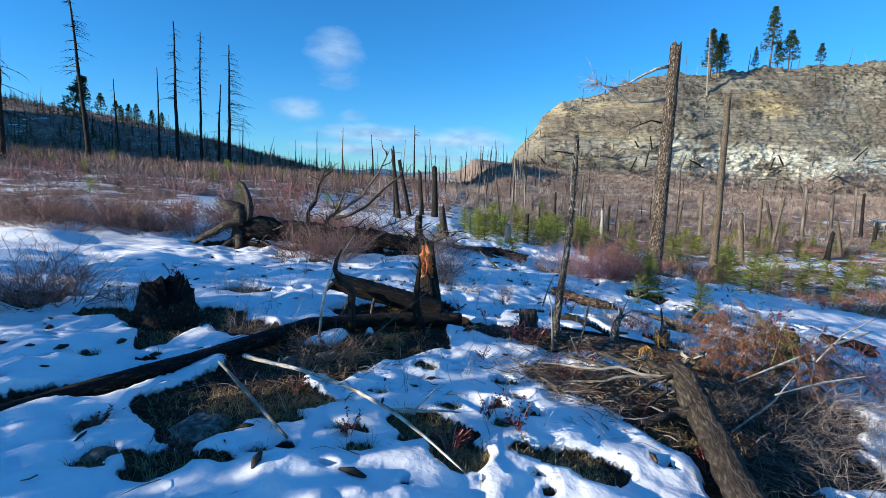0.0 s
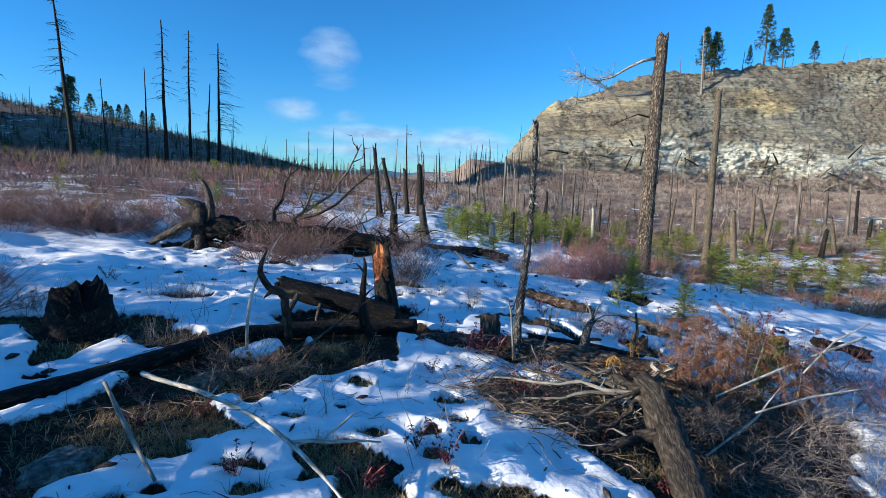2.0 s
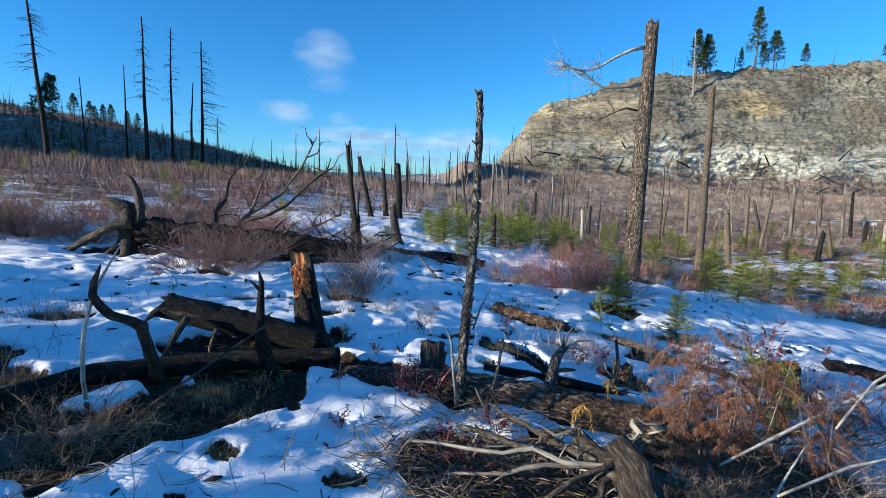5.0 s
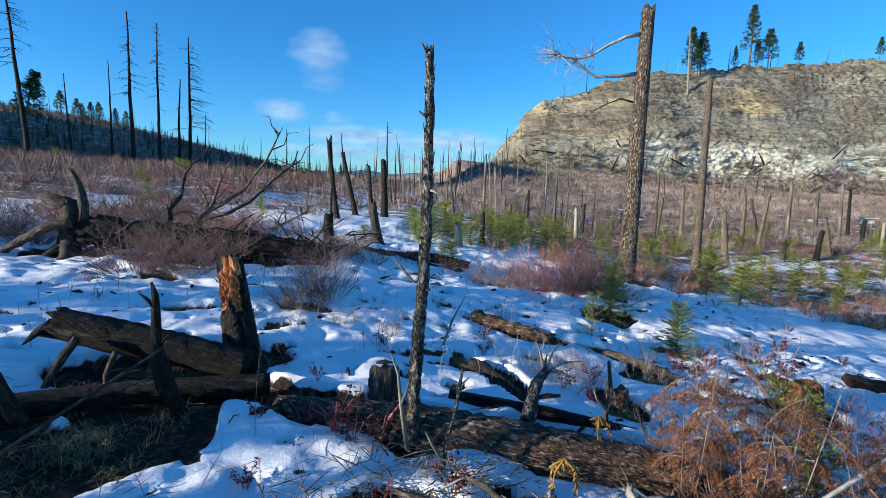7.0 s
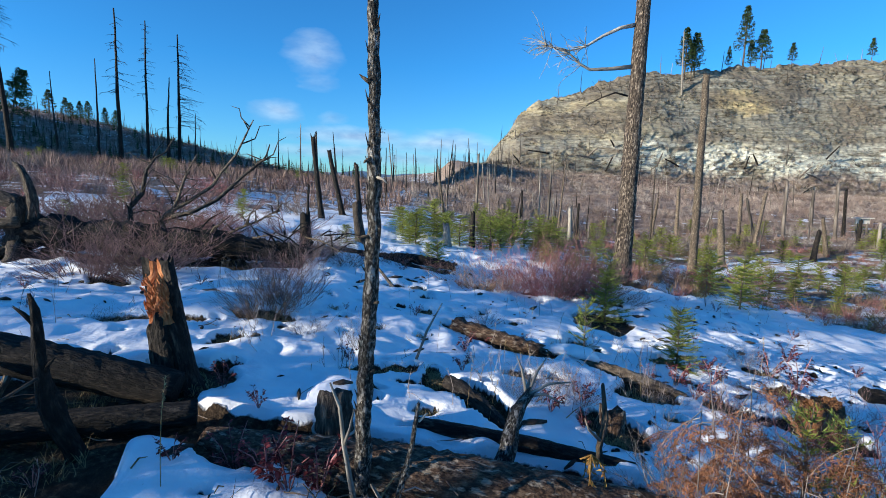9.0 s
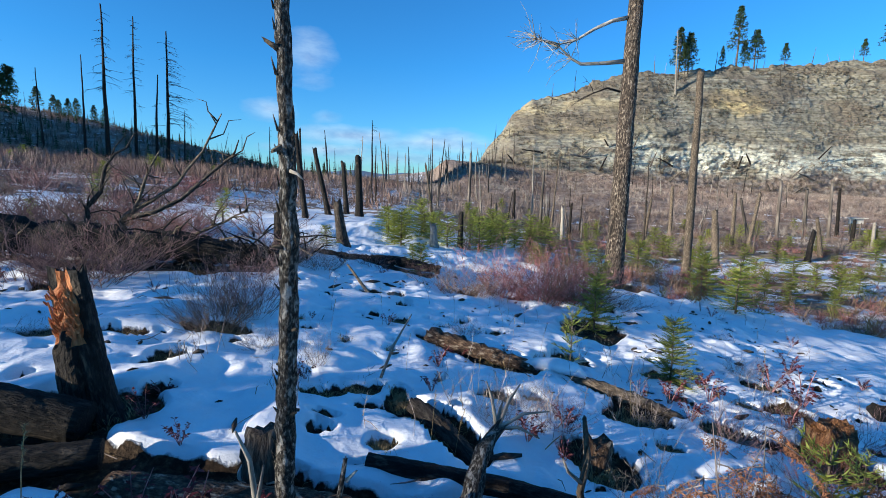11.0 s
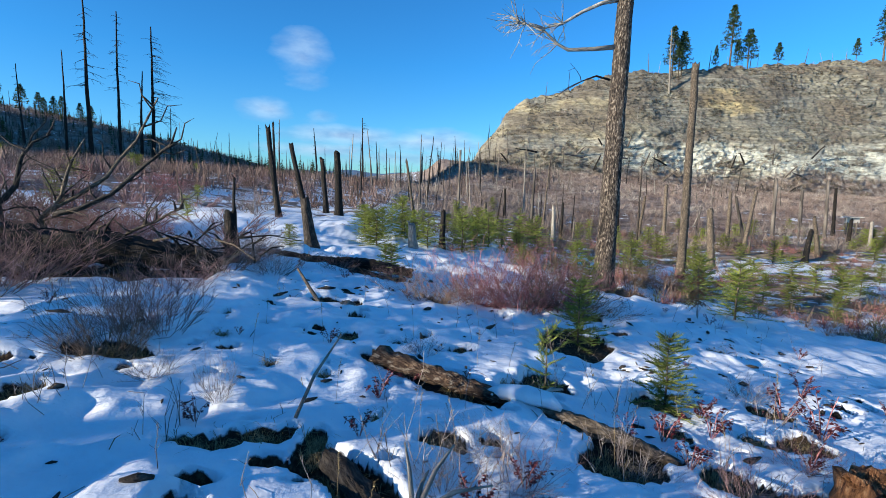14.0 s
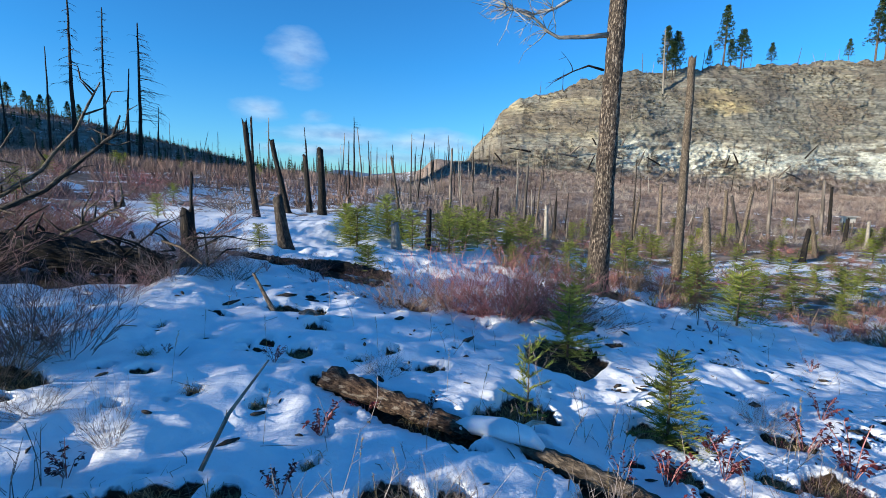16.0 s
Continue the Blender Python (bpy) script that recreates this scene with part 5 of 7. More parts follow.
# ---- large fallen tree at the back ----
old = thing("old_fallen_tree", (-4.8, 13.35, 0.2), "dark fallen tree with upturned root and bare limbs", "fallen tree")
add_branch(old, [(-4.78, 13.3, 0.64), (-4.3, 13.4, 0.68), (-3.9, 13.5, 0.58), (-3.2, 13.55, 0.58), (-2.6, 13.65, 0.47), (-1.9, 13.7, 0.47), (-1.2, 13.8, 0.36), (-0.4, 13.9, 0.27)], [0.22, 0.26, 0.22, 0.26, 0.21, 0.23, 0.18, 0.13], CHAR, "", 610, 20, "trunk", 0.12, 0.2)
for k, (pts, rad, mat) in enumerate((([(-4.82, 13.25, 0.1), (-4.86, 13.22, 0.45), (-4.84, 13.25, 0.7), (-4.79, 13.25, 0.95), (-4.80, 13.25, 1.2)], [0.22, 0.17, 0.16, 0.14, 0.10], OLDBARK),
                                     ([(-4.77, 13.25, 1.12), (-5.0, 13.22, 1.22), (-5.14, 13.2, 1.24), (-5.26, 13.2, 1.30)], [0.11, 0.10, 0.08, 0.03], OLDBARK),
                                     ([(-4.66, 13.3, 0.75), (-4.55, 13.25, 1.03), (-4.55, 13.25, 1.25), (-4.58, 13.25, 1.45), (-4.70, 13.25, 1.70), (-4.80, 13.25, 1.77)], [0.10, 0.08, 0.065, 0.06, 0.045, 0.015], OLDBARK),
                                     ([(-4.66, 13.1, 0.85), (-4.91, 13.0, 0.82), (-5.24, 12.95, 0.64), (-5.7, 12.9, 0.36), (-6.2, 12.8, 0.20)], [0.09, 0.075, 0.07, 0.055, 0.03], BARK),
                                     ([(-4.75, 13.1, 0.5), (-4.68, 12.9, 0.25), (-4.80, 12.75, 0.12)], [0.10, 0.08, 0.04], OLDBARK), ([(-4.9, 13.1, 0.4), (-5.08, 12.95, 0.22), (-5.1, 12.85, 0.1)], [0.09, 0.07, 0.04], OLDBARK))):
    add_branch(old, pts, rad, mat, "", 611 + k, 12, "root", 0.05, 0.24)
for k, (pts, r) in enumerate((([(-2.9, 14.0, 0.6), (-2.84, 14.0, 0.95), (-2.1, 14.2, 1.45), (-1.75, 14.4, 2.0), (-1.45, 14.5, 2.65)], 0.045), ([(-3.4, 13.8, 0.6), (-3.35, 13.8, 1.05), (-3.15, 14.0, 1.7), (-2.85, 14.2, 2.05)], 0.05),
                             ([(-2.8, 14.0, 0.9), (-2.52, 14.0, 1.5), (-2.3, 14.1, 2.0)], 0.035), ([(-2.7, 13.9, 0.9), (-2.0, 14.1, 1.2), (-1.2, 14.3, 1.95), (-1.1, 14.3, 2.2)], 0.04), ([(-1.9, 13.9, 0.5), (-1.2, 13.8, 0.85), (-0.75, 13.7, 1.05)], 0.03))):
    kink = random.Random(616 + k)
    pts = [p for a, b in zip(pts, pts[1:]) for p in (a, tuple((u + v) / 2 + kink.uniform(-0.08, 0.08) for u, v in zip(a, b)))] + [pts[-1]]
    limb = add_branch(old, pts, [r * (1 - 0.75 * i / (len(pts) - 1)) for i in range(len(pts))], BARK if k % 2 == 0 else OLDBARK, "bare weathered limb", 620 + k, 8, "limb", 0.0, 0.22)
    rr = random.Random(630 + k)
    for q in range(11):
        i = rr.randint(1, len(pts) - 1)
        s = Vector(pts[i - 1]).lerp(Vector(pts[i]), rr.uniform(0.3, 1))
        e = s + Vector((rr.uniform(-0.55, 0.6), rr.uniform(-0.35, 0.3), rr.uniform(-0.1, 0.55)))
        bend = [s.lerp(e, f) + Vector((rr.uniform(-0.07, 0.07), rr.uniform(-0.06, 0.06), rr.uniform(-0.03, 0.09))) for f in (0.35, 0.7)]
        add_branch(old, [s, *bend, e], [0.015, 0.011, 0.008, 0.003], OLDBARK if q % 3 else BARK, "", 640 + 11 * k + q, 5, "twig", under=limb)

rr = random.Random(660)
for k in range(90):
    x = rr.uniform(-4.6, 0.3)
    y = 13.6 + (x + 4.2) * 0.1 + rr.uniform(-0.3, 0.3)
    z = rr.uniform(0.15, 0.7)
    d = Vector((rr.uniform(-0.6, 1.0), rr.uniform(-0.9, 0.3), rr.uniform(-0.25, 0.6))) * rr.uniform(0.4, 1.2)
    add_branch(old, [(x, y, z), (x + d.x * 0.5, y + d.y * 0.5, z + d.z * 0.5 + 0.06), (x + d.x, y + d.y, z + d.z)], [0.02, 0.014, 0.005], CHAR if k % 3 else BARK, "", 660 + k, 4, "twig")
for n, (x, y, z, drop) in enumerate(((2.42, 7.30, 0.14, 0.26), (2.85, 8.01, 0.04, 0.22))):
    golden = thing("withered_branch", (x, y, z - drop), "drooping withered branch with curled golden leaves", "branch", "withered golden branches")
    for k in range(3):
        f, g = Form(670 + 5 * n + k), random.Random(670 + 5 * n + k)
        a = g.uniform(-0.5, 0.5) + 2.1 * k
        out = Vector((math.cos(a), math.sin(a), 0)) * 0.07
        pts = [Vector((0, 0, drop - 0.04)) - out * 0.9, Vector((0, 0, drop)), Vector((0, 0, drop * 0.75)) + out, Vector((0, 0, drop * 0.15)) + out * 1.25]
        f.limb(pts, [0.005, 0.005, 0.004, 0.002], 5, 0.1, False)
        for m in range(30):
            u = g.uniform(0.8, 2.98)
            i = int(u)
            b = pts[i].lerp(pts[i + 1], u - i)
            d = Vector((g.uniform(-0.8, 0.8), g.uniform(-0.8, 0.8), g.uniform(-1.5, -0.2))).normalized() * g.uniform(0.03, 0.06)
            w = Vector((g.uniform(-1, 1), g.uniform(-1, 1), 0)).normalized() * 0.008
            f.quad(b, b + d * 0.5 + w, b + d, b + d * 0.5 - w)
        part("withered_spray", f, GOLDEN, golden)

# ---- shrubs ----


def shrub_form(seed, height, spread, stems, arch=0.0, r=0.006, forks=4):
    form, rng = Form(seed), random.Random(seed)

    def grow(p, d, long, rad, level):
        pts = [p]
        for k in range(3):
            d = (d + Vector((rng.uniform(-0.22, 0.22), rng.uniform(-0.22, 0.22), rng.uniform(-0.08, 0.16) - arch * k * 0.35))).normalized()
            pts.append(pts[-1] + d * long / 3)
        form.limb(pts, [rad, rad * 0.85, rad * 0.7, rad * 0.4], 3, 0.0, False)
        if level:
            for k in range(forks):
                i = rng.randint(1, 3)
                e = (d + Vector((rng.uniform(-1.0, 1.0), rng.uniform(-1.0, 1.0), rng.uniform(-0.35, 0.55)))).normalized()
                grow(pts[i], e, long * rng.uniform(0.35, 0.6), rad * 0.62, level - 1)

    for k in range(stems):
        a, out = rng.uniform(0, 2 * math.pi), rng.random() ** 0.7
        foot = Vector((math.cos(a), math.sin(a), 0)) * spread * 0.28 * rng.random()
        d = Vector((math.cos(a) * out * spread / height * 1.9, math.sin(a) * out * spread / height * 1.9, 1)).normalized()
        grow(foot + Vector((0, 0, -0.06)), d, height * rng.uniform(0.45, 0.8), r, 2)
    return form


KINDS = {}
for k in range(4):
    for n, (kind, mat, wide, arch) in enumerate((("red", TWIG_RED, 0.85, 0.0), ("grey", TWIG_GREY, 0.9, 0.0), ("brown", TWIG_BROWN, 0.9, 0.02), ("dusk", TWIG_DUSK, 0.95, 0.0), ("tangle", TWIG_GREY, 1.5, 0.30))):
        KINDS[kind, k] = shrub_form(700 + 10 * n + k, 1.0, wide, 34, arch, 0.0036 if kind == "tangle" else 0.0050).mesh("twig_mass", mat)
        if kind != "tangle":
            KINDS["far " + kind, k] = shrub_form(760 + 10 * n + k, 1.0, wide, 15, arch, 0.012, 3).mesh("twig_mass", mat)
SHRUB_LABEL = {"red": "leafless shrub of thin dark red twigs", "grey": "leafless shrub of thin grey twigs", "brown": "leafless shrub of thin brown twigs", "dusk": "leafless shrub of thin purple-grey twigs", "tangle": "tangled mass of arching bare grey twigs"}
seed_shrub = {}


def shrub(kind, x, y, height, wide, k=None, turn=None):
    rng = random.Random(int(1000 * x + 77 * y))
    k = rng.randrange(4) if k is None else k
    kind = "far " + kind if y > 17 and kind != "tangle" else kind
    if (kind, k) not in seed_shrub:
        t = thing("shrub", (x, y, rest(x, y) - 0.02), SHRUB_LABEL[kind.replace("far ", "")], "shrub", "leafless shrubs in the clearing")
        tagged(part("twig_mass", KINDS[kind, k], None, t), kind="stuff")
        seed_shrub[kind, k] = t
        t.scale = (wide * 1.2, wide * 1.2, height * 0.85)
        return t
    src = seed_shrub[kind, k]
    ob = copy_thing(src, pose(x, y, rest(x, y) - 0.02, 0, 0, rng.uniform(0, 360)))
    ob.scale = (wide * 1.2, wide * 1.2, height * 0.85)
    return ob


for n, (x, y, h, r) in enumerate(SHRUBS):
    kind = ("dusk", "brown", "dusk", "dusk", "dusk", "dusk", "dusk", "dusk", "dusk", "dusk", "dusk", "brown", "red", "red", "brown")[n]
    for q in range(4 if r > 0.95 else 2):
        g = random.Random(n * 9 + q)
        shrub(kind if q != 2 else "brown", x + g.uniform(-0.45, 0.45) * r, y + g.uniform(-0.35, 0.35) * r, h * g.uniform(0.75, 1.0), r * g.uniform(0.7, 0.95))
for n, (x, y, h, w) in enumerate(((3.2, 6.5, 0.75, 0.75), (3.7, 7.1, 0.85, 0.8), (3.3, 7.4, 0.8, 0.6), (4.1, 6.5, 0.7, 0.8), (4.6, 7.4, 0.75, 0.8), (3.9, 7.9, 0.7, 0.6), (3.5, 5.8, 0.6, 0.7), (4.6, 6.6, 0.7, 0.8), (3.0, 7.0, 0.7, 0.45), (3.9, 5.9, 0.8, 0.8), (3.2, 5.3, 0.6, 0.6), (5.2, 7.0, 0.8, 0.9), (5.0, 6.1, 0.8, 0.9), (2.95, 6.2, 0.55, 0.45), (4.2, 7.6, 0.9, 0.7))):
    shrub("tangle", x, y, h, w)
for x, y, h, w in ((5.2, 8.4, 0.75, 0.8), (5.7, 7.7, 0.8, 0.8), (6.2, 8.8, 0.6, 0.7), (4.9, 9.0, 0.5, 0.5), (3.5, 8.1, 0.9, 0.45), (-1.15, 6.85, 0.55, 0.5), (-0.9, 6.7, 0.5, 0.5)):
    shrub("red" if x > 4 else "brown" if x < 0 else "grey", x, y, h, w)
for x, y, h, w in ((-2.9, 8.95, 0.35, 0.45), (-1.45, 10.3, 0.35, 0.4), (-4.05, 8.1, 0.45, 0.4), (-2.2, 7.55, 0.25, 0.35), (0.55, 10.45, 0.3, 0.3), (1.15, 10.2, 0.5, 0.18), (2.6, 11.6, 0.3, 0.25), (6.0, 11.5, 0.4, 0.3), (4.2, 9.9, 0.35, 0.25), (3.0, 9.9, 0.3, 0.3)):
    shrub("grey", x, y, h, w)
rng = random.Random(801)
for x, y, h in ((-2.3, 12.9, 1.2), (-6.2, 14.0, 1.4), (-0.3, 13.8, 0.9), (-3.2, 14.6, 1.2),
                (-0.4, 12.9, 0.6), (0.3, 14.2, 0.7), (1.0, 15.8, 0.5), (2.0, 15.6, 0.5), (-0.3, 15.9, 0.6), (2.75, 9.35, 0.35), (3.25, 9.5, 0.35), (5.6, 10.25, 0.4), (4.7, 9.6, 0.4), (6.1, 10.0, 0.45)):
    shrub("dusk" if int(x * 10) % 3 else "grey", x, y, h, h * 0.85)
for k in range(22):
    y = rng.uniform(14.3, 19.5)
    x = rng.uniform(-0.50, -0.115) * y
    shrub(("dusk", "red", "dusk", "brown")[k % 4], x, y, rng.uniform(0.8, 1.35), rng.uniform(0.8, 1.3))
for k in range(250):
    y = 12.5 + 38 * rng.random() ** 1.2
    x = -rng.uniform(0.10, 0.95) * y
    if float(ripple(x, y, 4.5, 21)) < (0.25 if y < 20 else 0.05):
        continue
    if -5.5 < x and y < 13.5 or (-3 < x and y < 16):
        continue
    shrub(rng.choice(("red", "dusk", "dusk", "brown", "grey")), x, y, rng.uniform(0.6, 1.25), rng.uniform(0.8, 1.4))
for k in range(80):
    y = rng.uniform(17, 40)
    x = rng.uniform(0.10, 0.95) * y
    if abs(x - 6.95) < 0.8 and y < 19:
        continue
    shrub(rng.choice(("red", "brown", "brown", "grey")), x, y, rng.uniform(0.4, 0.9), rng.uniform(0.5, 1.1))

# ---- young conifers ----


def fir_form(seed, whorls, per, reach, needle, droop=0.15, gap=0.035, flare=1.0, top=1.0):
    """Needles and twigs of a small conifer one metre high."""
    twigs, leaves, rng = Form(seed), Form(seed + 1), random.Random(seed)
    twigs.limb([(0, 0, -0.08), (0.01, 0, 0.35), (0, 0.01, 0.7), (0, 0, top)], [0.018, 0.013, 0.009, 0.003], 5, 0.05)
    for w in range(whorls):
        h = 0.06 + 0.9 * w / whorls + rng.uniform(-0.02, 0.02)
        for k in range(per):
            a = rng.uniform(0, 2 * math.pi)
            long = reach * (1 - h) ** flare * rng.choice((0.35, 0.55, 0.75, 0.9, 1.1)) * rng.uniform(0.85, 1.15) + 0.04
            d = Vector((math.cos(a), math.sin(a), 0.25 - droop + 0.5 * h)).normalized()
            p, n = Vector((0, 0, h)), max(3, int(long / gap))
            side = d.cross(Vector((0, 0, 1))).normalized()
            end = p + d * long + Vector((0, 0, -droop * long * 0.4))
            twigs.limb([p, end], [0.004, 0.0015], 3, 0.0, False)
            for q in range(n + 1):
                s = (q + 0.6) / (n + 0.6)
                b = p.lerp(end, s)
                for sg in (-1, 1, 0):
                    tip = b + (side * sg * rng.uniform(0.7, 1.1) + d * rng.uniform(0.5, 0.9) + Vector((0, 0, rng.uniform(-0.15, 0.5)))) * needle
                    wid = Vector((rng.uniform(-1, 1), rng.uniform(-1, 1), rng.uniform(-1, 1))) * needle * 0.13
                    leaves.tri(b - wid, b + wid, tip)
    return twigs, leaves


FIRS = [fir_form(900, 22, 5, 0.40, 0.060, 0.10, 0.034, 0.55), fir_form(905, 20, 5, 0.44, 0.065, 0.18, 0.036, 0.5), fir_form(910, 6, 5, 0.46, 0.085, -0.05, 0.05, 0.4), fir_form(915, 24, 5, 0.44, 0.065, 0.16, 0.03, 0.6)]
FIRS = [(a.mesh("twig_mass", BARK), b.mesh("foliage", NEEDLES)) for a, b in FIRS]
seed_fir = {}


def young_fir(x, y, height, k, label="bright green young fir growing out of the snow", wide=1.0):
    z = rest(x, y)
    if k not in seed_fir:
        t = thing("young_fir", (x, y, z), label, "conifer sapling", "young conifers in the clearing")
        tagged(part("twig_mass", FIRS[k][0], None, t), kind="stuff")
        tagged(part("foliage", FIRS[k][1], None, t), kind="stuff")
        seed_fir[k] = t
        t.scale = (height * wide, height * wide, height)
        return t
    ob = copy_thing(seed_fir[k], pose(x, y, z, 0, 0, (997 * x + 313 * y) % 360))
    ob.scale = (height * wide, height * wide, height)
    ob["label"] = label
    return ob


young_fir(4.93, 11.16, 0.80, 3, "yellow-green young fir in a snow hollow", 0.95)
young_fir(3.80, 11.27, 0.74, 2, "sparse long-needled pine seedling in a melted hollow", 0.75)
young_fir(4.66, 13.0, 0.95, 3, "bushy yellow-green young fir beside red twigs")
young_fir(5.75, 15.9, 0.85, 1)
for n, (x, y, h) in enumerate(((1.3, 19.6, 1.0), (1.8, 22.8, 1.3), (2.65, 20.9, 1.0), (3.7, 21.6, 1.2), (4.8, 23.9, 1.3), (0.82, 20.95, 0.9), (1.94, 16.3, 0.75), (4.55, 25.2, 1.4), (6.5, 27.3, 1.3), (4.2, 22.6, 1.0), (2.2, 21.7, 1.0), (5.4, 24.6, 1.1))):
    young_fir(x, y, h, (3, 0, 1)[n % 3], wide=1.35)
for x, y, h in ((4.35, 8.3, 0.75), (4.1, 7.6, 0.7), (4.95, 8.7, 0.55)):
    young_fir(x, y, h, 2, "olive-green young pine among rusty saplings", 0.9)
for n, (x, y, h) in enumerate(((9.4, 18.5, 1.4), (9.1, 16.5, 1.3), (13.3, 20.4, 1.0), (14.4, 20.0, 0.9), (18.3, 23.5, 1.1), (15.0, 29.4, 0.9), (11.5, 26.5, 0.9), (9.7, 19.2, 0.8), (1.7, 17.7, 0.4), (1.1, 19.8, 1.0), (1.25, 25.6, 0.9),
                               (4.4, 25.3, 1.1), (12.2, 35.2, 0.9), (15.5, 36.8, 0.8), (-0.27, 17.1, 0.5), (2.45, 24.5, 1.1), (1.25, 21.8, 1.0), (1.9, 22.3, 0.9), (3.6, 24.0, 1.0), (5.3, 26.3, 1.1), (0.6, 22.5, 0.9), (4.0, 27.5, 1.2), (6.5, 27.0, 0.9))):
    young_fir(x, y, h * 0.95, (0, 1, 3)[n % 3], wide=1.0 + 0.2 * (n % 3))
rng = random.Random(950)
for k in range(70):
    y = rng.uniform(20, 46)
    x = rng.uniform(0.12, 0.92) * y
    young_fir(x, y, rng.uniform(0.5, 1.3), rng.choice((0, 1, 3)), wide=rng.uniform(1.0, 1.6))
for k in range(26):
    y = rng.uniform(16, 60)
    x = -rng.uniform(0.2, 0.95) * y
    young_fir(x, y, rng.uniform(0.5, 1.2), rng.randrange(2), wide=rng.uniform(1.0, 1.4))

# ---- dead rusty saplings ----


def rust_form(seed):
    """Thin stems with drooping sprays of dead needles, one metre high."""
    twigs, leaves, rng = Form(seed), Form(seed + 1), random.Random(seed)
    for m in range(3):
        a = rng.uniform(0, 6.28)
        top = Vector((math.cos(a) * 0.14, math.sin(a) * 0.14, rng.uniform(0.8, 1.0)))
        stem = [Vector((0, 0, -0.05)), top * 0.4 + Vector((rng.uniform(-0.04, 0.04), 0, 0)), top]
        twigs.limb(stem, [0.0055, 0.0042, 0.002], 5, 0.05, False)
        for k in range(12):
            s = rng.uniform(0.3, 1.0)
            p = top * s
            a = rng.uniform(0, 6.28)
            d = Vector((math.cos(a), math.sin(a), rng.uniform(-0.1, 0.5))).normalized()
            long, pts = rng.uniform(0.12, 0.30), [p]
            for q in range(4):
                d = (d + Vector((0, 0, -0.28))).normalized()
                pts.append(pts[-1] + d * long / 4)
            twigs.limb(pts, [0.003, 0.0025, 0.002, 0.0015, 0.001], 3, 0.0, False)
            side = d.cross(Vector((0, 0, 1))).normalized()
            for q in range(17):
                u = 0.25 + 0.75 * q / 16
                i = min(3, int(u * 4))
                b = pts[i].lerp(pts[i + 1], u * 4 - i if u < 1 else 1)
                for sg in (-1, 1):
                    e = b + (side * sg * rng.uniform(0.5, 1.0) + d * rng.uniform(0.4, 0.9) + Vector((0, 0, rng.uniform(-0.6, 0.1)))) * 0.075 * (1.1 - 0.6 * u)
                    for w in range(5):
                        f = b.lerp(e, (w + 0.5) / 5)
                        tip = f + Vector((rng.uniform(-1, 1), rng.uniform(-1, 1), rng.uniform(-1.2, 0.5))).normalized() * 0.02
                        g = Vector((rng.uniform(-1, 1), rng.uniform(-1, 1), rng.uniform(-1, 1))).normalized() * 0.0032
                        leaves.tri(f - g, f + g, tip)
    return twigs, leaves


RUST = rust_form(970)
RUST = (RUST[0].mesh("stem", TWIG_GREY), RUST[1].mesh("foliage", RUST_NEEDLES))
rust_seed = []
for x, y, h, w in ((3.2, 7.45, 1.15, 0.7), (3.5, 7.6, 1.2, 0.8), (3.7, 7.35, 1.15, 0.8), (3.4, 7.15, 0.95, 0.8), (3.25, 7.85, 0.8, 0.8), (3.7, 7.9, 0.9, 1.0), (4.2, 7.25, 1.0, 0.9), (3.9, 7.7, 0.9, 0.9), (4.3, 7.9, 0.9, 0.9), (4.6, 7.6, 0.8, 0.9), (5.0, 8.0, 0.7, 0.9), (7.6, 15.3, 1.0, 0.9)):
    if not rust_seed:
        t = thing("dead_sapling", (x, y, rest(x, y)), "dead conifer sapling with rusty orange needles", "dead sapling", "rusty dead saplings")
        tagged(part("twig_mass", RUST[0], None, t), kind="stuff")
        tagged(part("foliage", RUST[1], None, t), kind="stuff")
        rust_seed.append(t)
    else:
        t = copy_thing(rust_seed[0], pose(x, y, rest(x, y), 0, 6, (977 * x) % 360))
    t.scale = (h * w, h * w, h)

# ---- leafy plants, grass, stalks, stones ----


def leafy_form(seed):
    stems, leaves, rng = Form(seed), Form(seed + 1), random.Random(seed)
    for k in range(7):
        a = rng.uniform(0, 6.28)
        tip = Vector((math.cos(a) * 0.12, math.sin(a) * 0.12, rng.uniform(0.10, 0.24)))
        stems.limb([(0, 0, -0.03), tip * 0.5 + Vector((0, 0, 0.03)), tip], [0.004, 0.003, 0.002], 3, 0, False)
        for q in range(13):
            b = tip * rng.uniform(0.35, 1.0)
            d = Vector((rng.uniform(-1, 1), rng.uniform(-1, 1), rng.uniform(-0.3, 0.6))).normalized()
            s = d.cross(Vector((0, 0, 1))).normalized() * 0.009
            m = b + d * 0.017 + Vector((0, 0, 0.005))
            e = b + d * 0.036
            leaves.quad(b, m + s, e, m - s)
    return stems, leaves


LEAFY = [(a.mesh("twig_mass", TWIG_RED), b.mesh("foliage", RED_LEAF)) for a, b in (leafy_form(1000), leafy_form(1010), leafy_form(1020))]
seed_leafy = {}


def leafy(x, y, size, k):
    z = rest(x, y)
    if k not in seed_leafy:
        t = thing("leafy_plant", (x, y, z), "low plant with dark red winter leaves", "plant", "red-leaved plants")
        tagged(part("twig_mass", LEAFY[k][0], None, t), kind="stuff")
        tagged(part("foliage", LEAFY[k][1], None, t), kind="stuff")
        seed_leafy[k] = t
    else:
        t = copy_thing(seed_leafy[k], pose(x, y, z, 0, 0, (881 * x + 37 * y) % 360))
    t.scale = (size,) * 3


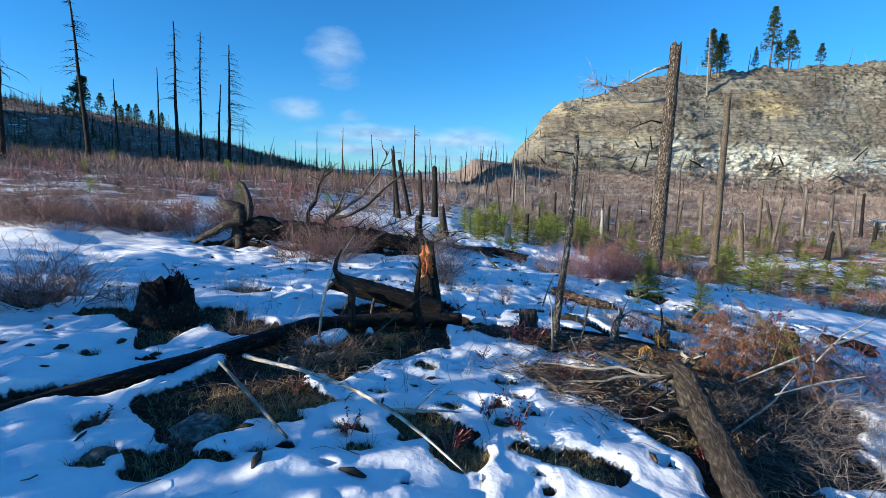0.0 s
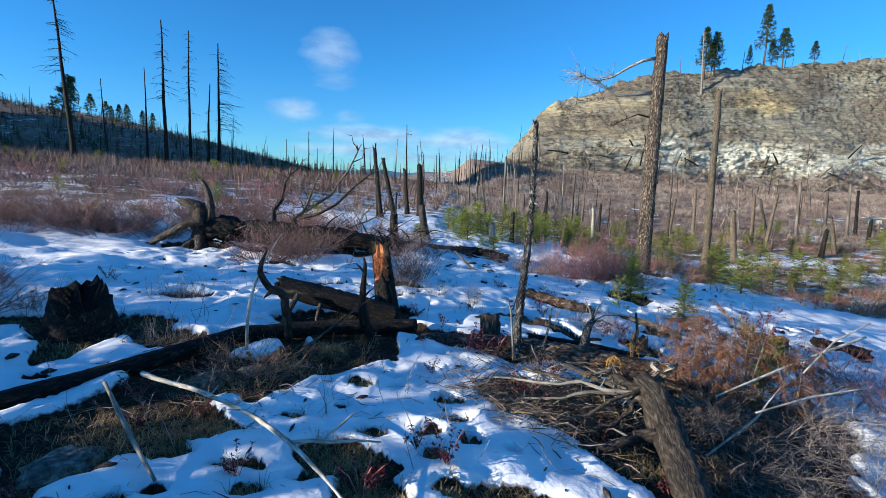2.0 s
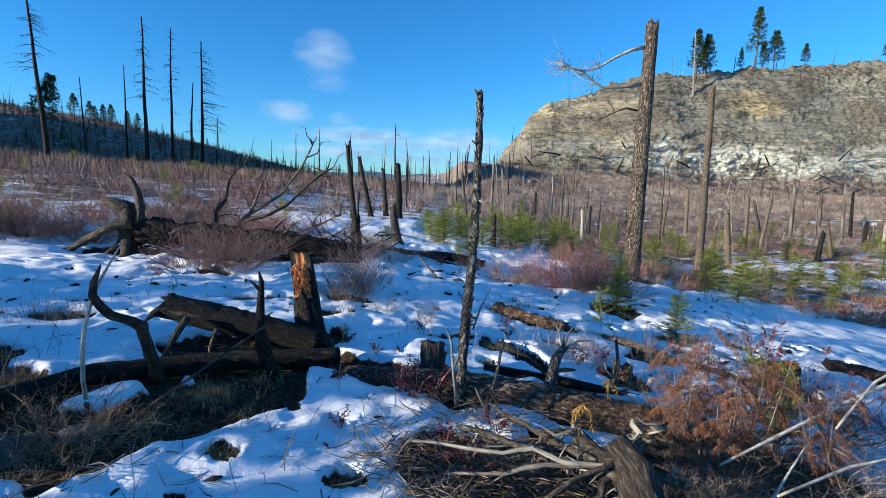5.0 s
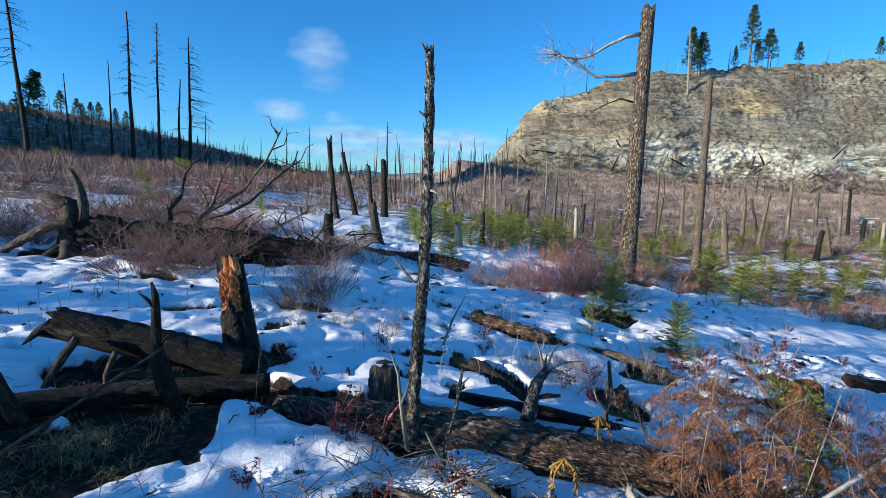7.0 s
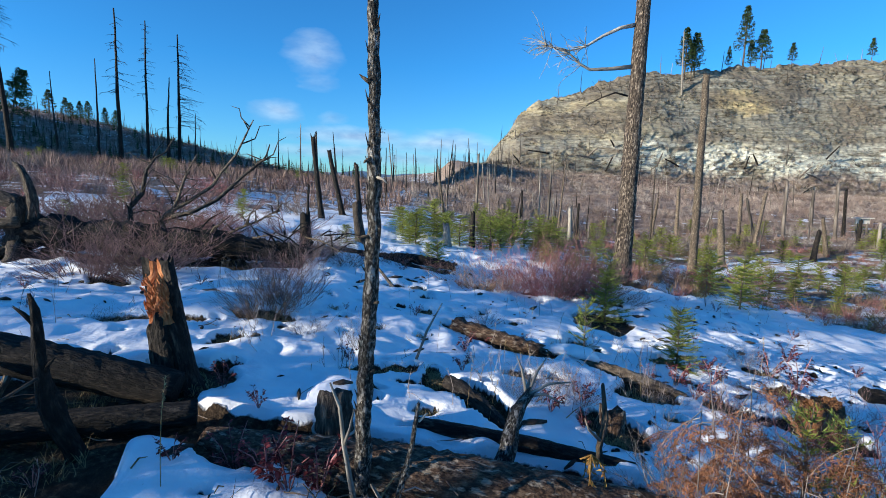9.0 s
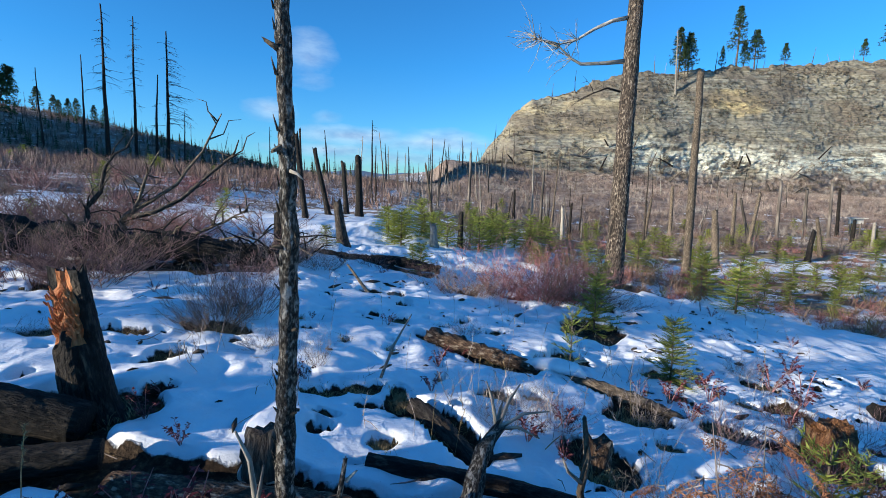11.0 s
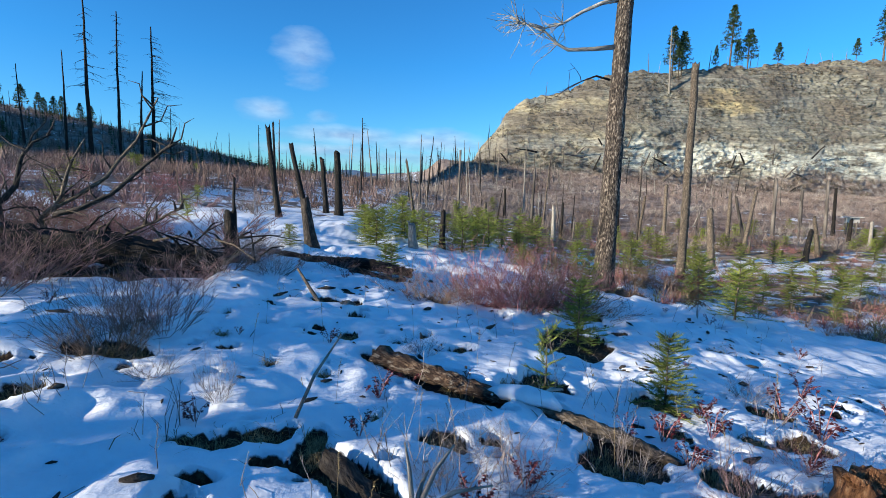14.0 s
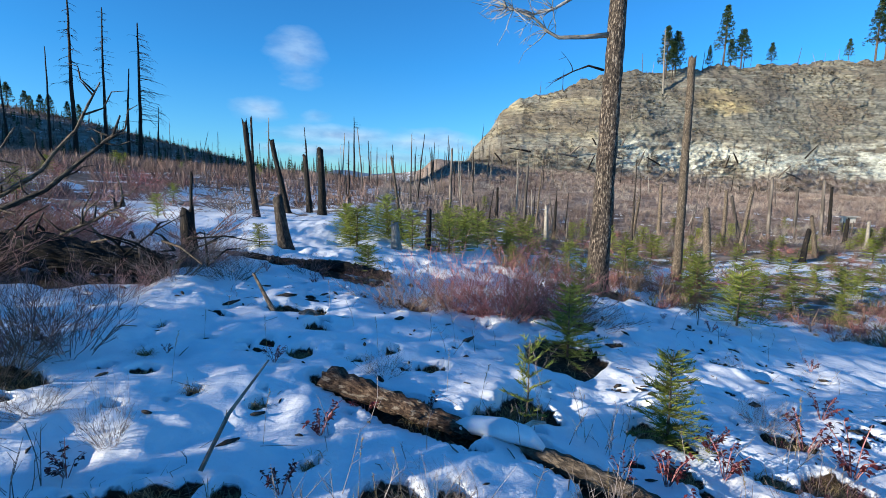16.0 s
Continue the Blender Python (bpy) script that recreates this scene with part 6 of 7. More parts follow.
for n, (x, y, s) in enumerate(((2.26, 10.6, 1.0), (4.6, 10.5, 1.2), (5.1, 10.65, 1.3), (6.15, 11.2, 1.4), (6.3, 10.9, 1.7), (2.98, 11.1, 0.8), (-2.25, 5.25, 0.8), (-0.45, 5.32, 0.8), (0.28, 5.35, 1.2), (0.58, 5.8, 0.9), (0.8, 5.6, 1.0),
                               (4.55, 10.0, 1.0), (2.5, 11.1, 1.0), (0.62, 7.35, 0.7), (0.47, 7.95, 0.7), (0.7, 8.65, 0.7), (1.0, 7.95, 1.3), (1.15, 7.85, 1.4), (1.3, 7.9, 1.3), (0.75, 8.1, 1.1), (-1.4, 5.8, 0.9), (-1.7, 6.3, 1.0),
                               (-1.1, 6.1, 0.9), (1.6, 6.9, 1.1), (1.4, 7.1, 1.2), (2.0, 6.3, 1.0), (1.8, 7.35, 1.0), (5.7, 10.3, 1.0), (3.25, 9.5, 0.9), (2.2, 9.9, 0.8), (5.2, 11.0, 1.0), (6.8, 11.8, 1.2), (2.9, 9.2, 1.0), (0.2, 9.4, 0.7), (0.35, 8.9, 0.8))):
    leafy(x, y, s, n % 3)
rng = random.Random(1050)
for k in range(60):
    x, y = rng.uniform(-6, 9), rng.uniform(5, 16)
    leafy(x, y, rng.uniform(0.4, 0.9), k % 3)


def grass():
    form, rng = Form(1100), random.Random(1100)
    spots = [(x, y, (rx * ry) ** 0.5, 60) for x, y, rx, ry in BARE] + [(x, y, r * 0.55, 60) for x, y, h, r in SHRUBS] + [(x, y, r * 0.8, 30) for x, y, r in STUMPS if r < 0.6]
    spots += [(-0.35, 8.3, 0.16, 160), (-0.9, 8.15, 0.18, 140), (-0.5, 7.55, 0.2, 160), (0.05, 5.7, 0.25, 220), (1.0, 5.35, 0.3, 240), (1.3, 5.0, 0.3, 200), (0.4, 5.2, 0.2, 160), (2.2, 6.1, 0.2, 140), (-4.7, 13.0, 0.3, 160), (-2.5, 11.6, 0.5, 200)]
    for _ in range(170):
        x, y = rng.uniform(-7, 10), rng.uniform(4.6, 18)
        if float(lie(x, y)[1][0]) < 0.02:
            spots.append((x, y, 0.16, 26))
    places = []
    for x, y, r, n in spots:
        for _ in range(int(n * min(2.5, max(1, r * r * 5)))):
            a, q = rng.uniform(0, 6.28), r * rng.random() ** 0.5
            places.append((x + q * math.cos(a), y + q * math.sin(a)))
    zs, ms = lie(np.array([p[0] for p in places]), np.array([p[1] for p in places]))
    for (x, y), z, m in zip(places, zs, ms):
        if m > 0.12:
            continue
        for _ in range(4):
            a, long = rng.uniform(0, 6.28), rng.uniform(0.05, 0.17)
            d = Vector((math.cos(a), math.sin(a), 0))
            s = Vector((-d.y, d.x, 0)) * 0.0019
            p = Vector((x, y, z - 0.01))
            m1, e = p + d * long * 0.35 + Vector((0, 0, long * 0.5)), p + d * long * rng.uniform(0.8, 1.1) + Vector((0, 0, long * rng.uniform(0.05, 0.6)))
            form.quad(p - s, p + s, m1 + s * 0.8, m1 - s * 0.8)
            form.tri(m1 - s * 0.8, m1 + s * 0.8, e)
    tagged(part("grass", form, STRAW), "dry straw-coloured grass on thawed ground", "grass", kind="stuff")


grass()


def litter(name, mat, seed, mound, label):
    """Fallen twigs and bark scraps, thick under the uprooted tree."""
    form, rng, places = Form(seed), random.Random(seed), []
    for _ in range(mound):
        places.append((rng.gauss(1.75, 0.40), rng.gauss(6.9, 0.38)))
    for _ in range(130):
        places.append((rng.gauss(-1.0, 0.6), rng.gauss(6.7, 0.7)))
    for _ in range(150):
        places.append((rng.uniform(-5, 9), rng.uniform(4.5, 15)))
    zs = lie(np.array([p[0] for p in places]), np.array([p[1] for p in places]))[0]
    for k, ((x, y), z) in enumerate(zip(places, zs)):
        a, long, r = rng.uniform(0, 6.28), rng.uniform(0.04, 0.26), rng.choice((0.0015, 0.002, 0.003, 0.0045))
        d = Vector((math.cos(a), math.sin(a), rng.uniform(-0.05, 0.35 if k < mound else 0.15)))
        p = Vector((x, y, z + rng.uniform(0.0, 0.12 if k < mound else 0.02)))
        form.limb([p, p + d * long * 0.5 + Vector((0, 0, rng.uniform(-0.02, 0.03))), p + d * long], [r, r, r * 0.5], 4, 0.1, False)
    tagged(part(name, form, mat), label, "twigs", kind="stuff")


litter("fallen_twigs", TWIG_BROWN, 1150, 1500, "scattered brown dead twigs on snow and soil")
litter("dry_straw", STRAW, 1151, 500, "pale dry straw and needles heaped under the roots")
litter("grey_twigs", TWIG_GREY, 1152, 700, "scattered grey dead twigs and bark on the ground")
def weeds():
    """Fine upright dead stems standing in the snow."""
    form, rng, places = Form(1160), random.Random(1160), []
    for _ in range(520):
        x, y = rng.uniform(-4.5, 9), rng.uniform(5.5, 16)
        if float(ripple(x, y, 1.2, 33)) > -0.1:
            places.append((x, y))
    for cx, cy, n in ((2.9, 9.4, 16), (2.5, 9.7, 12), (3.2, 9.7, 12), (4.05, 10.05, 30), (4.8, 9.95, 26), (4.3, 10.9, 14), (6.0, 11.0, 16), (0.15, 9.95, 14), (1.05, 9.7, 10), (-2.9, 8.9, 20), (-2.2, 7.6, 20), (-4.0, 8.0, 26), (-3.5, 7.9, 14), (3.7, 11.1, 10)):
        places += [(rng.gauss(cx, 0.13), rng.gauss(cy, 0.13)) for _ in range(n)]
    zs = lie(np.array([p[0] for p in places]), np.array([p[1] for p in places]))[0]
    for (x, y), z in zip(places, zs):
        p, h = Vector((x, y, z - 0.03)), rng.uniform(0.10, 0.42)
        d = Vector((rng.gauss(0, 0.28), rng.gauss(0, 0.28), 1)).normalized()
        m, e = p + d * h * 0.55, p + d * h + Vector((rng.gauss(0, 0.03), rng.gauss(0, 0.03), 0))
        form.limb([p, m, e], [0.0030, 0.0024, 0.0012], 3, 0, False)
        for _ in range(rng.randint(2, 5)):
            b = m.lerp(e, rng.uniform(-0.5, 0.9))
            f = b + (d + Vector((rng.uniform(-1, 1), rng.uniform(-1, 1), rng.uniform(-0.2, 0.6)))).normalized() * h * rng.uniform(0.12, 0.34)
            form.limb([b, f], [0.0018, 0.0009], 3, 0, False)
    tagged(part("weed_stems", form, TWIG_GREY), "fine grey dead weed stems standing in the snow", "weeds", kind="stuff")


def debris():
    """Bark scraps, burnt crumbs and clods lying on the snow."""
    form, rng, places = Form(1170), random.Random(1170), []
    for _ in range(420):
        places.append((rng.uniform(-5, 9), rng.uniform(4.4, 15)))
    zs, ms = lie(np.array([p[0] for p in places]), np.array([p[1] for p in places]))
    for (x, y), z in zip(places, zs):
        s = rng.choice((0.006, 0.008, 0.010, 0.013, 0.018, 0.028))
        a, long = rng.uniform(0, 6.28), rng.uniform(1.5, 5.0)
        d = Vector((math.cos(a), math.sin(a), rng.uniform(-0.15, 0.25))) * s * long
        form.limb([Vector((x, y, z + s * 0.2)) - d, Vector((x, y, z + s * 0.4)), Vector((x, y, z + s * 0.2)) + d], [s * 0.4, s, s * 0.35], 6, 0.3, True)
    tagged(part("bark_scraps", form, OLDBARK), "dark bark scraps and burnt crumbs on the snow", "debris", kind="stuff")


weeds(), debris()


stalk_seed = []


def stalk(x, y, height, turn):
    if not stalk_seed:
        t = thing("dry_stalk", (x, y, rest(x, y)), "dry pale weed stalk with a seed head", "plant", "dry weed stalks")
        part("stem", Form(1200).limb([(0, 0, -0.03), (0.015, 0, 0.3), (0.04, 0.01, 0.65), (0.09, 0.02, 1.0)], [0.0045, 0.004, 0.003, 0.002], 4, 0, False), STRAW, t)
        head, r = Form(1201), random.Random(1201)
        for k in range(46):
            b = Vector((0.045 + 0.05 * k / 46, 0.012, 0.68 + 0.32 * k / 46))
            d = Vector((r.uniform(-1, 1), r.uniform(-1, 1), r.uniform(0, 1))).normalized() * r.uniform(0.015, 0.05)
            s = Vector((r.uniform(-1, 1), r.uniform(-1, 1), r.uniform(-1, 1))) * 0.006
            head.tri(b - s, b + s, b + d)
        tagged(part("seed_head", head, STRAW, t), kind="stuff")
        stalk_seed.append(t)
    else:
        t = copy_thing(stalk_seed[0], pose(x, y, rest(x, y), 0, 4, turn))
    t.scale = (height, height, height)


for n, (x, y, h) in enumerate(((0.52, 7.75, 0.6), (2.6, 9.9, 0.4), (2.75, 9.6, 0.35), (2.85, 9.8, 0.4), (3.15, 11.4, 0.4), (3.35, 10.9, 0.45), (1.95, 10.4, 0.35), (1.6, 11.6, 0.4), (4.2, 11.0, 0.4), (2.5, 12.2, 0.4), (0.9, 12.0, 0.35),
                               (1.1, 11.0, 0.4), (4.0, 10.0, 0.4), (4.9, 10.1, 0.5), (5.9, 11.0, 0.55), (2.2, 9.1, 0.45), (2.35, 8.9, 0.4), (-0.4, 7.3, 0.35), (0.9, 6.9, 0.4), (3.3, 12.6, 0.4), (1.8, 13.4, 0.4))):
    stalk(x, y, h, 67.0 * n)


def stone(x, y, size, seed, squash=0.6):
    bm = bmesh.new()
    bmesh.ops.create_icosphere(bm, subdivisions=3, radius=1.0)
    for v in bm.verts:
        d = 1 + 0.35 * noise.noise(v.co * 1.3 + Vector((seed, 0, 0))) + 0.22 * noise.noise(v.co * 3.1 + Vector((0, seed, 0)))
        v.co = Vector((v.co.x * 1.2, v.co.y, v.co.z * squash)) * d * size
    me = bpy.data.meshes.new("stone")
    bm.to_mesh(me)
    bm.free()
    me.materials.append(STONE)
    ob = new("stone", me)
    ob.matrix_world = pose(x, y, rest(x, y) - size * squash * 0.1, 0, 0, seed * 47)
    tagged(ob, "rounded grey field stone half sunk in the ground", "stone", "stones in the clearing")


for n, (x, y, s) in enumerate(((-1.33, 6.72, 0.17), (-1.05, 6.95, 0.12), (-1.85, 7.35, 0.16), (-2.0, 4.95, 0.10), (-1.6, 5.4, 0.2), (1.55, 13.4, 0.12), (1.62, 12.95, 0.09), (4.95, 9.75, 0.16))):
    stone(x, y, s, n + 1, 0.35 if n == 4 else 0.6)

# ---- tall living pines ----


def pine_form(seed, height, bare, width, clumps):
    trunk, crown, rng = Form(seed), Form(seed + 1), random.Random(seed)
    trunk.limb([(0, 0, -0.6), (0.1, 0, height * 0.5), (0, 0.05, height * 0.98)], [height * 0.017, height * 0.012, 0.03], 7, 0.06, True, 0, 1.0)
    for k in range(clumps):
        s = rng.random() ** 0.8
        h = bare + (height - bare) * s
        a, out = rng.uniform(0, 6.28), width * (1 - s) ** 0.7 * rng.uniform(0.25, 1.0) + 0.15
        c = Vector((math.cos(a) * out, math.sin(a) * out, h + rng.uniform(-0.2, 0.2)))
        if k % 3 == 0:
            trunk.limb([(0, 0, h - 0.2), c], [0.05, 0.02], 3, 0, False)
        for q in range(13):
            d = Vector((rng.gauss(0, 1), rng.gauss(0, 1), rng.gauss(0, 0.6))).normalized() * rng.uniform(0.25, 0.6)
            w = Vector((rng.uniform(-1, 1), rng.uniform(-1, 1), rng.uniform(-1, 1))).normalized() * 0.075
            crown.quad(c - w, c + d * 0.6 - w, c + d, c + d * 0.6 + w)
    return trunk.mesh("trunk", PLATED), crown.mesh("foliage", PINE_NEEDLES)


PINES = [pine_form(1300, 15, 4.5, 2.7, 330), pine_form(1310, 10, 3.0, 2.4, 230), pine_form(1320, 13, 2.0, 3.0, 330)]
pine_seed = {}


def pine(x, y, z, height, k, label, wide=1.0, lean=0.0):
    if k not in pine_seed:
        t = thing("pine_tree", (x, y, z), label, "pine tree", "living pines")
        part("trunk", PINES[k][0], None, t)
        tagged(part("foliage", PINES[k][1], None, t), kind="stuff")
        pine_seed[k] = t
        t.matrix_world = pose(x, y, z, 0, lean, 0)
    else:
        t = copy_thing(pine_seed[k], pose(x, y, z, 0, lean, (771 * x) % 360))
        t["label"] = label
    s = height / (15, 10, 13)[k]
    t.scale = (s * wide, s * wide, s)


def rim_z(x, y):
    d = (CLIFF_AT[:, :, 0] - x) ** 2 + (CLIFF_AT[:, :, 1] - y) ** 2
    return float(CLIFF_AT.reshape(-1, 3)[int(d.argmin()), 2])


GREEN_PINE = "tall green pine on the rim of the cliff"
for x, y, h, k, w in ((83.4, 141, 15.6, 0, 1.0), (86.0, 142, 8.5, 1, 0.8), (88.4, 141, 10.6, 1, 1.1), (96.6, 141, 6.4, 1, 1.0), (65.3, 136, 13.2, 0, 1.15), (68.4, 137, 11.5, 1, 1.0), (66.8, 135.5, 9.5, 1, 0.9), (119, 142, 6.2, 1, 0.9), (125.8, 141, 17, 0, 1.0), (129.5, 142, 15, 0, 1.0), (80.6, 143, 7, 1, 0.6)):
    pine(x, y, rim_z(x, y) - 0.4, h, k, GREEN_PINE, w)
HILL_PINE = "green pine on the skyline of the hill"
for x, y, h, k, lean in ((-62.3, 80, 9.5, 1, -14), (-64.3, 100, 4.2, 2, 0), (-66.5, 101, 3.8, 2, 0), (-68.4, 100, 3.8, 1, 0), (-61.8, 101, 3.6, 2, 0), (-59.2, 100, 3.6, 2, 0), (-71.5, 100, 4.6, 1, 0), (-66, 98, 3.4, 2, 0)):
    pine(x, y, ground_z(x, y) - 0.2, h, k, HILL_PINE, 1.25 if k == 2 else 1.1, lean)
pale = thing("bleached_snag", (63.6, 132.5, 20.3), "tall bleached dead pine trunk on the cliff", "dead tree")
form, path = trunk_form(20.2, 0.36, 0.12, 1340, (-0.9, 0), 8, 0.02, 0.2, 0.05, 1.0)
part("trunk", form, GREYWOOD, pale)
tagged(part("branch_mass", boughs(path, 26, 0.6, 0.98, 1.6, 1341, 0.05, 0.05), GREYWOOD, pale), kind="stuff")

# trees added out of view beside the way, whose shade falls over the clearing
for x, y, h, k, w in ((-19.0, 3.4, 9.0, 0, 1.0),):
    pine(x, y, ground_z(x, y) - 0.2, h, k, "unseen green pine added to shade the clearing", w)
for n, (x, y, h) in enumerate(((-11.5, 4.6, 7.0), (-15.5, 5.6, 8.5), (-12.0, 6.6, 5.5), (-17.5, 2.0, 7.5), (-10.5, 2.6, 4.5), (-14.5, 1.5, 7.5))):
    dead_tree(x, y, h, 0.16, 1360 + n, (0.2, 0), 70, BARK, "unseen dead branchy conifer added to dapple the clearing with shade", 1.9, (0.12, 0.98), "dead trees beside the clearing")

# low pines, also out of view, added to shade only the left foreground
for x, y, h in ((-7.6, 3.0, 2.1), (-6.3, 2.7, 1.6), (-5.7, 3.5, 1.45), (-5.9, 4.7, 1.3), (-8.4, 1.9, 2.4), (-6.8, 2.0, 1.7), (-9.2, 4.0, 2.6), (-8.4, 5.3, 2.0), (-7.6, 6.4, 1.5)):
    pine(x, y, ground_z(x, y) - 0.1, h, 2, "unseen small bushy pine added to shade the near snow", 1.3)

# ---- dead wood and brush on the cliff and the far slopes ----
rng = random.Random(1400)
for k in range(46):
    r, v = rng.uniform(0.12, 0.85), rng.choice((rng.uniform(0.02, 0.2), rng.uniform(0.35, 0.98), 1.0))
    j, i = int(np.abs(CLIFF_V - v).argmin()), int(np.abs(CLIFF_R - r).argmin())
    x, y, z = CLIFF_AT[j, i]
    ob = copy_thing(first_snag[k % 8], pose(float(x), float(y), float(z) - 0.3, 0, rng.gauss(0, 9), 47 * k))
    h = rng.choice((2.5, 3.5, 4.5, 5.5))
    ob.scale = (h / 6, h / 6, h / 6)
    ob["label"] = "slim grey dead trunk on the cliff ledges"
    ob["group"] = "dead trunks on the cliff"
for k in range(22):
    r, v = rng.uniform(0.13, 0.8), rng.uniform(0.0, 0.25)
    j, i = int(np.abs(CLIFF_V - v).argmin()), int(np.abs(CLIFF_R - r).argmin())
    x, y, z = (float(q) for q in CLIFF_AT[j, i])
    a = rng.uniform(-1.2, 1.2) - 0.5
    long = rng.uniform(2.5, 6)
    d = Vector((math.sin(a) * long, -0.35 * long, math.cos(a) * long * 0.55))
    lying("leaning_trunk", [(x, y - 0.6, z - 0.2), (x + d.x / 2, y - 0.6 + d.y / 2, z + d.z / 2), (x + d.x, y - 0.6 + d.y, z + d.z)], [0.2, 0.17, 0.12], CHAR if k % 2 else FARWOOD, "dark dead trunk leaning on the rock slope", "dead trunk", 1420 + k, 0.1, 6, 0.1, "leaning trunks below the cliff")


def fan(form, rng, x, y, z, h, w, n, thin=1.0):
    """A rounded clump of bare twigs."""
    for _ in range(n):
        a, tilt = rng.uniform(0, 6.28), rng.uniform(0.1, 1.35)
        out = Vector((math.cos(a) * math.sin(tilt), math.sin(a) * math.sin(tilt), math.cos(tilt)))
        b = Vector((x, y, z - 0.05)) + out * h * rng.uniform(0.0, 0.45)
        tip = b + Vector((out.x * w, out.y * w, out.z * h)) * rng.uniform(0.4, 0.75)
        s = Vector((rng.uniform(-1, 1), rng.uniform(-1, 1), rng.uniform(-0.4, 0.4))).normalized() * rng.uniform(0.012, 0.026) * thin
        form.tri(b - s, b + s, tip)


def slope_brush():
    form, rng, places = Form(1500), random.Random(1500), []
    for _ in range(7200):
        y = 34 + 86 * rng.random() ** 0.8
        places.append((rng.uniform(-0.02, 0.95) * y, y))
    zs = land(np.array([p[0] for p in places]), np.array([p[1] for p in places]))
    for (x, y), z in zip(places, zs):
        fan(form, rng, x, y, float(z), rng.uniform(0.4, 1.1), rng.uniform(0.5, 1.2), 44, 0.55)
    for _ in range(3400):
        j, i = int(200 * rng.random() ** 1.9) + 6, rng.randrange(0, 560)
        x, y, z = CLIFF_AT[j, i]
        if rng.random() < 0.35 + 0.65 * (CLIFF_V[j] > 0.93) or CLIFF_V[j] < 0.25:
            fan(form, rng, float(x), float(y) - 0.3, float(z), rng.uniform(0.4, 1.0), rng.uniform(0.6, 1.3), 26, 0.7)
    tagged(part("brush", form, BRUSH), "brown leafless brush covering the slope below the cliff", "brush", kind="stuff")
    form = Form(1505)
    for _ in range(5200):
        j, i = rng.randrange(12, 168), rng.randrange(0, 560)
        x, y, z = (float(q) for q in CLIFF_AT[j, i])
        if float(ripple(x, z * 2.2, 6.0, 41)) > -0.05 + 0.5 * (CLIFF_V[j] < 0.45):
            fan(form, rng, x, y - 0.2, z, rng.uniform(0.25, 0.7), rng.uniform(0.4, 1.0), 14, 2.6)
    for _ in range(260):
        j, i = rng.randrange(4, 44), rng.randrange(0, 560)
        x, y, z = (float(q) for q in CLIFF_AT[j, i])
        fan(form, rng, x, y - 1.0, z - 0.4, rng.uniform(0.7, 1.7), rng.uniform(0.8, 1.6), 60)
    tagged(part("brush", form, LEDGEBRUSH), "dark leafless brush on the ledges of the cliff", "brush", kind="stuff")


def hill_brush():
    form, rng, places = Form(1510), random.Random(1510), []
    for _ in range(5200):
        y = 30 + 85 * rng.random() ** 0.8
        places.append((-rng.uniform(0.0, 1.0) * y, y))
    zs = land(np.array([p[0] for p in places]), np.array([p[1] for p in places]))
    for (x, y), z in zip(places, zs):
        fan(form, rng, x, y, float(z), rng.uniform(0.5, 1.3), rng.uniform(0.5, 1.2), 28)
    tagged(part("brush", form, HILLBRUSH), "leafless brush on the hillside, its shade put into the colour", "brush", kind="stuff")


def hill_saplings():
    form, rng = Form(1520), random.Random(1520)
    for _ in range(300):
        y = rng.uniform(58, 116)
        x = -rng.uniform(0.12, 1.0) * y
        z, h = ground_z(x, y), rng.uniform(0.8, 2.2)
        for w in range(7):
            s = w / 7
            for q in range(6):
                a = rng.uniform(0, 6.28)
                r = 0.26 * h * (1 - s) * rng.uniform(0.6, 1.2)
                b = Vector((x, y, z + h * (s + 0.12)))
                e = b + Vector((math.cos(a) * r, math.sin(a) * r, -0.06 * h))
                form.tri(b + Vector((0, 0, 0.08 * h)), b - Vector((0, 0, 0.03 * h)), e)
        form.tri((x - 0.03, y, z), (x + 0.03, y, z), (x, y, z + h * 1.2))
    tagged(part("saplings", form, PINE_NEEDLES), "small dark green conifers scattered over the hillside", "conifers", kind="stuff")


def far_snags():
    form, rng = Form(1530), random.Random(1530)
    for _ in range(85):
        y = rng.choice((rng.uniform(110, 180), rng.uniform(240, 330)))
        x = rng.uniform(-0.28, 0.13) * y
        z, h = ground_z(x, y), rng.uniform(2.0, 7) * (1.0 if y < 200 else 1.2)
        form.limb([(x, y, z - 0.3), (x + rng.uniform(-0.4, 0.4), y, z + h)], [0.15, 0.05], 4, 0, False)
    for _ in range(250):
        y = rng.uniform(70, 118)
        x = -rng.uniform(0.1, 1.0) * y
        z, h = ground_z(x, y), rng.uniform(0.8, 2.6)
        form.limb([(x, y, z - 0.1), (x + rng.uniform(-0.2, 0.2), y, z + h)], [0.06, 0.03], 3, 0, False)
    tagged(part("far_snags", form, FARWOOD), "countless thin fire-killed trunks along the far slopes", "dead trees", kind="stuff")


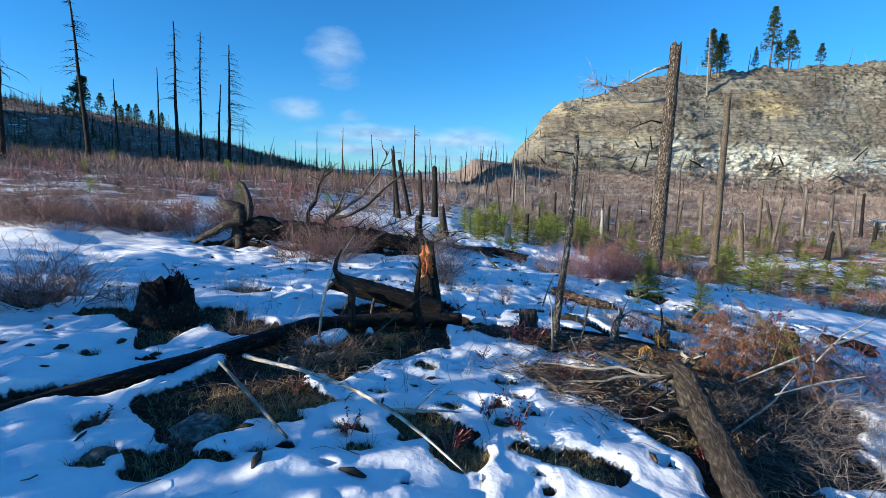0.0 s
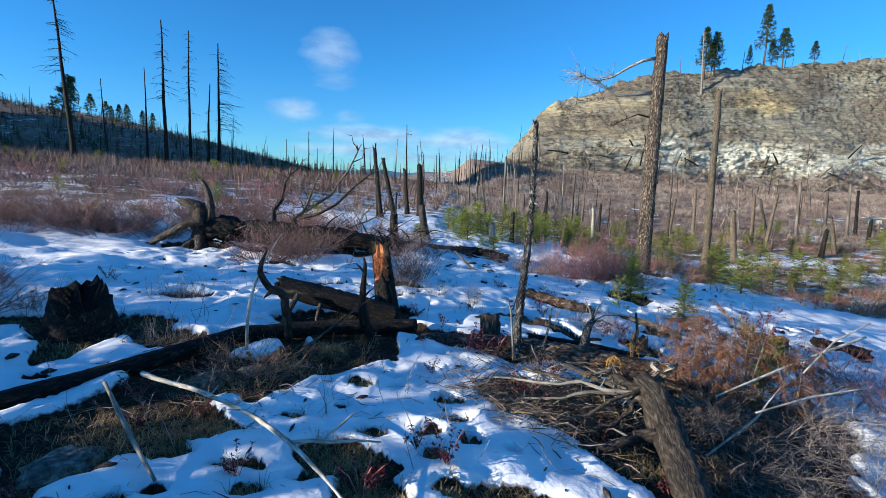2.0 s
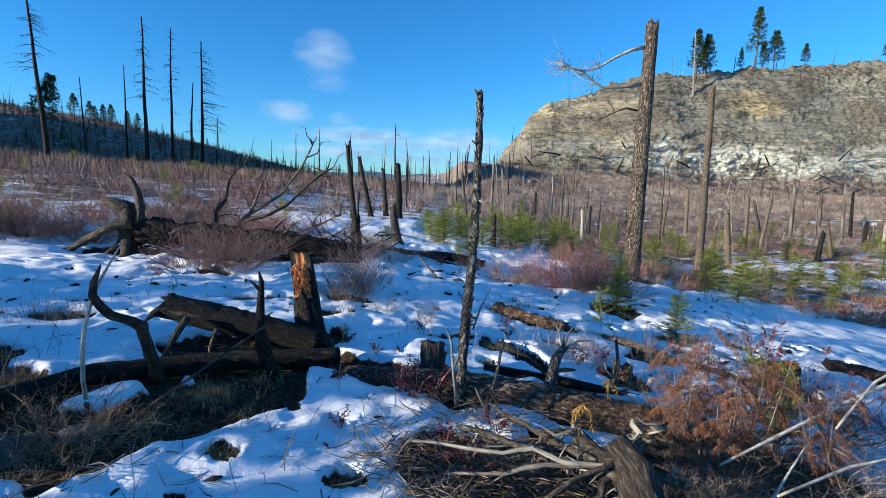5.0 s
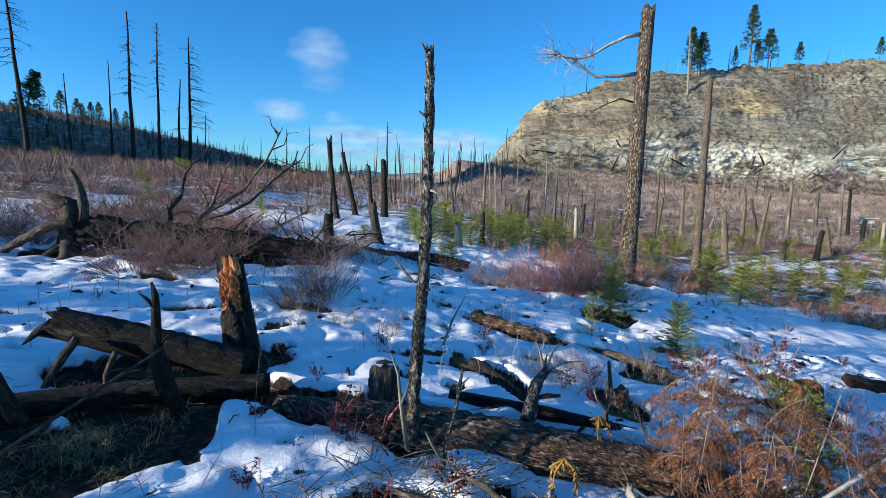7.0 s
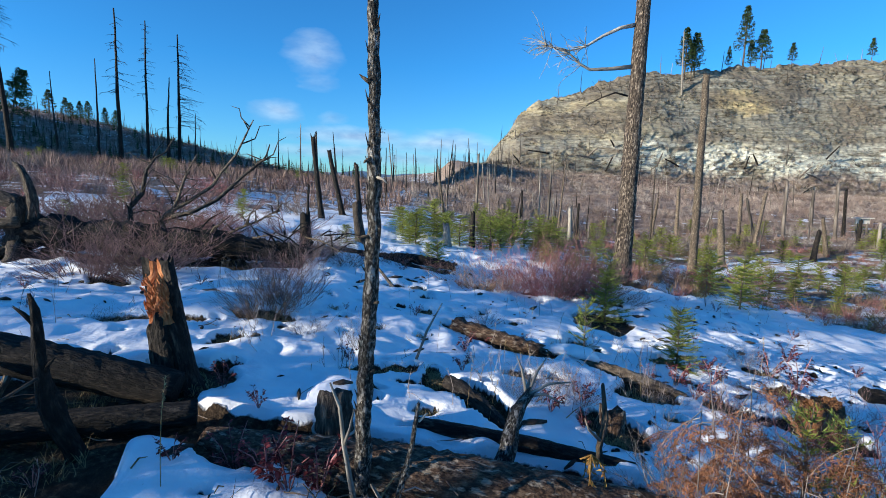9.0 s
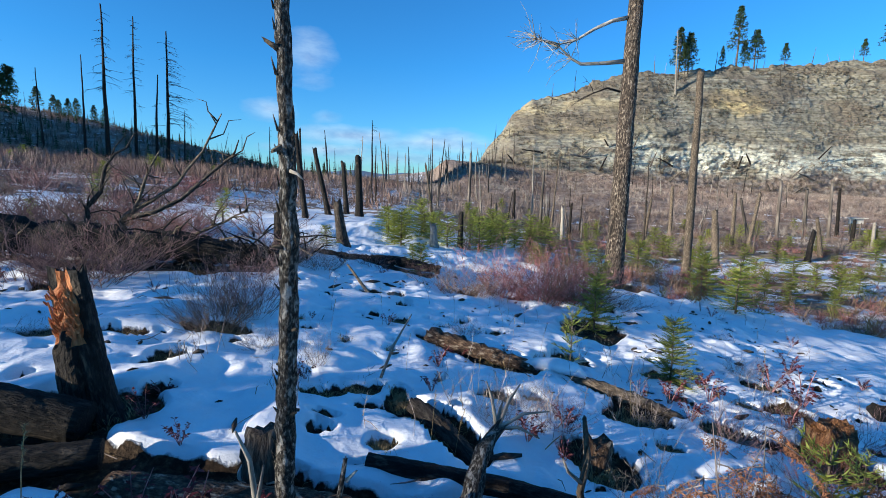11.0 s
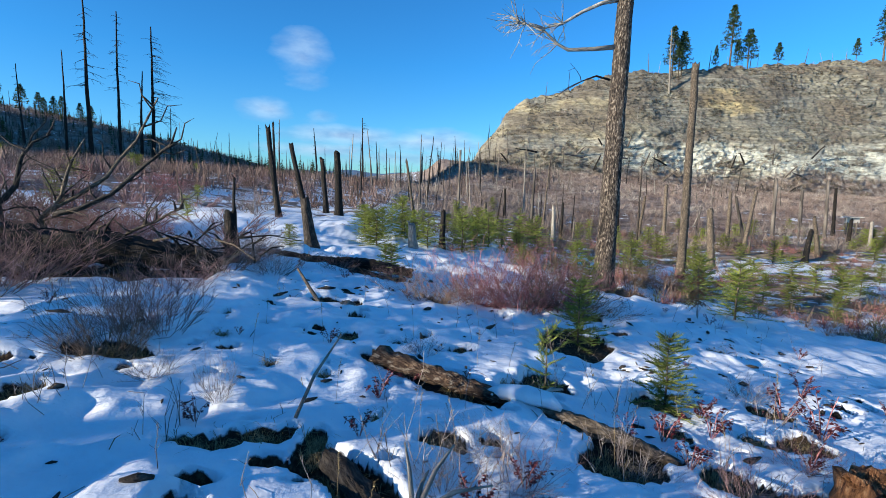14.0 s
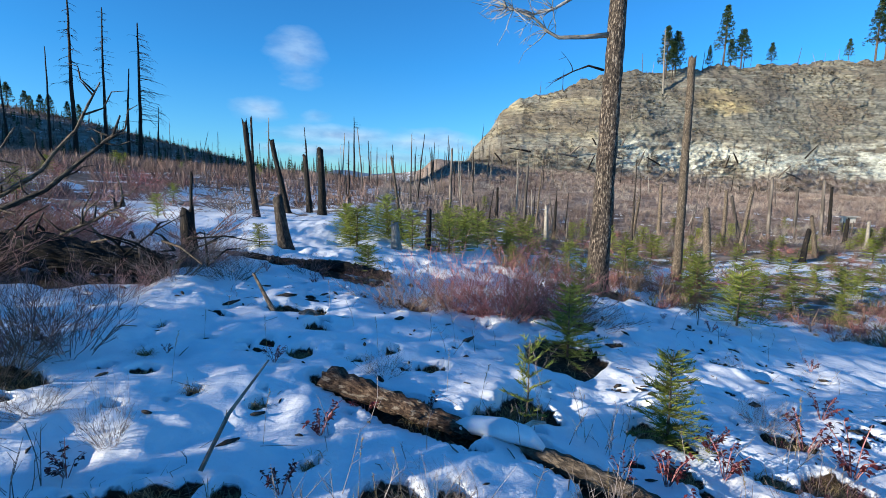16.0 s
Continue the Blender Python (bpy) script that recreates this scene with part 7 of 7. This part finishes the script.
def flat_brush():
    """Low mixed growth on the flat: reddish twigs, straw tussocks, olive bushes."""
    rng = random.Random(1540)
    for mat, n, lo, hi, label in ((TWIG_RED, 480, 0.25, 0.7, "low reddish leafless growth on the flat"), (STRAW, 380, 0.12, 0.32, "pale dry tussocks on the flat"), (OLIVE, 300, 0.25, 0.7, "low olive-green bushes on the flat"),
                                  (TWIG_BROWN, 480, 0.25, 0.7, "low brown leafless growth on the flat")):
        form, places = Form(1541), []
        for _ in range(n):
            y = 17.5 + 28 * rng.random() ** 1.3
            x = rng.uniform(0.22, 0.98) * y
            if x > 5 and float(ripple(x, y, 2.6, 51)) > -0.35:
                places.append((x, y))
        zs = lie(np.array([p[0] for p in places]), np.array([p[1] for p in places]))[0]
        for (x, y), z in zip(places, zs):
            h = rng.uniform(lo, hi)
            fan(form, rng, x, y, float(z), h, h * rng.uniform(0.8, 1.5), 64, 0.32)
        tagged(part("low_growth", form, mat), label, "brush", kind="stuff")
    form, places = Form(1550), []
    for _ in range(1500):
        y = 15 + 32 * rng.random()
        x = -rng.uniform(0.12, 1.0) * y
        if float(ripple(x, y, 4.2, 52)) > 0.2:
            places.append((x, y))
    zs = lie(np.array([p[0] for p in places]), np.array([p[1] for p in places]))[0]
    for (x, y), z in zip(places, zs):
        h = rng.uniform(0.4, 1.1)
        fan(form, rng, x, y, float(z), h, h * rng.uniform(0.7, 1.2), 34, 0.55)
    tagged(part("low_growth", form, TWIG_DUSK), "dusky leafless growth over the slope of the hill", "brush", kind="stuff")


slope_brush(), hill_brush(), flat_brush(), hill_saplings(), far_snags()

board = thing("trail_board", (34.8, 42.6, ground_z(34.8, 42.6)), "small pale notice board on posts in the valley", "notice board")
panel = Form(1600)
for y0, y1, z0, z1 in ((-0.05, 0.05, 0.85, 1.25), (-0.28, 0.28, 1.27, 1.33)):
    w = 0.55 if y1 < 0.1 else 0.7
    c = [(sx * w, sy, sz) for sz in (z0, z1) for sx, sy in ((-1, y0), (1, y0), (1, y1), (-1, y1))]
    for q in ((0, 1, 5, 4), (1, 2, 6, 5), (2, 3, 7, 6), (3, 0, 4, 7), (4, 5, 6, 7), (3, 2, 1, 0)):
        panel.quad(*(c[i] for i in q))
part("panel", panel, BOARD, board, smooth=False)
for dx in (-0.4, 0.4):
    part("post", Form(1601).limb([(dx, 0, -0.1), (dx, 0, 0.95)], [0.07, 0.07], 6, 0.05), FARWOOD, board)
